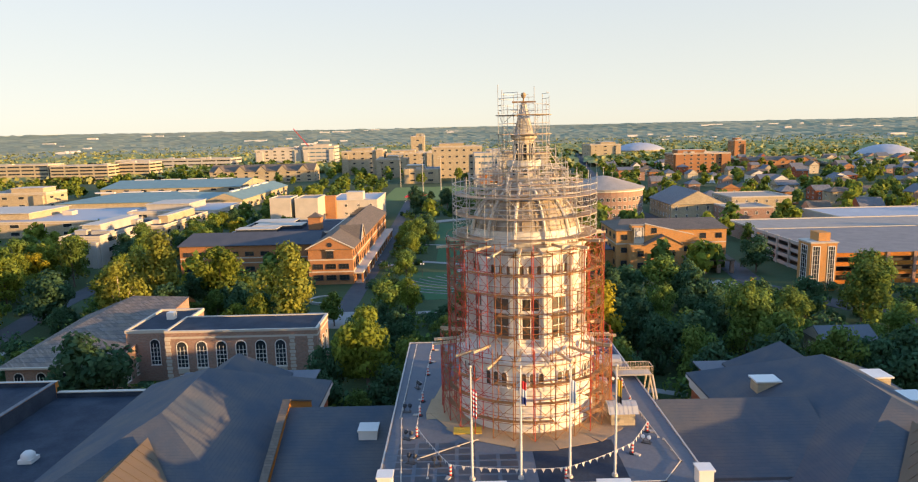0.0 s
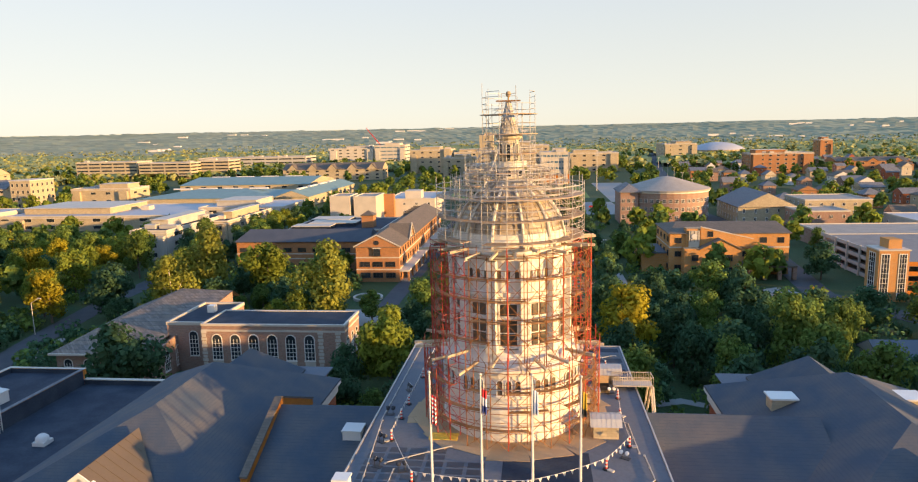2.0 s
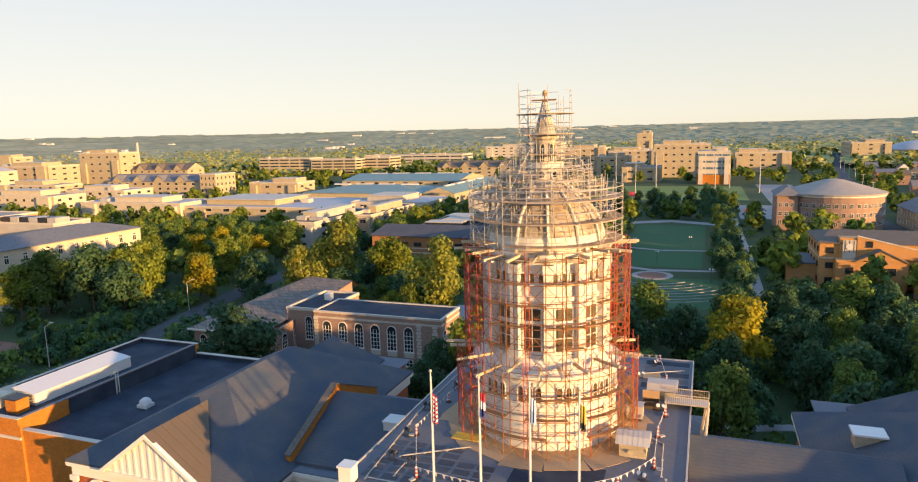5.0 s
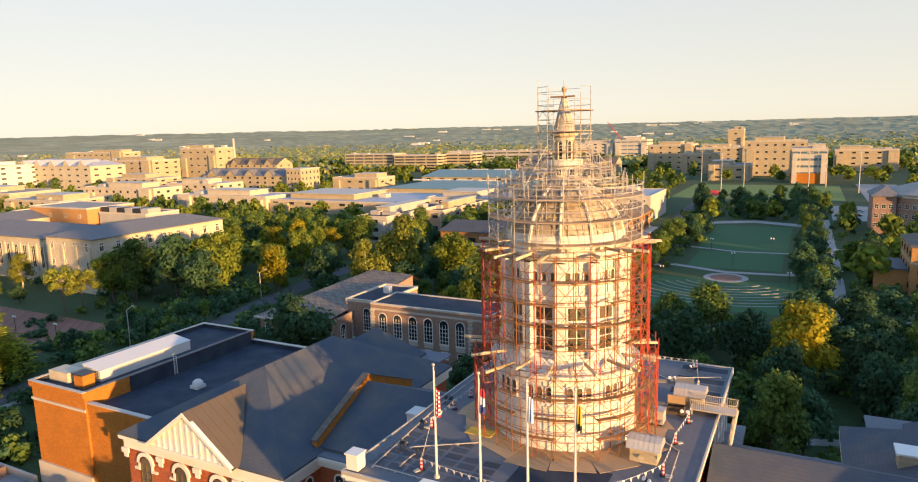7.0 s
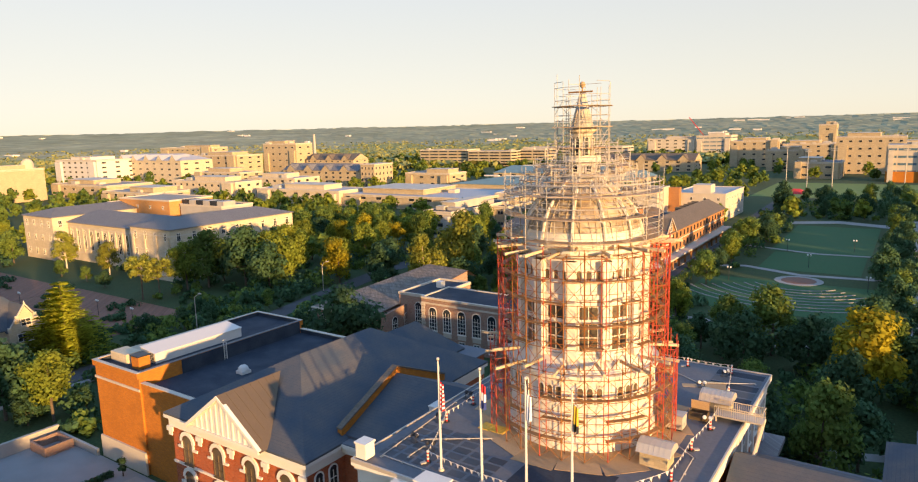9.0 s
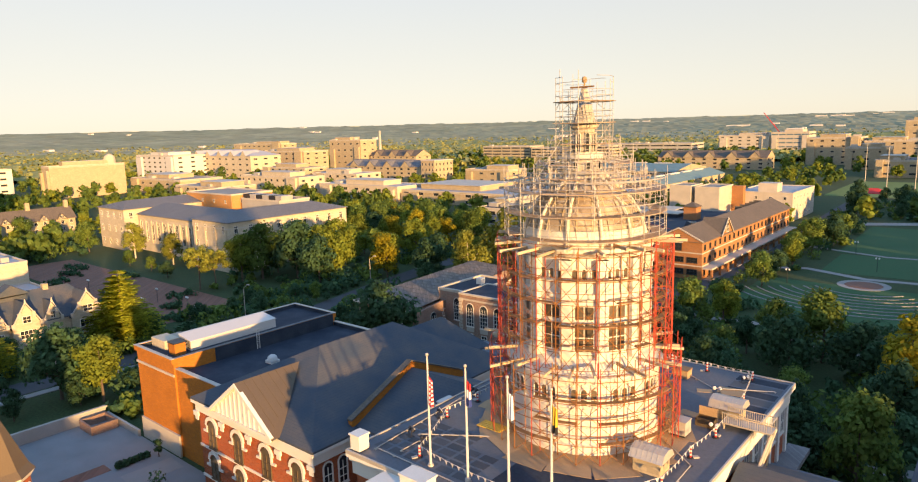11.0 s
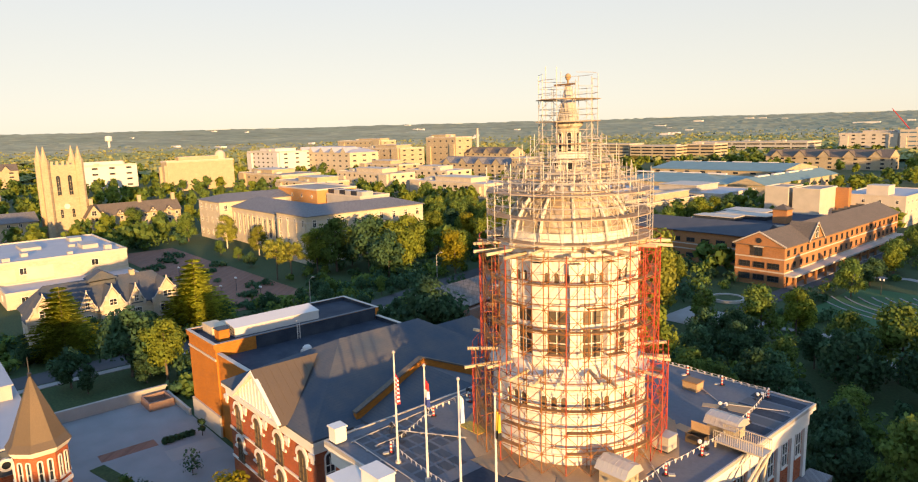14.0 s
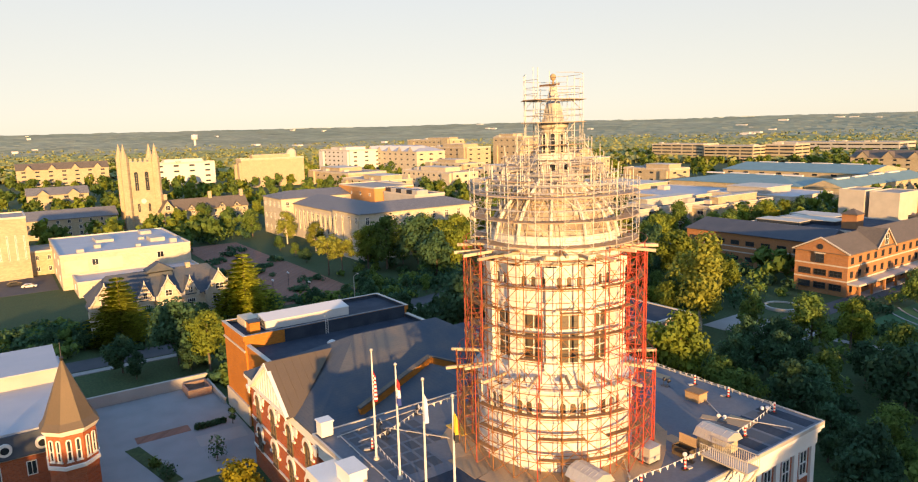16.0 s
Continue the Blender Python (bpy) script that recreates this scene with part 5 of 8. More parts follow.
ch = building("grey_roofed_church", "stone church-like building with steep grey roofs", 112, 352, 140, 392, 9, STONE, SHINGLE, "gable", 2, 5, "SW", (1.2, 2.4), 7, "y")
building("tan_annex", "tan brick annex with flat gravel roof", 134, 330, 156, 350, 9, BRICK_G, TANROOF, floors=2, bay=5, sides="SW")
building("tan_block", "tan brick block beside the annex", 144, 352, 176, 380, 12, STONE, TANROOF, floors=3, bay=5, sides="SW")
# small blue-roofed house near the hall
bl = building("grey_roofed_house", "small house with blue-grey pitched roof among trees", 77, 136, 88, 145, 3.6, CONC, GREYROOF, "gable", 1, 4, "SW", (1.2, 1.4), 2.6, "x", category="house")
# cream stone hall
ce = building("cream_hall", "cream stone classical hall with grey hipped roof", -203, 141, -178, 196, 18.2, CREAM, SHINGLE, "hip", 3, 5.6, "SE", (1.6, 2.8), 2.8, "y", band=(4.6, 15.8), ends=(9, 9), edge=LIME)
for k in range(4):
    part("pilaster", Shape().box(-11.4 + 7.2 * k, -27.9, 5.1, -10.2 + 7.2 * k, -27.5, 15.7), CREAM, ce)
cl = building("cream_hall_range", "cream stone range with tall windows and grey roof", -262, 147, -203.2, 172, 15.8, CREAM, SHINGLE, "hip", 1, 5.0, "S", (2.2, 8.0), 3.8, band=(3.4, 13.8), ends=(2, 0.5))
for k in range(13):
    part("pilaster", Shape().box(-32.2 + 5.0 * k - 0.5, -12.95, 3.9, -32.2 + 5.0 * k + 0.5, -12.5, 13.7), CREAM, cl)
cw = building("cream_hall_pavilion", "cream stone end pavilion with grey roof", -288, 141, -262.2, 196, 18.2, CREAM, SHINGLE, "hip", 3, 5.6, "SE", (1.6, 2.8), 2.8, "y", band=(4.6, 14.8), ends=(8, 8))
cp = building("penthouse_block", "tan brick rear block with roof plant", -276, 178, -236, 200, 22.2, BRICK_Y, TANROOF, floors=4, bay=9, sides="SE")
pm = building("roof_plant_block", "grey metal plant block behind the cream hall", -234, 182, -205, 198, 20.4, CONC, GREYROOF, floors=1, bay=40, sides="")
for k in range(6):
    roof_box(pm, -12 + 4.9 * k, -4, 20.7, 4.2, 6, 2.2, GALV if k % 2 else STEEL_D)
# half-timbered-looking gabled stone hall
td = building("gabled_stone_hall", "cream stone hall with row of pointed gables and slate roof", -151, 45, -135.2, 79.5, 7.4, CREAM, SLATE, "hip", 2, 4.2, "S", (1.4, 1.7), 6.2, "y", edge=LIME, ends=(5, 5))
for y, w, hg, out in ((-14.6, 7.4, 5.4, 1.4), (-5.3, 3.8, 4.4, 0.5), (0.4, 6.0, 5.2, 1.0), (6.0, 3.8, 4.4, 0.5), (13.4, 7.4, 5.4, 1.4)):
    bay_ = gablet(td, 7.9 + out, y, 7.4, w, hg, 7, 0, CREAM, SLATE, win=(w * 0.3, 1.7))
    part("bay_wall", Shape().box(-w / 2, 0.0, -7.5, w / 2, 1.6, -0.02), CREAM, bay_)
    for z in (-6.4, -3.0):
        if not (y == 0.4 and z < -5):
            window_on(bay_, w * 0.56, 2.0, 0, -0.03, z, -90, bars=3, cross=1)
    for e in (-1, 1):
        st_ = Shape()
        xa, xm = e * (w / 2 + 0.25), e * w * 0.3
        lo, hi = (xa, 0.0) if e < 0 else (0.0, xa)
        zl, zh = (-0.2, hg + 0.1) if e < 0 else (hg + 0.1, -0.2)
        st_.prism([(lo, -0.5), (hi, -0.5), (hi, -0.1), (lo, -0.1)], [zl, zh, zh, zl], [zl + 0.45, zh + 0.45, zh + 0.45, zl + 0.45])
        st_.box(min(xm, xm - e * 0.7), -0.52, hg * 0.38, max(xm, xm - e * 0.7), -0.08, hg * 0.62)
        st_.box(min(xa, xa - e * 0.7), -0.52, -0.3, max(xa, xa - e * 0.7), -0.08, 0.9)
        part("coping", st_, LIME, bay_, "shaped pale stone coping")
    part("kneeler", Shape().tube((0, -0.3, hg + 0.2), (0, -0.3, hg + 1.1), 0.26, 0.08, 6), LIME, bay_)
part("entrance_arch", Shape().tube((8.85, 0.4, 1.5), (9.06, 0.4, 1.5), 1.6, 1.6, 14), STEEL_D, td)
part("ridge_gable", Shape().prism([(-2, -3), (2, -3), (2, 3), (-2, 3)], 12.0, [13.2, 13.2, 13.4, 13.4]).hip(-2.4, -3.4, 2.4, 3.4, 13.9, 16.0, "x", 0.4, 0.4), SLATE, td)
part("chimney", Shape().box(-0.7, 7.0, 11, 0.7, 8.2, 14.8), STONE, td)
wh = building("white_modern_hall", "cream-white hall with flat pale roof", -250, 43, -201.5, 84, 11.2, CREAM, WHITEROOF, floors=2, bay=14, sides="ES", win=(2.2, 2.2))
for x, y, w, d, h in ((8, 12, 8, 5, 1.4), (-6, -4, 12, 6, 1.0), (18, 16, 2.4, 2.2, 1.5), (20, 4, 1.6, 1.6, 1.0), (12, -8, 3, 2, 1.2), (2, 8, 2, 2, 0.9), (-14, 12, 6, 4, 1.3), (19, -14, 2.2, 2.2, 1.1)):
    roof_box(wh, x, y, 11.46, w, d, h, CONC)
for y0, y1 in ((-19.5, -12.5), (-9.5, -2.0)):
    part("wall_panel", Shape().box(24.25, y0, 5.6, 24.4, y1, 9.6), LIME, wh, "plain raised wall panel")
part("coping_line", Shape().box(24.25, -20.5, 4.5, 24.5, 20.5, 4.8), LIME, wh)
building("white_modern_wing", "low white wing with pale roof", -201.3, 46, -186, 84, 4.4, CREAM, WHITEROOF, floors=1, bay=9, sides="ES", win=(2, 2))
yb = building("yellow_brick_library", "yellow brick block with ribbed upper walls", -256, 8, -234, 36, 22, STONE, TANROOF, floors=1, bay=2.4, sides="E", win=(0.5, 9))
building("yellow_brick_wing", "long yellow brick wing with bays of windows", -254, 36.2, -238, 43.8, 8.5, STONE, TANROOF, floors=2, bay=3, sides="E", win=(1.2, 1.8))
# gothic tower and its wings
mu = thing("gothic_tower", "pale stone gothic tower with four pinnacles", "tower", at=(-346, 93, 0))
CLEAR.append((-360, 78, -332, 110))
part("shaft", Shape().box(-7.6, -7.6, -0.3, 7.6, 7.6, 37), STONE, mu)
for sx in (-1, 1):
    for sy in (-1, 1):
        t = Shape()
        t.prism([(sx * 7.6 + 2.0 * math.cos(radians(45 * k + 22.5)), sy * 7.6 + 2.0 * math.sin(radians(45 * k + 22.5))) for k in range(8)], 0, 39.5)
        tu = part("turret", t, STONE, mu)
        part("pinnacle", Shape().tube((sx * 7.6, sy * 7.6, 39.5), (sx * 7.6, sy * 7.6, 46.5), 1.7, 0.1, 8), STONE, tu)
for f, (dx, dy) in ((0, (7.62, 0)), (-90, (0, -7.62))):
    for o in (-2.6, 2.6):
        ox, oy = (dx, o) if f == 0 else (o, dy)
        window_on(mu, 2.4, 10.5, ox, oy, 21.5, f, bars=1, cross=3, arch=True, frame_w=0.3, frame_mat=STONE)
        window_on(mu, 1.8, 5, ox, oy, 10, f, bars=1, cross=1, arch=True, frame_w=0.3, frame_mat=STONE)
for k in range(5):
    part("battlement", Shape().box(7.0, -5.2 + 2.4 * k, 37.01, 7.6, -4.0 + 2.4 * k, 38.8), STONE, mu)
    part("battlement", Shape().box(-5.2 + 2.4 * k, -7.6, 37.01, -4.0 + 2.4 * k, -7.0, 38.8), STONE, mu)
part("clock_face", Shape().tube((7.6, 0, 16), (7.75, 0, 16), 1.3, 1.3, 16), WHITE, mu, "round white clock face")
gwg = building("gothic_wing", "grey-tan stone wing with slate roof and dormers", -344, 102, -331, 146, 10, STONE, SHINGLE_B, "gable", 3, 4, "ES", (1.5, 1.8), 5.5, "y")
for k in range(5):
    gablet(gwg, 7.0, -17 + 8.2 * k, 10.2, 4.2, 2.6, 5, 0, STONE, SHINGLE_B, win=(1.9, 1.4))
for y in (-20.5, 3.0, 20.5):
    part("chimney", Shape().box(-0.8, y - 0.9, 13, 0.8, y + 0.9, 19.0), STONE, gwg)
gablet(gwg, 7.4, -21.0, 10.0, 8.0, 6.0, 6, 0, STONE, SHINGLE_B, win=(2.4, 2.6))
building("gothic_wing_far", "tan stone wing with green-grey roof", -362, 20, -342, 80, 9.5, STONE, SHINGLE, "gable", 3, 5, "E", (1.5, 1.8), 4.0, "y")
# near red brick building with a turret
rt = building("red_brick_wing", "red brick building with slate mansard and white flat roof", -84, 6, -50.5, 34, 8.0, BRICK, WHITEROOF, floors=2, bay=4, sides="EN", win=(1.2, 2.0), parapet=0.2)
part("mansard_side", Shape().prism([(16.75, -14), (17.2, -14), (17.2, 14.2), (16.75, 14.2)], 8.2, [11.2, 8.3, 8.3, 11.2]), SLATE, rt, "dark slate mansard slope")
part("mansard_body", Shape().box(-16.7, -13.9, 8.26, 16.74, 13.9, 11.2), SLATE, rt)
part("upper_roof", Shape().box(-16.8, -14, 11.21, 16.4, 14, 11.45), WHITEROOF, rt, "white flat upper roof")
part("penthouse", Shape().box(-16, -6, 11.46, -2, 13, 13.6), CONC, rt)
part("penthouse_roof", Shape().box(-16.3, -6.3, 13.61, -1.7, 13.3, 13.8), WHITEROOF, rt)
for k in range(6):
    rw = part("round_dormer", Shape().tube((16.9, -11.5 + 4.2 * k, 9.6), (17.35, -11.5 + 4.2 * k, 9.6), 0.85, 0.85, 16), TRIM, rt, "round white dormer window")
    part("pane", Shape().tube((17.34, -11.5 + 4.2 * k, 9.6), (17.37, -11.5 + 4.2 * k, 9.6), 0.5, 0.5, 14), GLASS, rw)
# out of view; added for its shadow on the court and lower walls
building("quadrangle_hall", "unseen red brick hall added to shade the court", 68, -100, 92, 6, 16.5, BRICK, SLATE, "hip", 3, 12, "W", (1.4, 2.2), 3.0, "y")
tt = thing("brick_turret", "red brick turret with steep copper-brown pointed roof", "turret", at=(-45.2, 32.6, 0))
CLEAR.append((-52, 26, -38, 40))
oct_ = [(3.0 * math.cos(radians(45 * k + 22.5)), 3.0 * math.sin(radians(45 * k + 22.5))) for k in range(8)]
part("wall", Shape().prism(oct_, -0.2, 13.2), BRICK, tt)
part("eave", Shape().lathe(0, 0, [(3.05, 12.6), (3.4, 13.1), (3.5, 13.4), (2.9, 13.5)], 8, 22.5), TRIM, tt)
part("roof", Shape().lathe(0, 0, [(3.6, 13.35), (3.0, 14.2), (0.12, 21.7)], 8, 22.5), COPPER, tt, "steep pointed copper-brown roof")
part("finial", Shape().lathe(0, 0, [(0.1, 21.5), (0.28, 22.0), (0.08, 22.2), (0.04, 24.0)], 8), STEEL_D, tt)
part("band", Shape().lathe(0, 0, [(3.02, 8.0), (3.2, 8.1), (3.2, 8.5), (3.02, 8.6)], 8, 22.5), TRIM, tt)
for k in range(8):
    r = 3.0 * math.cos(radians(22.5)) + 0.02
    ca, sa = math.cos(radians(45 * k)), math.sin(radians(45 * k))
    for o in (-0.52, 0.52):
        window_on(tt, 0.64, 2.9, r * ca - o * sa, r * sa + o * ca, 9.2, 45 * k, bars=0, cross=1, arch=True, frame_w=0.16)

# ---- far campus and town ----
FAR = [("tan stone recreation centre with long teal metal roof", -309, 571, -189, 645, 8, STONE, TEAL, "gable", 2, 9, 5.0, "x"),
       ("tan stone hall with low teal metal roof", -279, 456, -177, 521, 7, STONE, TEAL, "hip", 1, 9, 4.5, "x"),
       ("stone wing with teal metal gable", -176, 460, -151, 583, 7, STONE, TEAL, "gable", 1, 9, 4.5, "y"),
       ("tan stone block with stepped top", -358, 494, -308, 521, 12, STONE, TANROOF, "flat", 2, 8, 3, "x"),
       ("long low building with white flat roof", -298, 347, -186, 410, 8, STONE, WHITEROOF, "flat", 2, 9, 3, "x"),
       ("low building with white flat roof", -189, 375, -137, 417, 9, CONC, WHITEROOF, "flat", 2, 9, 3, "x"),
       ("grey plastered building with dark flat roof", -159, 260, -143, 315, 12, CONC, BLACKROOF, "flat", 3, 12, 3, "x"),
       ("tan narrow building with flat roof", -143, 297, -134, 350, 11, STONE, BLACKROOF, "flat", 2, 6, 3, "x"),
       ("tan parking structure with open decks", -585, 813, -500, 847, 22, STONE, TANROOF, "flat", 5, 10, 3, "x"),
       ("yellow parking structure with open decks", -494, 806, -424, 840, 20, STONE, TANROOF, "flat", 5, 10, 3, "x"),
       ("yellow parking structure with open deck", -425, 833, -386, 868, 21, STONE, TANROOF, "flat", 5, 10, 3, "x"),
       ("tan dormitory with brown gabled roof", -275, 734, -160, 762, 12, STONE, SHINGLE_B, "gable", 3, 7, 7.0, "x"),
       ("white and green hospital block", -343, 1126, -262, 1171, 27, LIME, WHITEROOF, "flat", 6, 9, 3, "x"),
       ("hospital front of blue glass", -261, 1120, -208, 1165, 31, LIME, WHITEROOF, "flat", 6, 6, 3, "x"),
       ("long flat concrete parking roof", -543, 1055, -360, 1107, 17, CONC, TANROOF, "flat", 3, 14, 3, "x"),
       ("tan hospital building with many windows", -146, 831, -94, 875, 29, STONE, TANROOF, "flat", 7, 6, 3, "x"),
       ("tan brick hospital block with windows", -91, 835, -30, 874, 25, STONE, TANROOF, "flat", 7, 6, 3, "x"),
       ("tall plain tan brick tower", -67, 936, -48, 955, 45, STONE, TANROOF, "flat", 9, 7, 3, "x"),
       ("orange-tan hospital tower with bands of windows", -30, 733, 25, 776, 34, STONE, TANROOF, "flat", 8, 5, 3, "x"),
       ("glass-fronted block on a brick base", 14, 643, 41, 677, 29, LIME, WHITEROOF, "flat", 7, 4, 3, "x"),
       ("low tan hall with pale blue roof", -56, 666, -20, 705, 14, STONE, GREYROOF, "flat", 2, 9, 3, "x"),
       ("low tan sports building with flat roof", -95, 762, -59, 791, 21, STONE, TANROOF, "flat", 3, 8, 3, "x"),
       ("tan building beyond the field", 51, 811, 108, 848, 22, STONE, TANROOF, "flat", 4, 7, 3, "x"),
       ("orange brick dormitory block far off", 232, 726, 294, 757, 21, BRICK_T, TANROOF, "flat", 5, 5, 3, "x"),
       ("brick and stone tower far off", 389, 952, 406, 973, 29, BRICK_T, TANROOF, "flat", 6, 6, 3, "x"),
       ("brick school with gabled roof", 337, 774, 411, 805, 9, BRICK_T, SHINGLE_B, "gable", 2, 7, 4, "x"),
       ("tan concrete stadium stand far off", 214, 1100, 265, 1171, 24, STONE, TANROOF, "flat", 4, 9, 3, "x")]
FAR_W = [("white arts building with stepped roof", -829, 405, -733, 453, 27, WHITE, WHITEROOF, "flat", 5, 9, 3, "x"),
         ("white arts building with sloping roof", -766, 446, -636, 487, 25, CREAM, WHITEROOF, "hip", 4, 9, 7, "x"),
         ("low tan building with gravel roof", -589, 290, -499, 329, 13, STONE, TANROOF, "flat", 2, 9, 3, "x"),
         ("tan dormitory tower with flat roof", -996, 647, -860, 676, 34, STONE, TANROOF, "flat", 8, 9, 3, "x"),
         ("tan apartment block with flat roof", -709, 504, -614, 541, 28, STONE, TANROOF, "flat", 7, 8, 3, "x"),
         ("tall tan dormitory tower", -655, 577, -595, 604, 39, STONE, TANROOF, "flat", 10, 7, 3, "x"),
         ("low cream building with rows of windows", -473, 331, -392, 356, 15, CREAM, TANROOF, "flat", 3, 5, 3, "x"),
         ("low cream building with pale roof", -460, 397, -400, 426, 13, CREAM, WHITEROOF, "flat", 3, 6, 3, "x"),
         ("tan dormitory row with grey roof", -480, 455, -362, 480, 16, STONE, SHINGLE, "gable", 4, 6, 6, "x"),
         ("tan dormitory row with brown roof", -591, 589, -512, 615, 19, STONE, SHINGLE_B, "gable", 5, 6, 7, "x"),
         ("long low building with white roof", -382, 343, -296, 373, 10, CREAM, WHITEROOF, "flat", 2, 8, 3, "x"),
         ("plain tan library block", -601, 221, -584, 283, 27, STONE, TANROOF, "flat", 3, 14, 3, "y"),
         ("white laboratory block with flat roof", -711, 163, -694, 226, 23, WHITE, WHITEROOF, "flat", 4, 10, 3, "y"),
         ("tan dormitory with white dormers", -830, 49, -810, 138, 18, STONE, SHINGLE_B, "gable", 4, 8, 7, "y"),
         ("low stone hall with grey roof", -521, 46, -504, 84, 11, STONE, SHINGLE, "gable", 3, 6, 5, "y"),
         ("tan office block with flat roof", -555, 408, -486, 434, 16, STONE, TANROOF, "flat", 4, 7, 3, "x"),
         ("pale flat-roofed block among trees", -383, 228, -328, 264, 11, CREAM, WHITEROOF, "flat", 2, 7, 3, "x"),
         ("tan flat-roofed block among trees", -464, 268, -402, 299, 12, STONE, TANROOF, "flat", 3, 7, 3, "x")]
urng = random.Random(8)
for rows, sides in ((FAR, None), (FAR_W, "SE")):
    for label, x0, y0, x1, y1, h, wall, roof, kind, fl, bay, rise, axis in rows:
        sd = "" if "plain tan library" in label else sides or ("SW" if x0 > 30 else "SE")
        strips = "parking" in label
        blue = "glass" in label
        cbld = building("campus_building", label, x0, y0, x1, y1, h, wall, roof, kind, min(fl, 5), bay * 1.5, sd, (bay * 0.55, 1.9), rise, axis, group="", strip_win=strips or blue, glass=BLUEGLASS if blue else None, win_frame=LIME if not strips else CONC)
        w, d = x1 - x0, y1 - y0
        if kind == "flat":
            # rooftop plant, a set-back top storey and projecting bays
            for k in range(urng.randint(2, 4)):
                roof_box(cbld, urng.uniform(-0.4, 0.4) * w, urng.uniform(-0.35, 0.35) * d, h + 0.26, urng.uniform(3, 8), urng.uniform(3, 6), urng.uniform(1.2, 2.8), urng.choice((CONC, GALV, LIME)))
            if not strips:
                q = urng.uniform(-0.2, 0.2) * w
                part("top_storey", Shape().box(q - 0.24 * w, -0.3 * d, h + 0.262, q + 0.24 * w, 0.3 * d, h + 3.6), wall, cbld)
                part("top_roof", Shape().box(q - 0.25 * w, -0.32 * d, h + 3.61, q + 0.25 * w, 0.32 * d, h + 3.9), LIME, cbld)
                for e in (-1, 1):
                    part("projecting_bay", Shape().box(e * 0.4 * w - 0.07 * w, -d / 2 - 2.2, 0, e * 0.4 * w + 0.07 * w, -d / 2 - 0.02, h * urng.uniform(0.7, 1.06)), wall, cbld)
            part("cornice", Shape().box(-w / 2 - 0.3, -d / 2 - 0.3, h - 0.9, w / 2 + 0.3, d / 2 + 0.3, h - 0.4), LIME, cbld)
        elif roof != TEAL:
            for k in range(max(2, int((w if axis == "x" else d) / 22))):
                f = (k + 0.5) / max(2, int((w if axis == "x" else d) / 22)) - 0.5
                if axis == "x":
                    gablet(cbld, f * w, -d / 2 - 0.7, h + 0.1, 12, rise * 0.9, d / 2, -90, wall, roof)
                else:
                    gablet(cbld, w / 2 + 0.7, f * d, h + 0.1, 8, rise * 0.75, w / 2, 0, wall, roof)
        if "brick base" in label:
            part("brick_base", Shape().box(-w / 2 - 0.6, -d / 2 - 0.6, 0, w / 2 + 0.6, d / 2, 8.5), BRICK_O, cbld, "orange brick base")
        if "dormitory row with grey" in label:
            part("end_tower", Shape().box(w / 2 - 12, -d / 2 - 4, 0, w / 2 + 4, d / 2 - 4, h + 6), wall, cbld)
            for z in (3, 8, 13, 18):
                window_row(cbld, w / 2 - 12, -d / 2 - 4, w / 2 + 4, -d / 2 - 4, z, 4, 1.8, 2.4, -90, frame_mat=LIME)
                window_row(cbld, w / 2 + 4, -d / 2 - 4, w / 2 + 4, d / 2 - 4, z, 5, 1.8, 2.4, 0, frame_mat=LIME)
            part("end_tower_roof", Shape().box(w / 2 - 12.4, -d / 2 - 4.4, h + 6.01, w / 2 + 4.4, d / 2 - 3.6, h + 6.8), LIME, cbld)
        if "plain tan library" in label:
            part("observatory", Shape().lathe(0, d / 2 - 9, [(5, h), (5, h + 4), (4.4, h + 6.4), (2.5, h + 8.2), (0.05, h + 9)], 20), CREAM, cbld, "small round observatory dome", True)
        if roof == TEAL:
            for k in range(4):
                q = -0.32 + 0.2 * k
                sx, sy = (q * w, 0) if axis == "x" else (0, q * d)
                part("ridge_skylight", Shape().box(sx - (0.07 * w if axis == "x" else 1.2), sy - (1.2 if axis == "x" else 0.07 * d), h + rise - 0.3, sx + (0.07 * w if axis == "x" else 1.2), sy + (1.2 if axis == "x" else 0.07 * d), h + rise + 0.7), WHITE, cbld)
# arenas
for x, y, rx, ry, h, label in ((345, 1290, 48, 40, 22, "wide white domed arena roof"), (590, 930, 38, 32, 20, "pale domed arena with round roof")):
    ar = thing("arena", label, "arena", at=(x, y, 0))
    CLEAR.append((x - rx, y - ry, x + rx, y + ry))
    part("wall", Shape().lathe(0, 0, [(1, 0), (1, 8)], 32), STONE, ar).scale = (rx, ry, 1)
    part("roof", Shape().lathe(0, 0, [(1.02, 7.6), (1.0, 8.5), (0.85, 13), (0.6, 17), (0.3, 20), (0.01, 21)], 32), WHITEROOF, ar, smooth=True).scale = (rx, ry, h / 21)
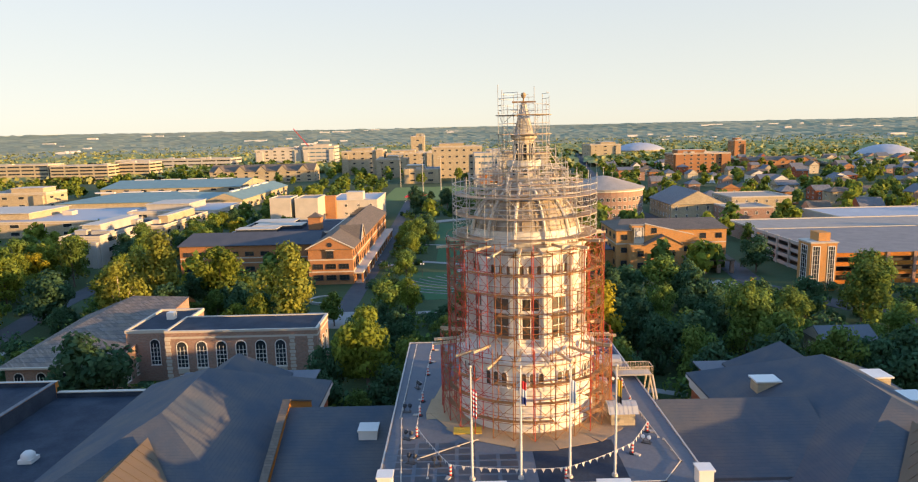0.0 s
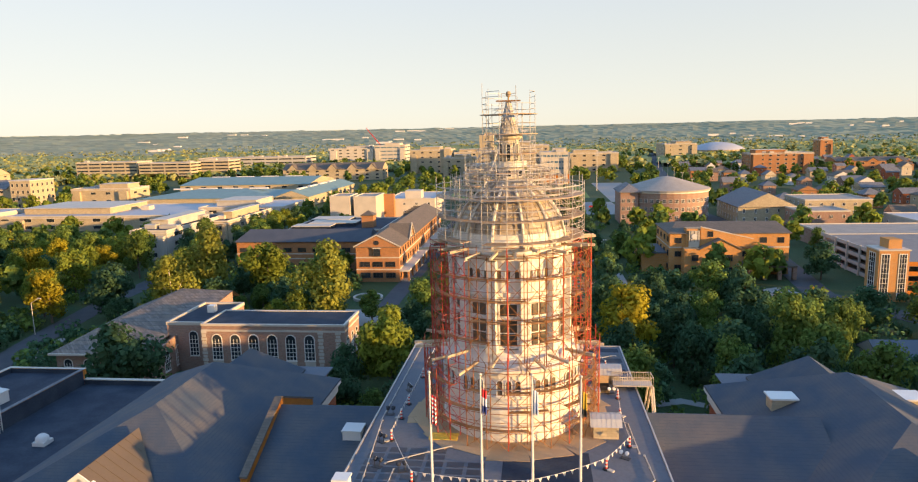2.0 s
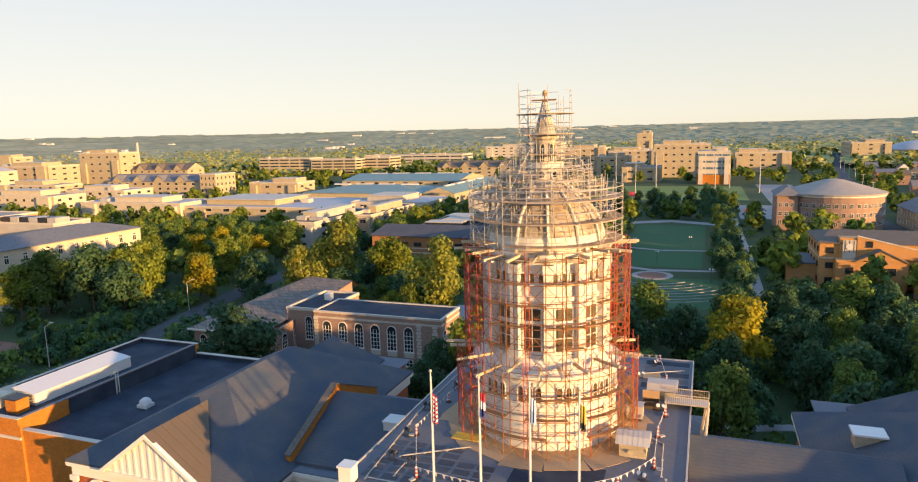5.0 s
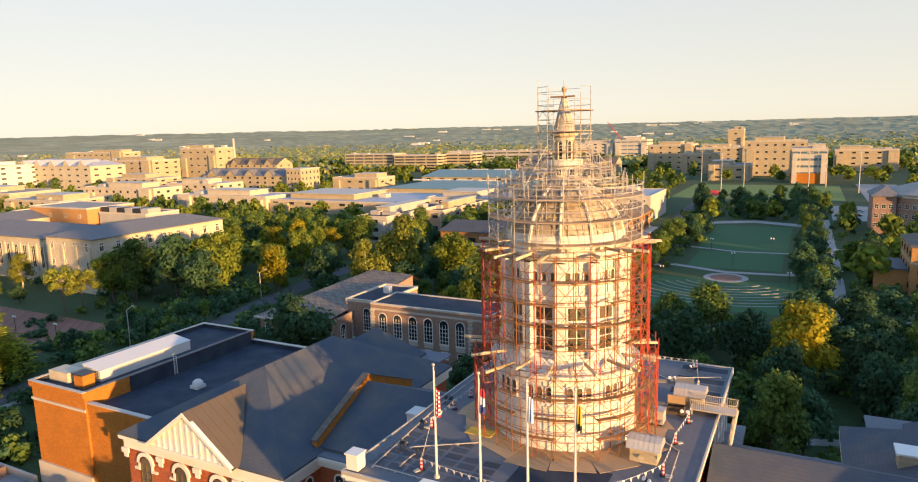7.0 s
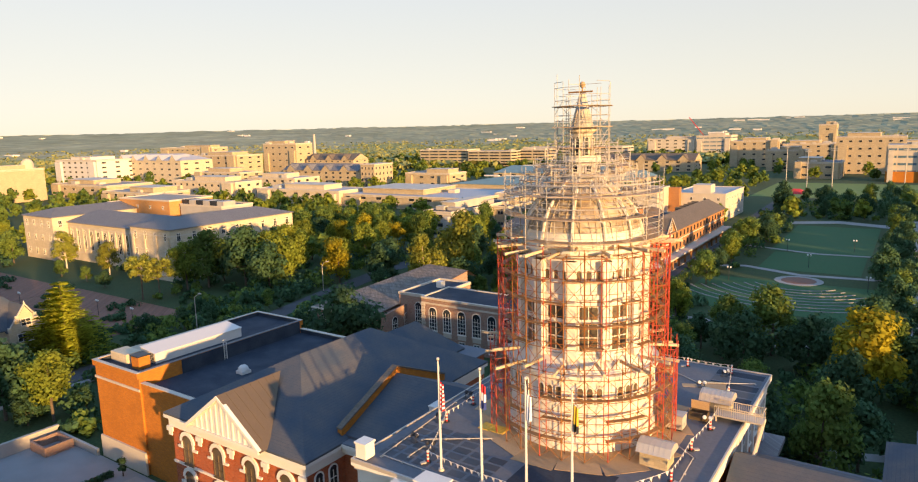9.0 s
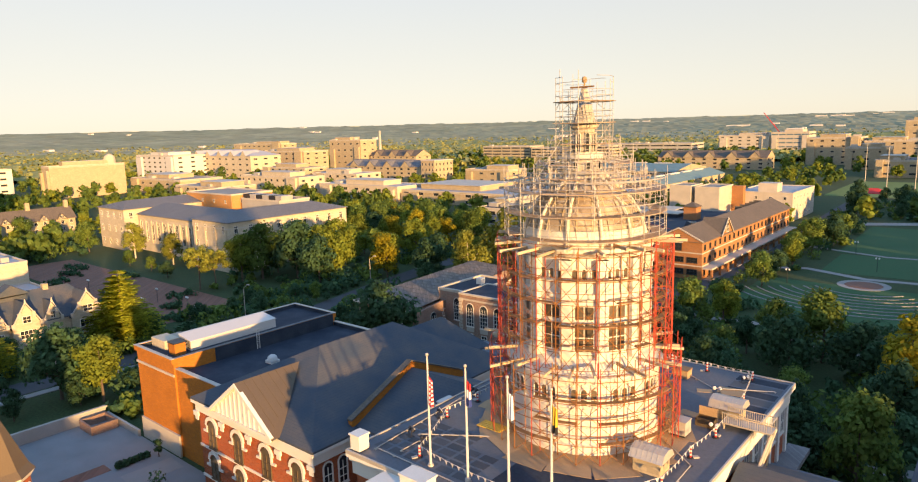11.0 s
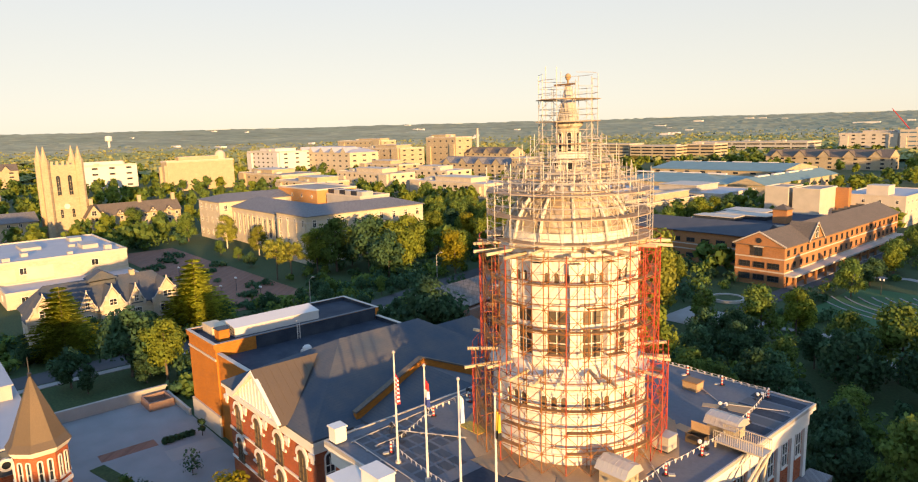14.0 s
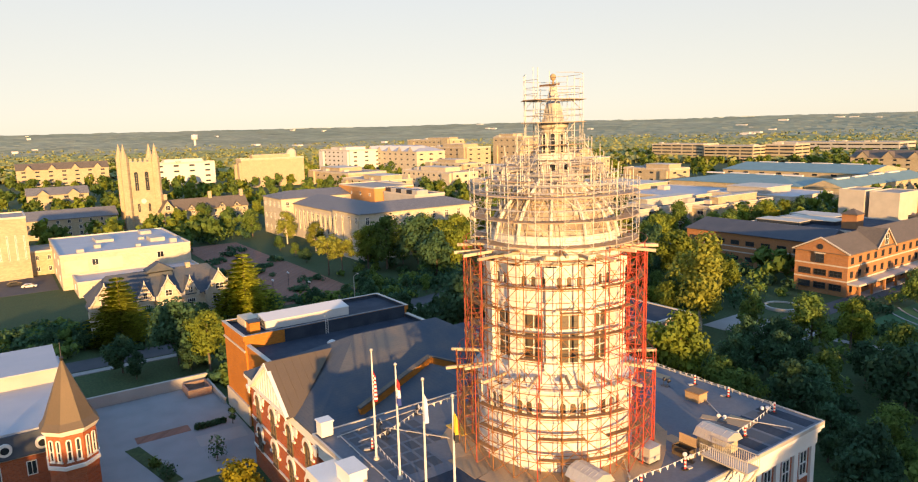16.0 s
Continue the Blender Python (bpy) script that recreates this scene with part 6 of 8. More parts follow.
# houses of the town
hrng = random.Random(21)
placed = 0
for _ in range(900):
    if placed >= 95:
        break
    x, y = hrng.uniform(130, 560), hrng.uniform(315, 900)
    if x < 130 + (y - 315) * 0.1 or x > 0.75 * y + 30:
        continue
    w, d, h = hrng.uniform(8, 16), hrng.uniform(8, 13), hrng.choice((4.5, 6, 6.5, 8))
    if any(a - 4 < x + w and x - w < c + 4 and b - 4 < y + d and y - d < e + 4 for a, b, c, e in CLEAR):
        continue
    wall = hrng.choice((WHITE, BRICK_T, STONE, CREAM, BRICK_G, BRICK))
    roof = hrng.choice((SHINGLE, SHINGLE_B, SHINGLE, GREYROOF))
    kind = hrng.choice(("gable", "gable", "hip"))
    tint = {"white_paint": "white", "tan_orange_brick": "orange brick", "tan_stone": "tan", "cream_stone": "cream", "brown_brick": "brown brick", "red_brick": "red brick"}[wall.name]
    building("house", "%s house with pitched %s roof among trees" % (tint, "brown" if roof == SHINGLE_B else "grey"), x - w / 2, y - d / 2, x + w / 2, y + d / 2, h, wall, roof, kind, 1 if h < 5 else 2, 5.5, "SW", (1.3, 1.4), hrng.uniform(2.5, 4.5), hrng.choice("xy"), category="house", group="town houses")
    placed += 1
# masts and distant uprights
for x, y, h, label, nm in ((-830, 832, 50, "tall pale concrete smokestack far off", "smokestack"),):
    c = thing(nm, label, "smokestack", at=(x, y, 0))
    part("shaft", Shape().tube((0, 0, -0.2), (0, 0, h), 3.0, 1.8, 14), CONC, c)
for x, y in ((-30, 540), (-16, 560), (28, 540), (40, 600), (-55, 620), (60, 560)):
    f = thing("floodlight_mast", "tall thin floodlight mast at the sports field", "floodlight", "field floodlights", at=(x, y, 0))
    part("mast", Shape().tube((0, 0, -0.1), (0, 0, 30), 0.35, 0.18, 8), GALV, f)
    for k in range(2):
        part("lamp_bar", Shape().box(-2, -0.15, 28.4 + 1.2 * k, 2, 0.15, 28.8 + 1.2 * k), GALV, f)
crane = thing("crane", "red lattice construction crane boom far off", "crane", at=(-240, 1150, 0))
part("boom", Shape().tube((0, 0, 10), (-42, 0, 62), 1.0, 0.6, 4), REDP, crane)
part("cab", Shape().box(-3, -3, -0.1, 4, 3, 11), YELLOWP, crane)
wt = thing("water_tower", "white water tower on the horizon", "water tower", at=(-2600, 667, rolling(-2600, 667)))
part("tank", Shape().lathe(0, 0, [(11, 28), (12, 29), (12, 44), (11, 46), (0.1, 47)], 20), WHITE, wt, smooth=True)
part("stem", Shape().tube((0, 0, -1), (0, 0, 29), 4, 4, 12), WHITE, wt)

for sh_, mats_, home in FARGLASS.values():
    part("glazing", sh_, mats_, home, kind="stuff")

# ---- trees ----
def crown_lobes(rng, r, h, z0):
    """Lumpy crown: several unequal lobes round the stem."""
    lobes = []
    for i in range(17):
        t = (i + rng.random()) / 17
        wide = 0.72 * math.sin(math.pi * (0.16 + 0.74 * t)) ** 0.8
        a, q = rng.uniform(0, 6.28), rng.uniform(0.35, 1.0) * wide * r
        lobes.append((q * math.cos(a), q * math.sin(a), z0 + h * (0.10 + 0.74 * t), r * rng.uniform(0.22, 0.40)))
    lobes.append((rng.uniform(-0.1, 0.1) * r, 0, z0 + h * 0.86, r * 0.26))
    lobes.append((0, 0, z0 + h * 0.5, r * 0.5))
    return lobes


def leaf_cloud(rng, s, lobes, count, size):
    weights = [l[3] ** 2 for l in lobes]
    for lx, ly, lz, lr in rng.choices(lobes, weights, k=count):
        a, c = rng.uniform(0, 6.28), rng.uniform(-0.8, 1)
        q = math.sqrt(1 - c * c)
        k = lr * rng.uniform(0.5, 1.16)
        p = Vector((lx + k * q * math.cos(a), ly + k * q * math.sin(a), lz + k * c * 0.9))
        nrm = Vector((q * math.cos(a) + rng.uniform(-0.8, 0.8), q * math.sin(a) + rng.uniform(-0.8, 0.8), c + rng.uniform(-0.5, 0.8))).normalized()
        u = nrm.orthogonal().normalized()
        u.rotate(Matrix.Rotation(rng.uniform(0, 6.28), 3, nrm))
        v = nrm.cross(u)
        e = size * rng.uniform(0.6, 1.35)
        s.face(p - u * e, p - v * e * 0.7, p + u * e, p + v * e * 0.7)
        s.n.append(tuple((nrm * 0.55 + Vector((q * math.cos(a), q * math.sin(a), c * 0.9 + 0.15))).normalized()))


def tree_kind(seed, r, h, leaf, count, size, stem=0.34, bark=None, limbs=6):
    """A broad-leaved tree: tapered trunk, limbs and a crown of small leaf clumps."""
    rng = random.Random(seed)
    ob = thing("tree", "", "tree", "", at=(0, 0, 0))
    lobes = crown_lobes(rng, r, h * 0.84, h * 0.14)
    t = Shape()
    t.tube((0, 0, -0.1), (0.1, 0.05, h * 0.35), stem, stem * 0.7, 7)
    t.tube((0.1, 0.05, h * 0.35), (0, 0, h * 0.75), stem * 0.7, stem * 0.25, 6)
    for lx, ly, lz, lr in lobes[:limbs]:
        t.tube((0.08, 0.04, h * rng.uniform(0.22, 0.4)), (lx, ly, lz), stem * 0.42, stem * 0.1, 5)
    part("trunk", t, bark or BARK, ob)
    s = Shape()
    leaf_cloud(rng, s, lobes, count, size)
    part("crown", s, leaf, ob)
    return ob


def fir_kind(seed, r, h):
    rng = random.Random(seed)
    ob = thing("fir_tree", "", "tree", "", at=(0, 0, 0))
    part("trunk", Shape().tube((0, 0, -0.1), (0, 0, h * 0.97), 0.3, 0.05, 6), BARK, ob)
    s = Shape()
    for k in range(15):
        z = h * (0.06 + 0.92 * k / 15)
        R = r * (1 - (k / 15.3) ** 2.0) * rng.uniform(0.72, 1.12)
        arms = 8 + int(13 * R / r)
        for i in range(arms):
            a = 6.283 * (i + rng.uniform(-0.3, 0.3)) / arms + k
            reach = R * rng.uniform(0.75, 1.12)
            for q in range(9):
                d = reach * (0.12 + 0.88 * q / 8)
                wide = 0.5 + 1.0 * (1 - q / 9) * R / r
                p = Vector((d * math.cos(a), d * math.sin(a), z + 0.5 - 0.13 * d + 0.05 * d * d / r + rng.uniform(-0.12, 0.12)))
                for e in (-1, 1):
                    u = Vector((math.cos(a + e * 0.5), math.sin(a + e * 0.5), rng.uniform(-0.05, 0.4))) * 0.95
                    v = Vector((-math.sin(a) * e, math.cos(a) * e, rng.uniform(-0.55, -0.1))) * wide
                    s.face(p - u * 0.5, p + v * 0.6 - u * 0.2, p + u + v, p + u * 0.7)
                    s.n.append(tuple(Vector((math.cos(a + e * 0.4), math.sin(a + e * 0.4), 0.55 + rng.uniform(-0.2, 0.2))).normalized()))
    part("crown", s, LEAVES[4], ob)
    return ob


def umbrella_kind(seed, r, h):
    """A pine with a bare leaning trunk and flat layers of needles at the top."""
    rng = random.Random(seed)
    ob = thing("pine_tree", "", "tree", "", at=(0, 0, 0))
    t = Shape().tube((0, 0, -0.1), (0.4, 0.1, h * 0.6), 0.3, 0.2, 7).tube((0.4, 0.1, h * 0.6), (0.2, 0, h * 0.95), 0.2, 0.06, 6)
    s = Shape()
    for k in range(16):
        a, z = k * 2.4, h * (0.58 + 0.4 * k / 16)
        q = r * rng.uniform(0.35, 0.8) * (1 - 0.5 * (k / 16) ** 2)
        x, y = q * math.cos(a), q * math.sin(a)
        t.tube((0.35, 0.08, z - 0.9), (x, y, z), 0.09, 0.03, 5)
        leaf_cloud(rng, s, [(x + rng.uniform(-1, 1), y + rng.uniform(-1, 1), z + rng.uniform(0, 0.5), rng.uniform(0.9, 1.6)) for _ in range(3)], 150, 0.34)
    part("trunk", t, BARK, ob)
    part("crown", s, LEAVES[5], ob)
    return ob


# near trees with fine leaves (0 to 6), far ones with coarser clumps (7 to 10)
KINDS = [tree_kind(1, 7.6, 17, LEAVES[0], 3100, 0.43), tree_kind(2, 7.0, 16, LEAVES[1], 3000, 0.42), tree_kind(3, 7.0, 17, LEAVES[2], 3000, 0.42),
         tree_kind(4, 7.8, 16, LEAVES[3], 2900, 0.46), tree_kind(5, 4.6, 11, LEAVES[0], 2000, 0.35, 0.22), tree_kind(6, 6.4, 15, LEAVES[3], 2600, 0.43), fir_kind(7, 9.0, 21),
         tree_kind(11, 6.5, 12, LEAVES[0], 900, 0.78), tree_kind(12, 6.5, 13, LEAVES[1], 900, 0.78), tree_kind(13, 6.0, 12, LEAVES[3], 800, 0.82), tree_kind(14, 6.2, 12, LEAVES[2], 800, 0.78),
         tree_kind(15, 7.2, 17, LEAVES[1], 4600, 0.38), tree_kind(16, 6.4, 18.5, LEAVES[5], 3600, 0.36, 0.4, PALEBARK, 12), umbrella_kind(17, 7.5, 13.5)]
NAMES = ["broad green oak tree with dense crown", "rounded mid-green leafy maple tree", "yellow-green tree catching the low sun", "dark green shaded tree with dense crown", "small rounded green tree", "dark green leafy shade tree", "tall layered fir tree with pale green tips",
         "distant rounded green campus tree", "distant mid-green campus tree", "distant dark green campus tree", "distant yellow-green campus tree",
         "full round leafy tree with sunlit crown", "tall open sycamore tree with pale limbs", "flat-topped pine tree with bare trunk"]
USED = [False] * len(KINDS)
trng = random.Random(11)
STANDS = []


def plant(kind, x, y, scale=1.0, tall=1.0):
    ob = KINDS[kind]
    STANDS.append((x, y))
    m = pose(x, y, rolling(x, y), 0, 0, trng.uniform(0, 360))
    if not USED[kind]:
        USED[kind] = True
        ob.matrix_basis = m @ Matrix.Diagonal((scale, scale, scale * tall, 1))
        tagged(ob, NAMES[kind])
        return ob
    other = copy_thing(ob, m)
    other.scale = (scale, scale, scale * tall)
    return other


def free(x, y, r, gap):
    return not any(a - r < x < c + r and b - r < y < e + r for a, b, c, e in CLEAR) and not any(abs(x - p) < gap and abs(y - q) < gap for p, q in STANDS)


TREES_NEAR = [(11, -18.5, 122, 1.1), (3, -65, 108, 1.18), (2, 27, 139, 1.12), (12, -44, 164, 1.35), (4, -34, 170, 0.9), (0, 66, 146, 0.85), (0, 76, 150, 0.8), (5, 62, 190, 0.75), (0, 54, 178, 0.95),
              (3, 46, 128, 0.9), (3, 78, 112, 0.95), (0, 99, 160, 1.0), (0, 108, 172, 1.05), (5, 41, 168, 0.7), (3, 36, 152, 0.7), (0, 10, 161, 0.95), (3, 7, 147, 0.85), (3, 18, 152, 0.8), (5, -4, 158, 0.6), (3, 31, 204, 0.75), (5, 33, 228, 0.8), (3, 29, 250, 0.75), (3, 30, 272, 0.8), (0, -19.5, 168, 0.8), (11, -15, 176, 0.7), (5, -20, 190, 0.6)]
TREES_MID = [(12, -88.5, 167, 1.12), (12, -84.5, 181, 1.42), (1, -70.5, 190, 1.25), (3, -78, 172, 0.8), (3, -60, 176, 0.75), (1, -132, 174, 0.95), (2, -125, 168, 0.95), (3, -110, 172, 0.95), (1, -101, 186, 0.9), (3, -118, 186, 0.9),
             (0, -19, 222, 0.68), (5, -20, 240, 0.6), (0, -20, 262, 0.7), (0, -19, 284, 0.85), (1, -23, 296, 0.75), (3, -16, 304, 0.85), (3, -24, 401, 1.0), (3, 101, 224, 0.85), (1, -119, 300, 0.8), (2, -101, 296, 0.8)]
TREES_W = [(0, -160, 142, 1.2), (11, -163, 136, 1.0), (3, -151, 150, 1.3), (11, -141, 161, 1.25), (1, -147, 157, 1.2), (3, -139, 150, 1.05), (6, -124, 79.5, 0.92), (11, -92, 61.5, 0.82), (3, -100, 57, 0.98),
           (6, -124, 49.5, 0.82), (5, -102, 46, 0.6), (2, -27.5, 49.5, 0.62), (12, -241, 135, 0.85), (12, -213, 137, 0.72), (0, -275, 130, 0.85), (0, -318, 118, 0.9), (13, -164, 121, 1.0), (13, -160, 124.5, 0.92), (0, -226, 126, 0.4), (0, -208, 126, 0.36), (3, -192, 124, 0.4), (3, -150, 86, 0.4), (3, -176, 88, 0.35)]
for rows in (TREES_NEAR, TREES_MID, TREES_W):
    for k, x, y, sc in rows:
        plant(k, x, y, sc)
# belts of trees; the last is out of view, added to shade others
BELTS = [(40, (-106, -50, 160, 206), (0, 3, 1, 3), 0.52), (70, (-220, -134, 150, 268), (0, 1, 3, 1, 2), 0.82), (40, (-134, -104, 200, 268), (0, 1, 3), 0.75), (70, (22, 64, 98, 178), (3, 3, 5, 0), 0.76), (40, (62, 150, 96, 172), (0, 3, 5), 0.72), (30, (-28, 22, 102, 160), (3, 5, 0), 0.6),
         (14, (-26, -15, 195, 365), (3, 5, 1), 0.5), (28, (25, 33, 190, 390), (3, 5, 0), 0.7), (9, (43, 54, 200, 360), (3, 5, 0), 0.42), (30, (-104, -64, 100, 118), (3, 5), 0.42), (14, (-132, -118, 84, 136), (3, 5, 0), 0.42), (10, (-104, -92, 10, 84), (3, 5), 0.40), (10, (-132, -122, 30, 74), (3, 5), 0.34),
         (16, (-30, 34, 392, 470), (3, 5, 0), 0.75), (24, (-145, -104, 255, 370), (3, 0, 1), 0.7), (4, (108, 122, 150, 190), (3, 0), 0.5), (14, (97, 122, 208, 275), (3, 0), 0.7), (26, (98, 160, 52, 108), (0, 3), 1.35)]
for n, (x0, x1, y0, y1), kinds, sc in BELTS:
    for i in range(n):
        x, y = trng.uniform(x0, x1), trng.uniform(y0, y1)
        f = sc * trng.uniform(0.75, 1.2)
        if free(x, y, 3.0 * f, 7.0 * sc):
            plant(trng.choice(kinds), x, y, f, trng.uniform(0.95, 1.3))
# three groups of unseen trees, added to shade the turret, court and hall front
for x, y, k in ((0, 4, 1.1), (12, -2, 1.0), (23, 5, 1.1), (34, -5, 1.0), (-12, -7, 1.0), (44, 2, 0.95)):
    plant(0, x, y, k)
for i in range(6):
    plant(trng.choice((0, 1)), 58 + 17 * i, -52 + 9 * i + trng.uniform(-5, 5), trng.uniform(1.35, 1.6))
for i in range(8):
    plant(trng.choice((3, 5, 0)), 52 + 14 * (i % 9) + trng.uniform(-3, 3), -8 - 26 * (i // 9) + trng.uniform(-8, 8), trng.uniform(0.8, 1.05))
n = 0
far_trees = []
for i in range(14000):
    if n >= 1200:
        break
    d = 230 * (1300 / 230) ** trng.random()
    a = radians(trng.uniform(48, 178))
    x, y = d * math.cos(a), d * math.sin(a)
    if free(x, y, 3.0, 8) and not (y < 40 and x > -300):
        far_trees.append((d, x, y))
        STANDS.append((x, y))
        n += 1
far_trees.sort()
KEEP = max(0, 298 - len(STANDS) + len(far_trees))
for d, x, y in far_trees[:KEEP]:
    plant(trng.choice((7, 7, 8, 9, 10)), x, y, trng.uniform(0.65, 1.15))
# the rest, farther off, as one mass of small crowns
mass = [Shape(), Shape()]
for i, (d, x, y) in enumerate(far_trees[KEEP:]):
    sc = trng.uniform(0.65, 1.15)
    lobes = [(x + a, y + b, c, r) for a, b, c, r in crown_lobes(trng, 6.2 * sc, 10 * sc, 2.2)]
    leaf_cloud(trng, mass[i % 2], lobes, 150, 1.4)
part("distant_trees", mass[0], LEAVES[0], None, "distant green trees between the buildings", kind="stuff")
part("distant_yellow_trees", mass[1], LEAVES[1], None, "distant lighter green trees between the buildings", kind="stuff")

# shrubs and young trees that fill the ground between the tall ones
under = [Shape(), Shape()]
UNDER = [(420, (-134, -48, 60, 165), 2.6), (160, (-230, -118, 140, 210), 2.6), (420, (20, 160, 98, 200), 3.0), (140, (-30, 22, 100, 200), 2.6), (120, (-108, -48, 160, 240), 3.0), (260, (-152, -116, 0, 84), 2.1), (100, (-40, 60, 380, 470), 2.6), (60, (-30, -12, 196, 370), 2.4), (70, (24, 60, 190, 370), 2.4), (60, (-330, -262, 92, 140), 3.0), (60, (-260, -134, 119, 140), 2.2)]
for n, (x0, x1, y0, y1), R in UNDER:
    for i in range(n):
        x, y = trng.uniform(x0, x1), trng.uniform(y0, y1)
        f = R * trng.uniform(0.6, 1.35)
        if any(a - f + 2.5 < x < c + f - 2.5 and b - f + 2.5 < y < e + f - 2.5 for a, b, c, e in CLEAR):
            continue
        lobes = [(x + trng.uniform(-0.6, 0.6) * f, y + trng.uniform(-0.6, 0.6) * f, rolling(x, y) + f * trng.uniform(0.3, 1.0), f * trng.uniform(0.35, 0.7)) for q in range(5)]
        leaf_cloud(trng, under[i % 2], lobes, 92, 0.54)
for i in range(110):
    # planted islands on the brick plaza
    k = i % 11
    x, y = -250 + 11.2 * k + trng.gauss(0, 2.2), 94 + 22 * ((k * 5) % 7) / 6 + trng.gauss(0, 1.6)
    f = trng.uniform(0.9, 1.9)
    leaf_cloud(trng, under[0], [(x + trng.uniform(-1, 1), y + trng.uniform(-1, 1), f * trng.uniform(0.3, 0.7), f * trng.uniform(0.5, 0.8)) for q in range(3)], 50, 0.4)
part("undergrowth", under[0], LEAVES[3], None, "dark green shrubs and saplings under the trees", kind="stuff")
part("undergrowth_light", under[1], LEAVES[0], None, "green shrubs and saplings under the trees", kind="stuff")

# clipped hedge and shrubs in the court
def shrub(name, label, x, y, r, h, n=1, step=0.0, leaf=3):
    ob = thing(name, label, "shrub", at=(x, y, 0.08))
    s = Shape()
    lobes = [(trng.uniform(-0.2, 0.2) * r, step * k, h * q, r * trng.uniform(0.7, 1.0)) for k in range(n) for q in (0.35, 0.7)]
    leaf_cloud(trng, s, lobes, 170 * n, 0.22)
    part("foliage", s, LEAVES[leaf], ob)
    part("stem", Shape().tube((0, 0, -0.05), (0, 0, h * 0.6), 0.08, 0.04, 5), BARK, ob)


shrub("hedge", "low dark clipped hedge beside the court", -63, 51.8, 0.6, 0.9, 6, 0.85)
shrub("shrub", "narrow dark conifer shrub by the hall wall", -61.6, 57.3, 0.8, 3.4)
shrub("shrub", "tall rounded dark green shrub in the court", -50.2, 51.6, 1.6, 4.2)
shrub("shrub", "rounded dark green shrub in the planted bed", -48.6, 44.0, 1.5, 2.2)
shrub("shrub", "low green shrub in the planted bed", -53.5, 43.2, 1.0, 1.2, leaf=0)

# far woods: a lumpy canopy, nearer in with single crowns standing out of it
frng = random.Random(3)
woods, near_woods = Shape(), Shape()
rings = [900 * (4780 / 900) ** (i / 110) for i in range(111)]
COLS = 420
for i in range(110):
    for k in range(COLS):
        a0, a1 = radians(30 + 165 * k / COLS), radians(30 + 165 * (k + 1) / COLS)
        c = (rings[i] * math.cos(a0), rings[i] * math.sin(a0))
        if rings[i] < 1500 and noise.noise(Vector((c[0] / 140, c[1] / 140, 3))) < -0.3:
            continue
        if any(a < c[0] < cc and b < c[1] < e for a, b, cc, e in CLEAR):
            continue
        pts = []
        for r, a in ((rings[i], a0), (rings[i + 1], a0), (rings[i + 1], a1), (rings[i], a1)):
            x, y = r * math.cos(a), r * math.sin(a)
            z = rolling(x, y) + 5 + (5.0 if r < 2000 else 5.5) * noise.noise(Vector((x / 18, y / 18, 0))) + 3 * noise.noise(Vector((x / 70, y / 70, 1)))
            pts.append((x, y, z))
        # past this edge the canopy takes the paler colour with more haze in it
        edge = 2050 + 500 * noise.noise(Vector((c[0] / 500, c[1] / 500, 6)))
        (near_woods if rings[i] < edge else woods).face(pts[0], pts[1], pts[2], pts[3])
part("far_woods", woods, WOODS, None, "far woodland to the horizon, paled by haze in its colour", kind="stuff")
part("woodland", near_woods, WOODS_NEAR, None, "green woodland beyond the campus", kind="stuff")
crowns = Shape()
for i in range(12000):
    d = 880 * (2600 / 880) ** frng.random()
    a = radians(frng.uniform(40, 186))
    x, y = d * math.cos(a), d * math.sin(a)
    if any(p - 8 < x < q + 8 and b - 8 < y < e + 8 for p, b, q, e in CLEAR):
        continue
    R = frng.uniform(4.5, 8)
    leaf_cloud(frng, crowns, [(x, y, rolling(x, y) + frng.uniform(2.0, 4.5), R)], 7, R * 0.5)
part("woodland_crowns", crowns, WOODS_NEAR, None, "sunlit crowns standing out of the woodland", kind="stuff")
# pale scattered buildings on the far plain
town = Shape()
for i in range(240):
    d, a = frng.uniform(2300, 4600), radians(frng.uniform(50, 178))
    if noise.noise(Vector((a * 6, d / 900, 7))) < 0.12:
        continue
    x, y = d * math.cos(a), d * math.sin(a)
    w, dd, h = frng.uniform(10, 60), frng.uniform(8, 20), frng.uniform(8, 12)
    z = rolling(x, y)
    town.box(x - w / 2, y - dd / 2, z - 2, x + w / 2, y + dd / 2, z + h)
part("far_town", town, WHITE, None, "pale scattered buildings on the far plain", kind="stuff")

# the last low ridge: a backdrop strip with distance haze in its colour
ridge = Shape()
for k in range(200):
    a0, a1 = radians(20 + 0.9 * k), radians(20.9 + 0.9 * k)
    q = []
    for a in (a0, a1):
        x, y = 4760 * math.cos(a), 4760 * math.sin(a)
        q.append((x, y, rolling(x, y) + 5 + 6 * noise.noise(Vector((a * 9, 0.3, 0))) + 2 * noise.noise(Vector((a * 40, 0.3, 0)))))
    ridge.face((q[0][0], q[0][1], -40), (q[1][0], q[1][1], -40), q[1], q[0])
part("backdrop", ridge, HAZERIDGE, None, "backdrop ridge along the horizon, haze in its pale colour", kind="structure")
for ob, used in zip(KINDS, USED):
    if not used:
        for child in list(ob.children):
            bpy.data.objects.remove(child)
        bpy.data.objects.remove(ob)

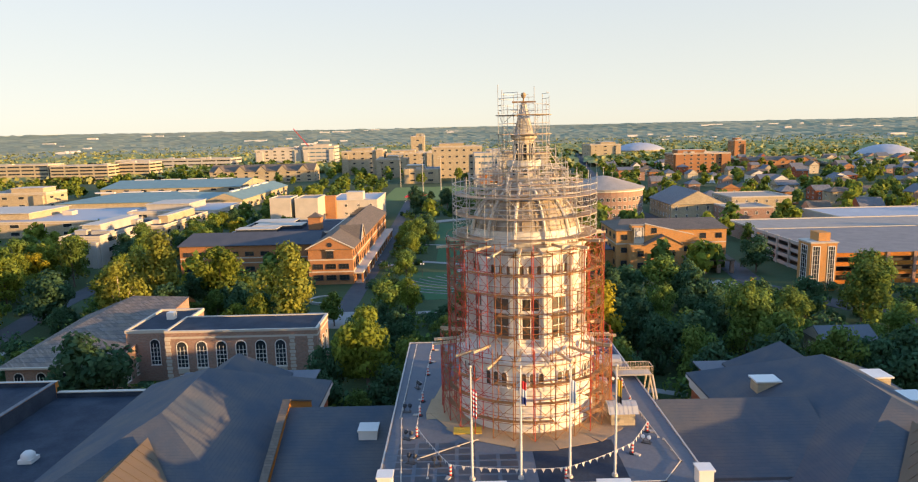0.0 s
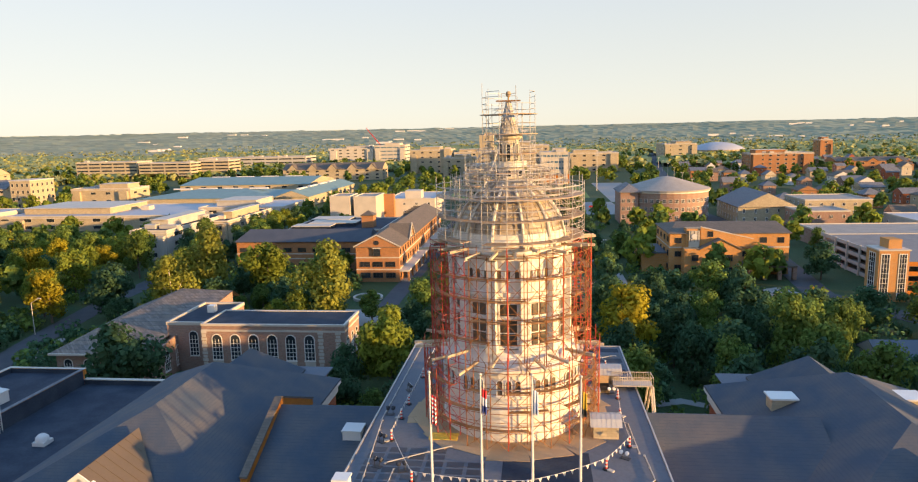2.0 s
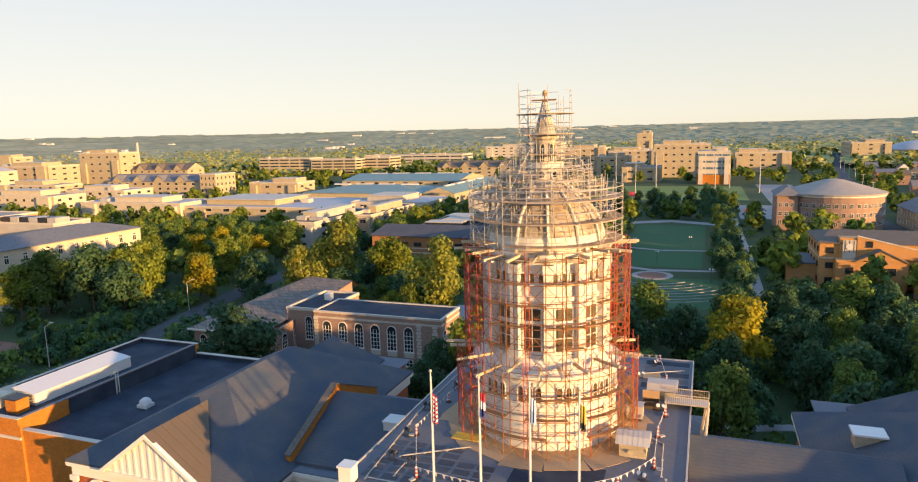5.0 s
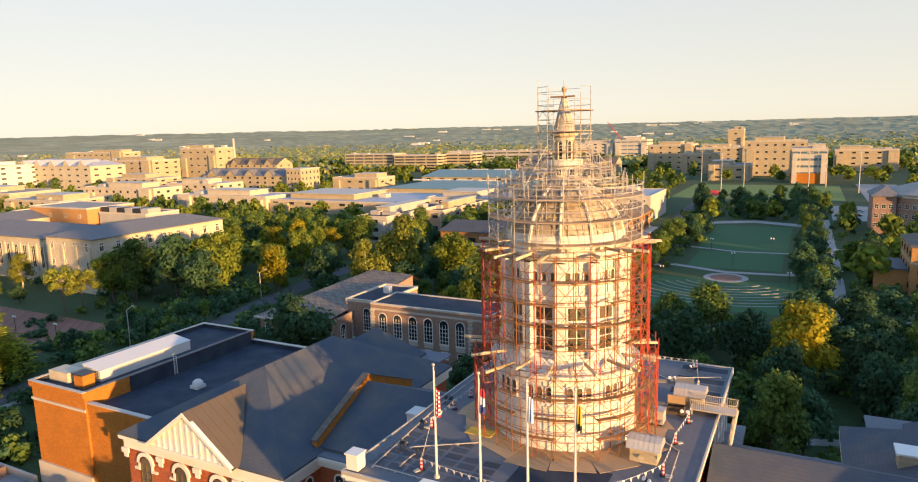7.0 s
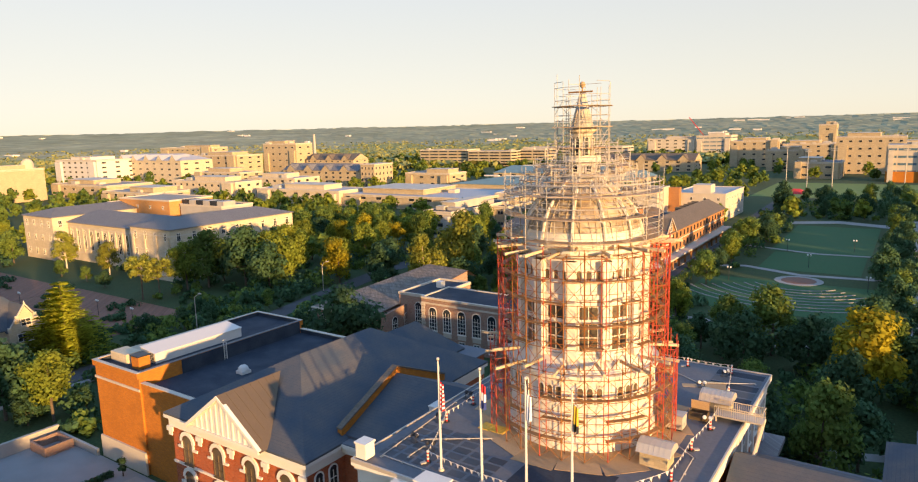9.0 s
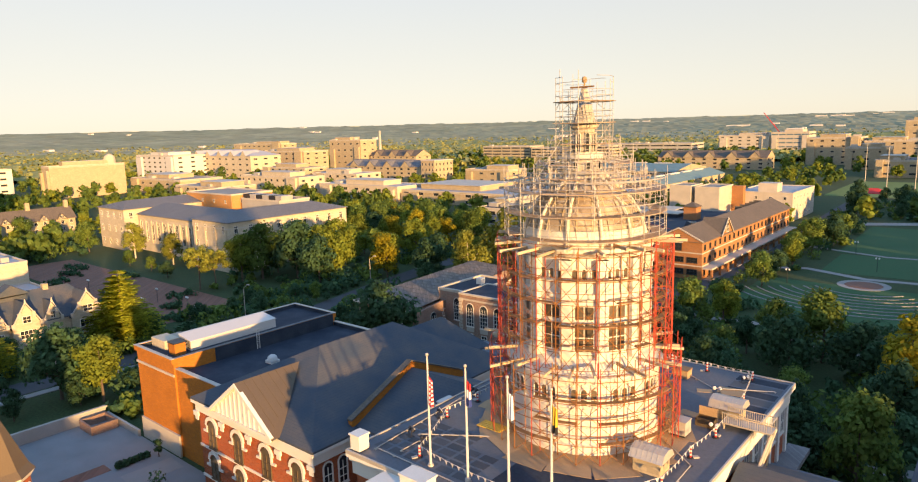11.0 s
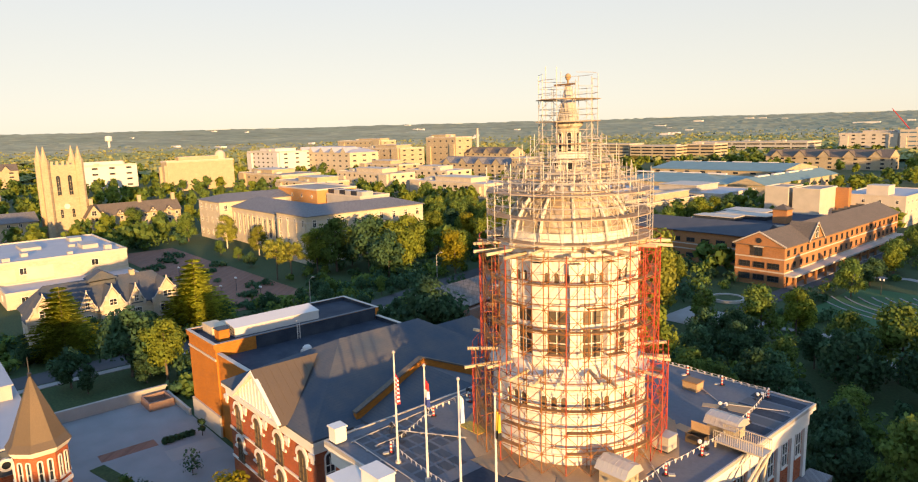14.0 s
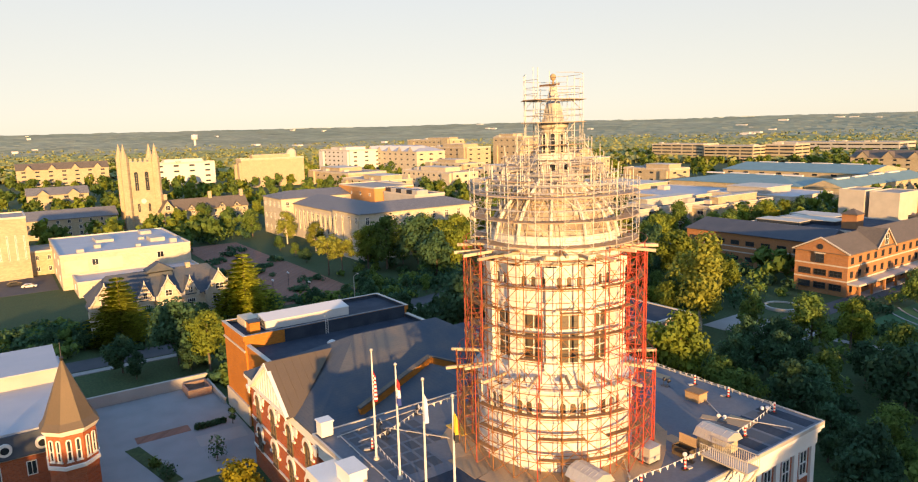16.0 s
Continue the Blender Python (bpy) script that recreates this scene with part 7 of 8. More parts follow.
# ---- things on the roofs ----
def at(ob, x, y, z=0.0, rz=0.0):
    ob.matrix_basis = pose(x, y, z, 0, 0, rz)
    return ob


def flag(parent, name, rows, w, h, top, label):
    """A limp flag in hanging folds; rows are (share of the height, material), from the top down."""
    ob = None
    z = 0.0
    cols = 7
    for k, (share, mat) in enumerate(rows):
        s = Shape()
        for i in range(cols):
            for (a, b) in ((i, i + 1),):
                q = []
                for c, zz in ((a, z + share), (b, z + share), (b, z), (a, z)):
                    fold = 0.16 * math.sin(c * 1.9) * (0.4 + zz)
                    droop = 0.22 * (c / cols) * (1 - 0.3 * zz)
                    q.append((0.06 + w * 0.55 * c / cols, fold, top - h * zz - droop * h * 0.6))
                s.face(*q)
        o = part(name if ob is None else "stripe", s, mat, parent if ob is None else ob, label if ob is None else "")
        ob = ob or o
        z += share
    return ob


FLAGRED = material("flag_red", (0.55, 0.03, 0.035), 0.8, vary=0.05, bump=0)
FLAGBLUE = material("flag_blue", (0.03, 0.05, 0.22), 0.8, vary=0.05, bump=0)
FLAGWHITE = material("flag_white", (0.75, 0.75, 0.78), 0.8, vary=0.05, bump=0)
FLAGPALE = material("flag_pale_blue", (0.50, 0.58, 0.72), 0.8, vary=0.05, bump=0)
FLAGGOLD = material("flag_gold", (0.60, 0.40, 0.04), 0.8, vary=0.05, bump=0)
STRIPES = [(1 / 13, FLAGRED if k % 2 == 0 else FLAGWHITE) for k in range(13)]
POLES = [(0.5, 53.3, 30.4, STRIPES, "limp flag with red and white stripes"), (4.7, 53.3, 30.3, [(0.34, FLAGRED), (0.33, FLAGWHITE), (0.33, FLAGBLUE)], "limp flag with red, white and blue bands"),
         (8.9, 53.3, 30.3, [(0.5, FLAGWHITE), (0.5, FLAGPALE)], "limp pale white and blue flag"), (12.8, 53.4, 30.2, [(0.7, FLAGGOLD), (0.3, STEEL_D)], "limp gold and black flag")]
for i, (x, y, top, rows, label) in enumerate(POLES):
    f = thing("flagpole", "white flagpole with %s" % label, "flagpole", "flagpoles on the hall roof", at=(x, y, DECK))
    h = top - DECK
    part("pole", Shape().tube((0, 0, 0), (0, 0, h), 0.11, 0.06, 10), WHITE, f)
    part("ball", Shape().lathe(0, 0, [(0.03, h), (0.13, h + 0.08), (0.15, h + 0.16), (0.1, h + 0.27), (0.01, h + 0.3)], 10), GALV, f, smooth=True)
    part("base", Shape().tube((0, 0, 0), (0, 0, 0.22), 0.28, 0.24, 12), GALV, f)
    flag(f, "flag", rows, 0.8, 2.1 if i else 2.5, h - (1.7 if i == 0 else 1.0), label)
    part("halyard", Shape().tube((0.14, 0, 1.0), (0.1, 0, h - 0.3), 0.012, 0.012, 4), FLAGWHITE, f)

# striped posts carrying a line of pennants
POSTS = [(-4.2, 88.0), (-4.4, 82.9), (-4.5, 78.5), (-4.7, 70.3), (-4.8, 66.6), (-4.8, 61.6), (-1.4, 53.9), (8.5, 53.0), (15.3, 57.3), (17.9, 61.7), (17.8, 68.1), (18.2, 73.2), (17.8, 82.6), (16.6, 89.6), (11.5, 89.6), (7.2, 89.8), (0.9, 90.0)]
proto = None
RUBBER = material("black_rubber", (0.03, 0.03, 0.03), 0.8)
for i, (x, y) in enumerate(POSTS):
    if proto is None:
        proto = thing("warning_post", "red and white striped warning post on a rubber foot", "warning post", "warning posts on the roof", at=(x, y, DECK))
        part("foot", Shape().prism([(0.32 * math.cos(radians(45 * k)), 0.32 * math.sin(radians(45 * k))) for k in range(8)], 0.001, 0.09), RUBBER, proto)
        for k in range(6):
            part("band", Shape().tube((0, 0, 0.09 + 0.17 * k), (0, 0, 0.26 + 0.17 * k), 0.11, 0.10, 10), REDP if k % 2 == 0 else WHITE, proto)
        part("sandbag", Shape().prism([(0.2, -0.2), (0.75, -0.15), (0.75, 0.2), (0.2, 0.2)], 0.001, [0.14, 0.10, 0.10, 0.14]), CONC, proto, "pale sandbag")
    else:
        at(copy_thing(proto, pose(x, y, DECK, 0, 0, 40 * i)), x, y, DECK, 40 * i)
line = thing("pennant_line", "sagging line of small white pennants between striped posts", "pennant line", at=(0, 0, DECK))
for (x0, y0), (x1, y1) in zip(POSTS, POSTS[1:] + POSTS[:1]):
    n = max(3, int(math.hypot(x1 - x0, y1 - y0) / 0.75))
    cord, pts = Shape(), []
    for k in range(n + 1):
        t = k / n
        pts.append(Vector((x0 + (x1 - x0) * t, y0 + (y1 - y0) * t, 1.08 - 1.1 * t * (1 - t) * min(1, n / 14))))
    for a, b in zip(pts, pts[1:]):
        m = (a + b) / 2
        d = (b - a).normalized() * 0.17
        part("pennant", Shape().face(m - d, m + d, m + Vector((0.03, 0.03, -0.42))), WHITE, line)
    part("cord", cord.path(pts, 0.02), WHITE, line)


def shed(x, y, w, d, h, rz, label):
    """A small roof house with sloping metal sheets."""
    o = thing("roof_house", label, "roof house", at=(x, y, DECK))
    part("body", Shape().box(-w / 2 + 0.3, -d / 2 + 0.3, 0, w / 2 - 0.3, d / 2 - 0.3, h), STONE, o)
    s = Shape()
    arc = [(-d / 2, h - 0.1), (-d / 2 + 0.15, h + 0.05), (-d * 0.31, h + 0.55), (0, h + 0.78), (d * 0.31, h + 0.55), (d / 2 - 0.15, h + 0.05), (d / 2, h - 0.1)]
    for (u, a), (v, b) in zip(arc, arc[1:]):
        s.face((-w / 2, u, a), (w / 2, u, a), (w / 2, v, b), (-w / 2, v, b))
    for x0 in (-w / 2, w / 2):
        s.face(*[(x0, u, a) for u, a in arc])
    s.face((-w / 2, -d / 2, h - 0.1), (-w / 2, d / 2, h - 0.1), (w / 2, d / 2, h - 0.1), (w / 2, -d / 2, h - 0.1))
    part("metal_roof", s, GALV, o, "cranked galvanised metal roof")
    for k in range(int(w / 0.45)):
        xx = -w / 2 + 0.45 * (k + 0.5)
        rib = Shape()
        for (u, a), (v, b) in zip(arc, arc[1:]):
            rib.tube((xx, u, a), (xx, v, b), 0.03, 0.03, 4, False)
        part("rib", rib, GALV, o)
    o.matrix_basis = pose(x, y, DECK, 0, 0, rz)
    return o


shed(17.6, 78.6, 3.2, 2.8, 1.25, 0, "roof hatch house with ribbed metal roof")
shed(15.9, 64.2, 3.0, 2.6, 1.4, 0, "small roof house with ribbed metal roof")
g = thing("generator", "grey metal generator box on the roof", "generator", at=(15.3, 71.9, DECK))
part("body", Shape().box(-0.8, -0.7, 0.25, 0.8, 0.7, 1.5), CONC, g)
part("lid", Shape().box(-0.85, -0.75, 1.5, 0.85, 0.75, 1.6), GALV, g)
part("skid", Shape().box(-0.7, -0.6, 0.0, 0.7, 0.6, 0.25), STEEL_D, g)
c = thing("tool_chest", "open orange-brown job-site chest with lid up", "tool chest", at=(16.6, 75.2, DECK))
for a in ((-0.9, -0.5, 0.9, -0.44), (-0.9, 0.44, 0.9, 0.5), (-0.9, -0.44, -0.84, 0.44), (0.84, -0.44, 0.9, 0.44)):
    part("side", Shape().box(a[0], a[1], 0.0, a[2], a[3], 0.85), COPPER, c)
part("bottom", Shape().box(-0.84, -0.44, 0.01, 0.84, 0.44, 0.07), STEEL_D, c)
part("lid", Shape().prism([(-0.9, 0.5), (0.9, 0.5), (0.9, 0.58), (-0.9, 0.58)], 0.85, 1.7), PLYWOOD, c, "raised orange lid")
y = thing("timber_crate", "pale yellow timber crate on the roof", "crate", at=(9.8, 86.4, DECK))
part("body", Shape().box(-0.85, -0.7, 0, 0.85, 0.7, 0.9), PLYWOOD, y)
part("rim", Shape().box(-0.92, -0.77, 0.9, 0.92, 0.77, 1.0), PLANK, y)
for k, (x0, y0, w, d, a) in enumerate(((15.7, 85.0, 2.6, 2.2, 10), (14.2, 77.0, 1.8, 1.2, -8), (13.4, 83.6, 1.6, 1.0, 25), (-3.2, 66.4, 1.8, 1.4, 5), (3.0, 89.0, 2.4, 1.2, 4))):
    o = thing("plywood_sheet", "loose plywood sheet lying on the roof", "plywood sheet", "loose plywood sheets", at=(x0, y0, DECK))
    part("panel", Shape().box(-w / 2, -d / 2, 0.005, w / 2, d / 2, 0.03), PLYWOOD, o)
    at(o, x0, y0, DECK, a)
o = thing("plank_stack", "stack of yellow planks at the tower foot", "planks", at=(0.2, 62.6, DECK))
for k in range(5):
    part("plank", Shape().box(-1.4, -0.7 + 0.3 * k, 0.055, 1.4, -0.45 + 0.3 * k, 0.14), YELLOWP, o)
# stair gantry with railing over the east edge
ga = thing("stair_gantry", "cream steel landing and stair with bar railing", "stair", at=(20.0, 76.4, DECK))
part("landing", Shape().box(-2.0, -0.9, 0.5, 2.4, 0.9, 0.58), GALV, ga)
for sy in (-0.9, 0.9):
    for zz in (0.62, 1.6):
        part("rail", Shape().tube((-2.0, sy, zz), (2.4, sy, zz), 0.045, 0.045, 6), CREAM, ga)
    for k in range(23):
        part("baluster", Shape().tube((-2.0 + 0.2 * k, sy, 0.58), (-2.0 + 0.2 * k, sy, 1.6), 0.025, 0.025, 4), CREAM, ga)
part("end_rail", Shape().tube((2.4, -0.9, 1.6), (2.4, 0.9, 1.6), 0.045, 0.045, 6), CREAM, ga)
for sy in (-0.8, 0.8):
    part("leg", Shape().box(-1.9, sy - 0.06, 0.0, -1.78, sy + 0.06, 0.5), CREAM, ga)
    part("prop", Shape().tube((2.2, sy, 0.5), (1.2, sy + 0.3, -7.4), 0.1, 0.1, 6), CREAM, ga)
    part("stringer", Shape().tube((2.4, sy, 0.5), (2.0, sy - 5.5, -3.4), 0.12, 0.12, 6), CREAM, ga)
# twin floodlights
LAMPGLASS = material("lamp_glass", (0.75, 0.72, 0.66), 0.2, vary=0.02, bump=0)
proto = None
for x, y0, a in ((5.4, 87.0, 120), (14.7, 83.7, 200), (-5.5, 74.3, -60), (-5.7, 61.2, -30), (-2.6, 55.8, 20), (17.2, 59.4, 150), (16.0, 88.6, 240), (-5.0, 56.4, -20), (17.6, 74.6, 190), (-6.2, 67.6, 0)):
    if proto is None:
        proto = thing("work_light", "twin black work lights with pale lenses on the roof", "work light", "work lights on the roof", at=(x, y0, DECK))
        part("foot", Shape().box(-0.45, -0.25, 0.001, 0.45, 0.25, 0.06), STEEL_D, proto)
        for sx in (-0.28, 0.28):
            hd = part("head", Shape().lathe(0, 0, [(0.02, 0), (0.18, 0.08), (0.24, 0.36), (0.22, 0.38)], 12), STEEL_D, proto, m=pose(sx, 0, 0.5, -55, 0, 0))
            part("lens", Shape().lathe(0, 0, [(0.21, 0.36), (0.16, 0.41), (0.01, 0.44)], 12), LAMPGLASS, hd, "pale round lens")
            part("yoke", Shape().tube((sx, 0, 0.06), (sx, 0, 0.55), 0.03, 0.03, 5), STEEL_D, proto)
    else:
        copy_thing(proto, pose(x, y0, DECK, 0, 0, a))
# conduits and roof seams
for i, pts in enumerate(([(-6.7, 66.0), (-5.6, 52.4)], [(-5.6, 52.6), (6.2, 52.2)], [(-3.4, 56.0), (-3.4, 53.6)], [(1.2, 60.6), (-4.4, 57.0)], [(6.3, 52.2), (16.8, 52.2), (19.2, 55.6), (19.0, 60.0)],
                         [(9.0, 88.0), (14.0, 84.6), (19.6, 87.4)], [(-6.8, 66), (-6.6, 90.4)], [(14.0, 70.4), (18.4, 66.6), (18.6, 60.4)])):
    s = Shape()
    for a, b in zip(pts, pts[1:]):
        s.tube((*a, DECK + 0.12), (*b, DECK + 0.12), 0.05, 0.05, 5)
        k = max(1, int((Vector(b) - Vector(a)).length / 2.2))
        for q in range(k + 1):
            p = Vector(a).lerp(Vector(b), q / k)
            s.box(p.x - 0.1, p.y - 0.1, DECK + 0.001, p.x + 0.1, p.y + 0.1, DECK + 0.09)
    ob = part("conduit", s, GALV, None, "grey conduit on small blocks across the roof")
    tagged(ob, category="conduit")
patch = part("roof_patch", Shape().box(6.2, 51.2, DECK + 0.001, 14.0, 60.2, DECK + 0.012), BLACKROOF, hall, "black membrane patch")
patch.matrix_parent_inverse = hall.matrix_basis.inverted()
for i in range(6):
    for j in range(6):
        x, y0 = -6.4 + 1.9 * i, 53.0 + 1.25 * j
        if x + 1.6 > 6.0 or (i > 3 and j > 3):
            continue
        hp("walk_pad", Shape().box(x, y0, DECK + 0.001, x + 1.55, y0 + 0.95, DECK + 0.015), PADMAT)
for k in range(5):
    hp("membrane_strip", Shape().box(15.0, 80.9 + 2.0 * k, DECK + 0.001, 20.2, 82.5 + 2.0 * k, DECK + 0.012), PADMAT if k % 2 else BLACKROOF)
for x0, x1, yy, h in ((-7.4, -6.2, 51.0, 1.5), (19.2, 20.4, 51.0, 1.5)):
    hp("pedestal", Shape().box(x0, yy, DECK + 0.12, x1, yy + 1.2, DECK + h).box(x0 - 0.1, yy - 0.1, DECK + h, x1 + 0.1, yy + 1.3, DECK + h + 0.15), TRIM, "white stone pedestal")
for x in (0.6, 10.8):
    hp("attic_block", Shape().box(x, 49.4, DECK - 0.9, x + 2.6, 51.0, DECK + 0.9).prism([(x - 0.1, 49.3), (x + 2.7, 49.3), (x + 2.7, 51.1), (x - 0.1, 51.1)], DECK + 0.9, DECK + 1.05), TRIM, "white stone block above the front cornice")
hp("front_bay", Shape().box(-2.0, 48.2, 0, 15.0, 51.3, DECK - 1.0), BRICK)
hp("front_bay_cornice", Shape().box(-2.5, 47.8, DECK - 0.98, 15.5, 50.6, DECK - 0.3), TRIM)
# hatch on the link roof and vents
sk = thing("roof_hatch", "white metal roof hatch on the slate slope", "roof hatch", at=(-10.6, 68.6, 17.3))
part("curb", Shape().box(-1.0, -1.0, -0.6, 1.0, 1.0, 0.95), WHITE, sk)
part("lid", Shape().box(-1.1, -1.1, 0.95, 1.1, 1.1, 1.1), WHITE, sk)
v = thing("roof_vent", "white hooded vent on the black roof", "vent", at=(-50.4, 71.6, 13.7))
part("base", Shape().box(-0.8, -0.8, 0, 0.8, 0.8, 0.45), WHITE, v)
part("hood", Shape().lathe(0, 0, [(0.8, 0.4), (0.75, 0.9), (0.45, 1.2), (0.02, 1.3)], 14), WHITE, v, smooth=True)
for x, y0, z, w, d, h in ((38.0, 80.2, 17.0, 2.7, 2.0, 1.2), (53.0, 82.6, 15.2, 3.4, 2.6, 2.4), (53.0, 75.4, 15.2, 3.4, 2.6, 2.4)):
    o = thing("dormer_box", "cream louvred box with white flat cap on the slate roof", "vent box", "vent boxes on the roof", at=(x, y0, z))
    part("body", Shape().box(-w / 2, -d / 2, -0.8, w / 2, d / 2, h), STONE, o)
    part("cap", Shape().box(-w / 2 - 0.25, -d / 2 - 0.25, h, w / 2 + 0.25, d / 2 + 0.25, h + 0.2), TRIM, o)
mo = thing("roof_monitor", "long white metal roof monitor with sloping top", "roof monitor", at=(-63.9, 72.4, 15.3))
part("body", Shape().prism([(-1.9, -8), (1.9, -8), (1.9, 8), (-1.9, 8)], 0, [2.1, 1.5, 1.5, 2.1]), WHITE, mo)
part("top", Shape().prism([(-2.0, -8.1), (2.0, -8.1), (2.0, 8.1), (-2.0, 8.1)], [2.11, 1.51, 1.51, 2.11], [2.2, 1.6, 1.6, 2.2]), WHITE, mo)
for k in range(6):
    part("louvre", Shape().box(-1.5, -8.06, 0.3 + 0.22 * k, 1.5, -8.0, 0.42 + 0.22 * k), STEEL_D, mo)
yb_ = thing("plant_box", "cream metal plant box on the roof", "roof plant", at=(-68.0, 63.2, 15.3))
part("body", Shape().box(-2.2, -1.3, 0, 2.2, 1.3, 1.5), CREAM, yb_)
part("duct", Shape().box(-2.0, 1.3, 0.2, 1.4, 3.6, 1.2), CREAM, yb_)
ch_ = thing("brick_chimney", "short brick chimney with dark metal cap", "chimney", at=(-62.6, 62.4, 15.3))
part("shaft", Shape().box(-1.0, -0.9, 0, 1.0, 0.9, 1.9), BRICK_O, ch_)
part("cap", Shape().box(-1.15, -1.05, 1.9, 1.15, 1.05, 2.05), STEEL_D, ch_)
la = thing("roof_ladder", "white metal ladder over the parapet", "ladder", at=(-58.4, 74.2, 13.7))
for s_ in (-0.25, 0.25):
    part("rail", Shape().tube((0.25, s_, 0), (0.25, s_, 3.4), 0.05, 0.05, 6), WHITE, la)
    part("bow", Shape().tube((0.25, s_, 3.4), (-0.7, s_, 2.6), 0.05, 0.05, 6), WHITE, la)
for k in range(9):
    part("rung", Shape().tube((0.25, -0.25, 0.3 + 0.32 * k), (0.25, 0.25, 0.3 + 0.32 * k), 0.03, 0.03, 5), WHITE, la)

# ---- street furniture ----
for x, y0, dx, h in ((-117.0, 108.0, 2.4, 10.6), (-121.5, 157.0, 2.4, 9.8), (-117.0, 62.0, 2.4, 10.2), (-117.0, 20.0, 2.4, 10.2)):
    o = thing("street_lamp", "tall grey steel street lamp with a curved arm", "street lamp", "street lamps", at=(x, y0, 0))
    part("post", Shape().tube((0, 0, -0.1), (0, 0, h - 1.2), 0.13, 0.08, 8), GALV, o)
    s = Shape()
    prev = Vector((0, 0, h - 1.2))
    for k in range(1, 6):
        a = math.pi / 2 * k / 5
        p = Vector((dx * math.sin(a) * 0.9, 0, h - 1.2 + 1.2 * (1 - math.cos(a)) * 0 + 1.2 * math.sin(a)))
        s.tube(prev, p, 0.06, 0.06, 6)
        prev = p
    part("arm", s, GALV, o)
    part("head", Shape().box(dx * 0.8, -0.18, h - 0.08, dx * 0.9 + 0.75, 0.18, h + 0.12), GALV, o)
for x, y0 in ((-150, 96), (-158, 104), (-172, 98), (-140, 104), (-190, 97), (-128, 100), (-100, 92), (-98, 108), (5, 262), (-6, 292), (16, 300), (38, 240), (38, 280), (-14, 230), (24, 232)):
    o = thing("globe_lamp", "short post lamp with two white globes", "post lamp", "post lamps on the paths", at=(x, y0, 0))
    part("post", Shape().tube((0, 0, -0.1), (0, 0, 4.2), 0.09, 0.06, 7), STEEL_D, o)
    for sx in (-0.45, 0.45):
        part("globe", Shape().lathe(sx, 0, [(0.03, 4.1), (0.22, 4.2), (0.28, 4.42), (0.2, 4.65), (0.02, 4.72)], 10), LAMPGLASS, o, smooth=True)
    part("crossbar", Shape().box(-0.5, -0.04, 4.02, 0.5, 0.04, 4.1), STEEL_D, o)
for x, y0 in ((89.8, 201.5), (97.9, 192.0)):
    o = thing("warning_sign", "yellow diamond road warning sign on a post", "road sign", "road warning signs", at=(x, y0, 0))
    part("post", Shape().tube((0, 0, -0.1), (0, 0, 2.2), 0.05, 0.05, 6), GALV, o)
    part("plate", Shape().tube((0, -0.06, 2.6), (0, -0.02, 2.6), 0.7, 0.7, 4), YELLOWP, o)


def car(x, y, rz, paint, colour):
    o = thing("car", "parked %s car" % colour + " on the paved lot", "car", "parked cars", at=(x, y, 0))
    b = Shape()
    prof_ = [(-2.2, 0.35), (2.2, 0.35), (2.25, 0.75), (1.3, 0.95), (0.6, 1.42), (-1.2, 1.45), (-1.9, 1.0), (-2.25, 0.9)]
    for sy in (-0.85, 0.85):
        b.face(*[(p, sy, q) for p, q in (prof_ if sy < 0 else prof_[::-1])])
    for (p0, q0), (p1, q1) in zip(prof_, prof_[1:] + prof_[:1]):
        b.face((p0, -0.85, q0), (p0, 0.85, q0), (p1, 0.85, q1), (p1, -0.85, q1))
    part("body", b, paint, o)
    part("windscreen", Shape().face((1.25, -0.75, 0.99), (1.25, 0.75, 0.99), (0.65, 0.7, 1.40), (0.65, -0.7, 1.40)), GLASS, o)
    for sy in (-0.86, 0.86):
        part("side_glass", Shape().face((0.9, sy, 1.0), (0.5, sy, 1.36), (-1.1, sy, 1.38), (-1.5, sy, 1.0)), GLASS, o)
        for wx in (-1.35, 1.35):
            part("wheel", Shape().tube((wx, sy - 0.02, 0.38), (wx, sy + 0.06, 0.38), 0.33, 0.33, 12), RUBBER, o)
    o.matrix_basis = pose(x, y, 0.07, 0, 0, rz)


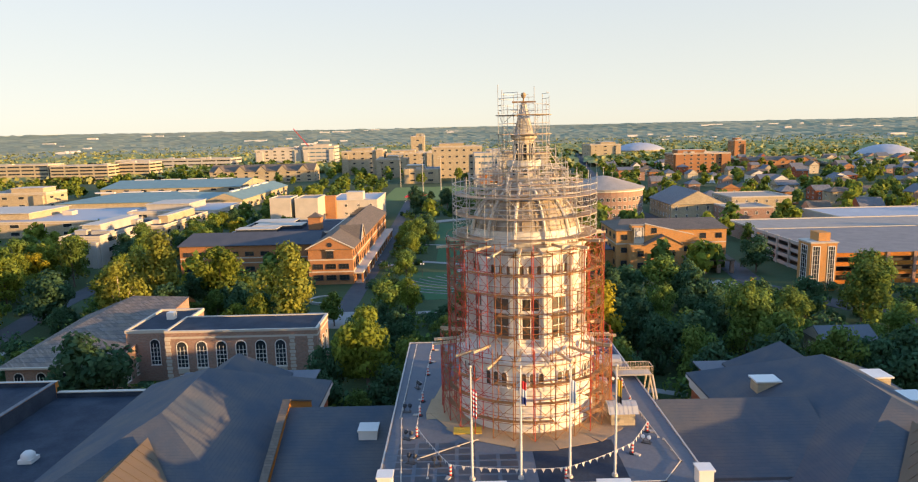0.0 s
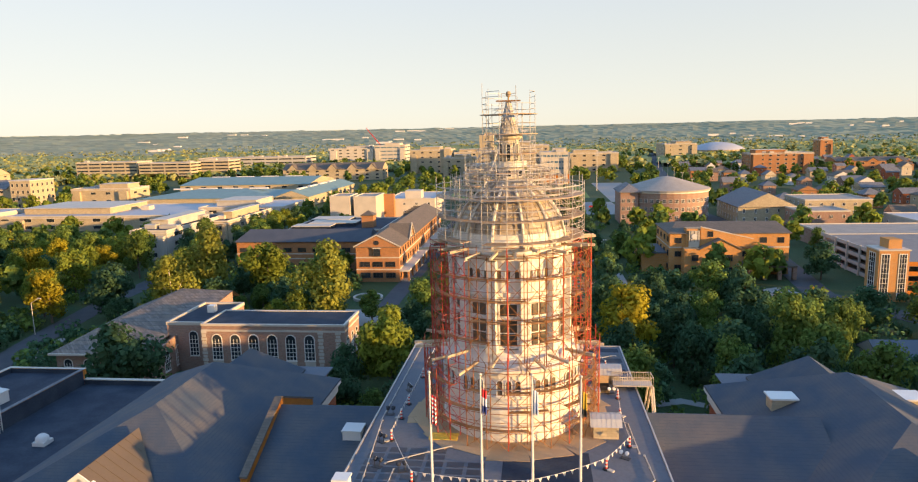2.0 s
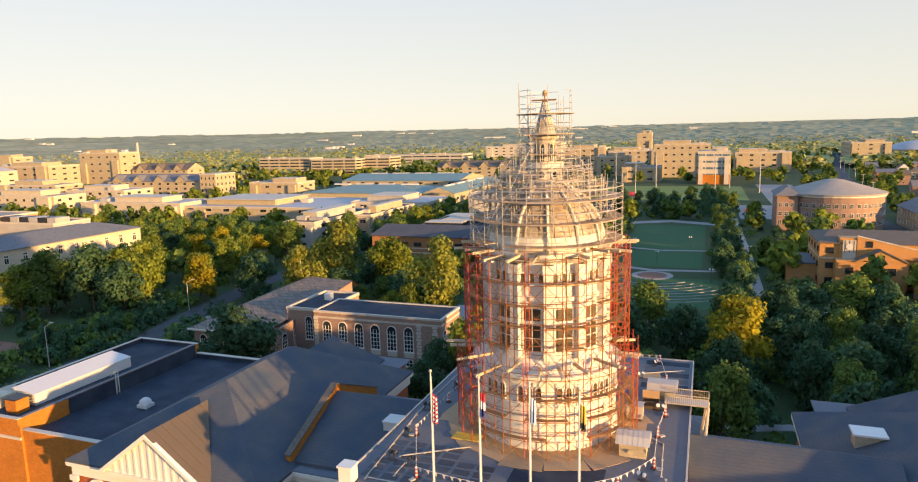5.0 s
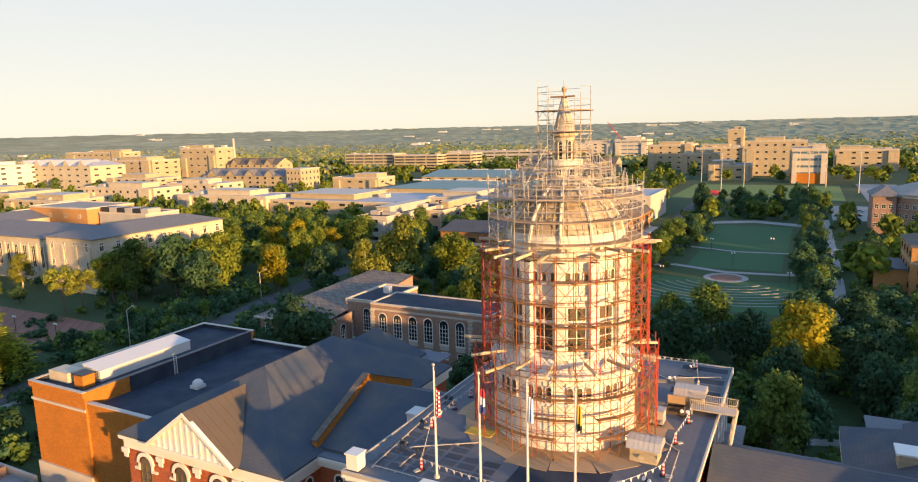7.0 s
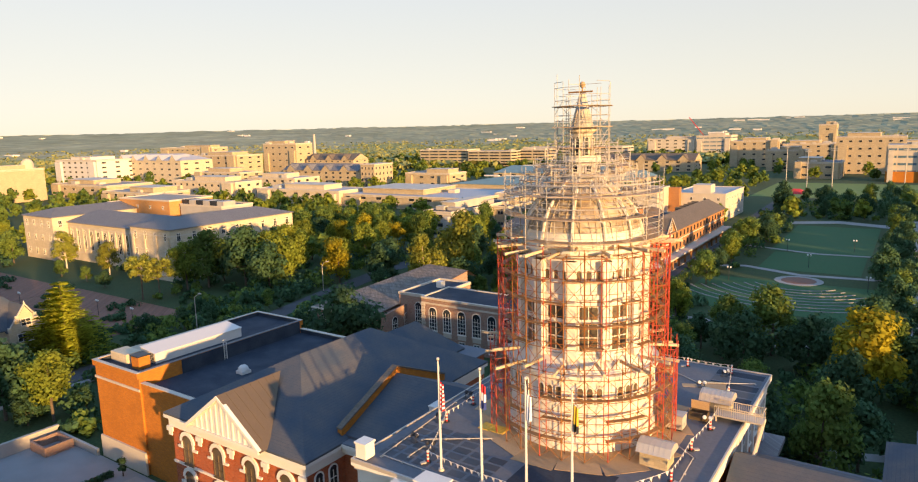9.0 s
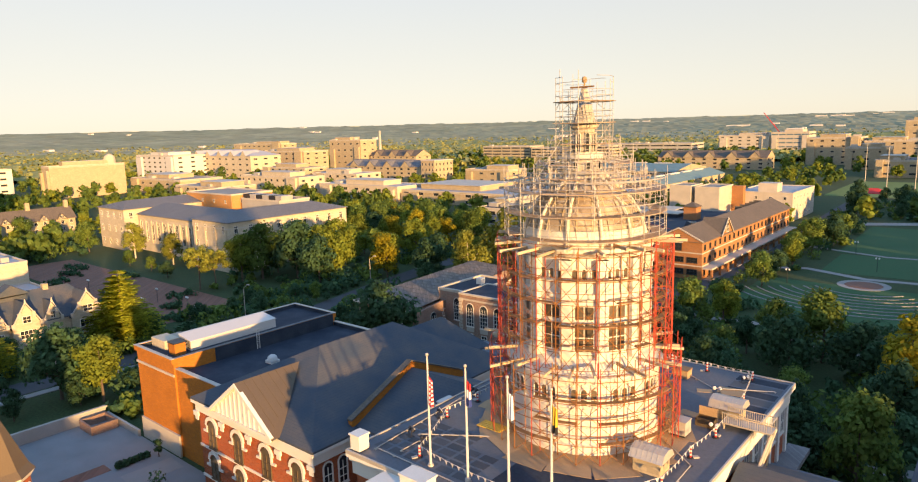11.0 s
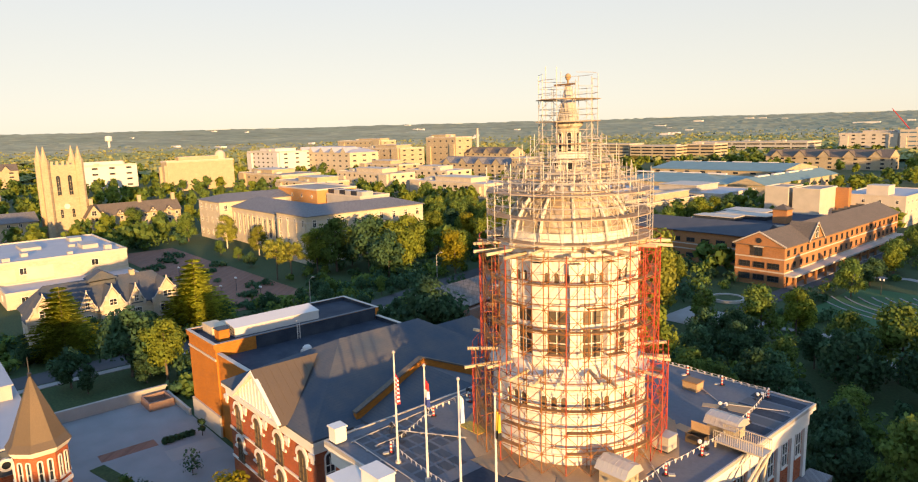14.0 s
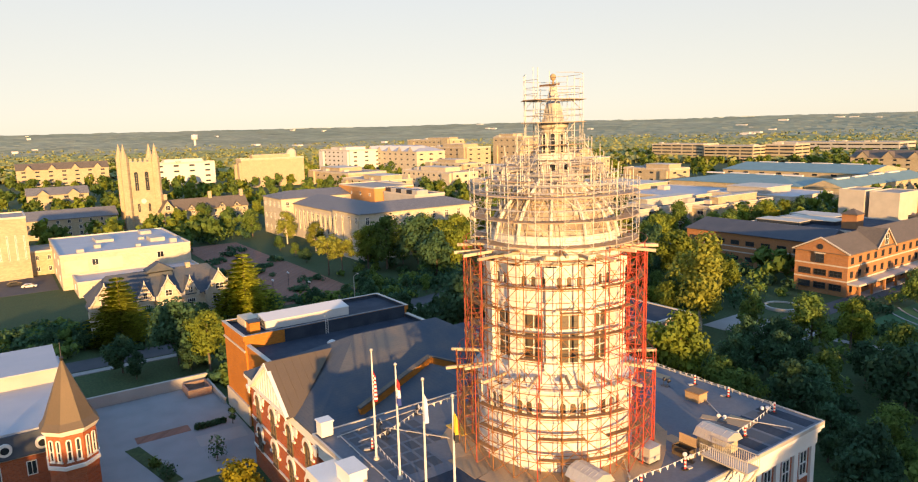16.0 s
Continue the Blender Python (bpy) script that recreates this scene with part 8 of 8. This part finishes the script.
BLACKCAR = material("black_car_paint", (0.02, 0.02, 0.022), 0.3, spec=0.6)
SILVERCAR = material("silver_car_paint", (0.45, 0.45, 0.46), 0.3, metal=0.5, spec=0.6)
sheet("car_park", -236, 8, -205, 42, 0.06, ASPHALT, "asphalt car park beside the pale hall")
for x, y0, a, m_, nm in ((-222, 30, 90, BLACKCAR, "black"), (-215, 34, 80, WHITE, "white"), (-225, 18, 90, REDP, "red"), (-216, 14, 90, SILVERCAR, "silver"), (46, 410, 0, SILVERCAR, "silver"), (46, 416, 0, WHITE, "white"), (46, 425, 0, BLACKCAR, "black"),
                        (50, 404, 0, WHITE, "white"), (52, 420, 0, BLACKCAR, "black"), (-30.5, 252, 90, BLACKCAR, "black"), (54, 440, 0, SILVERCAR, "silver"), (46, 436, 0, REDP, "red"), (-39, 300, 90, BLACKCAR, "black"), (-41, 318, 90, SILVERCAR, "silver"), (100, 470, 80, WHITE, "white")):
    car(x, y0, a, m_, nm)
# court walls
wall = part("court_wall", Shape().box(-84.8, 10, 0, -84.2, 59, 2.2), CONC, None, "concrete retaining wall of the court", kind="structure")
part("court_ramp_wall", Shape().box(-84, 58.6, 0, -71.4, 59.0, 1.2), CONC, None, "low concrete wall by the hall", kind="structure")
box_ = thing("sunken_entry", "brick-walled stair entry in the court", "stair entry", at=(-80.5, 56, 0))
for a in ((-2.5, -2.2, 2.5, -1.9), (-2.5, 1.9, 2.5, 2.2), (-2.5, -1.9, -2.2, 1.9), (2.2, -1.9, 2.5, 1.9)):
    part("wall", Shape().box(a[0], a[1], 0, a[2], a[3], 1.6), BRICK_G, box_)
tent = thing("red_tent", "red canopy beside the sports field", "canopy", at=(-32, 492, 0))
part("canopy", Shape().hip(-9, -5, 9, 5, 3.6, 6.5, "x", 5, 5), REDP, tent)
for sx in (-8.5, 8.5):
    for sy in (-4.5, 4.5):
        part("leg", Shape().tube((sx, sy, 0), (sx, sy, 3.4), 0.1, 0.1, 6), WHITE, tent)
planter = thing("round_planter", "round concrete planter ring before the brick building", "planter", at=(-42, 197, 0))
part("ring", Shape().lathe(0, 0, [(4.6, -0.1), (4.6, 0.8), (4.0, 0.8), (4.0, 0.2)], 28), CONC, planter)
part("soil", Shape().lathe(0, 0, [(4.0, 0.45), (0.02, 0.5)], 28), GRASS, planter)
for k in range(7):
    y0 = 420 + 75 * k
    o = thing("road_lamp", "tall grey lamp post along the long street", "street lamp", "street lamps", at=(113 + 0.115 * (y0 - 420), y0, 0))
    part("post", Shape().tube((0, 0, -0.1), (0, 0, 13), 0.2, 0.12, 8), GALV, o)
    part("head", Shape().box(-1.4, -0.2, 12.8, 1.4, 0.2, 13.1), GALV, o)
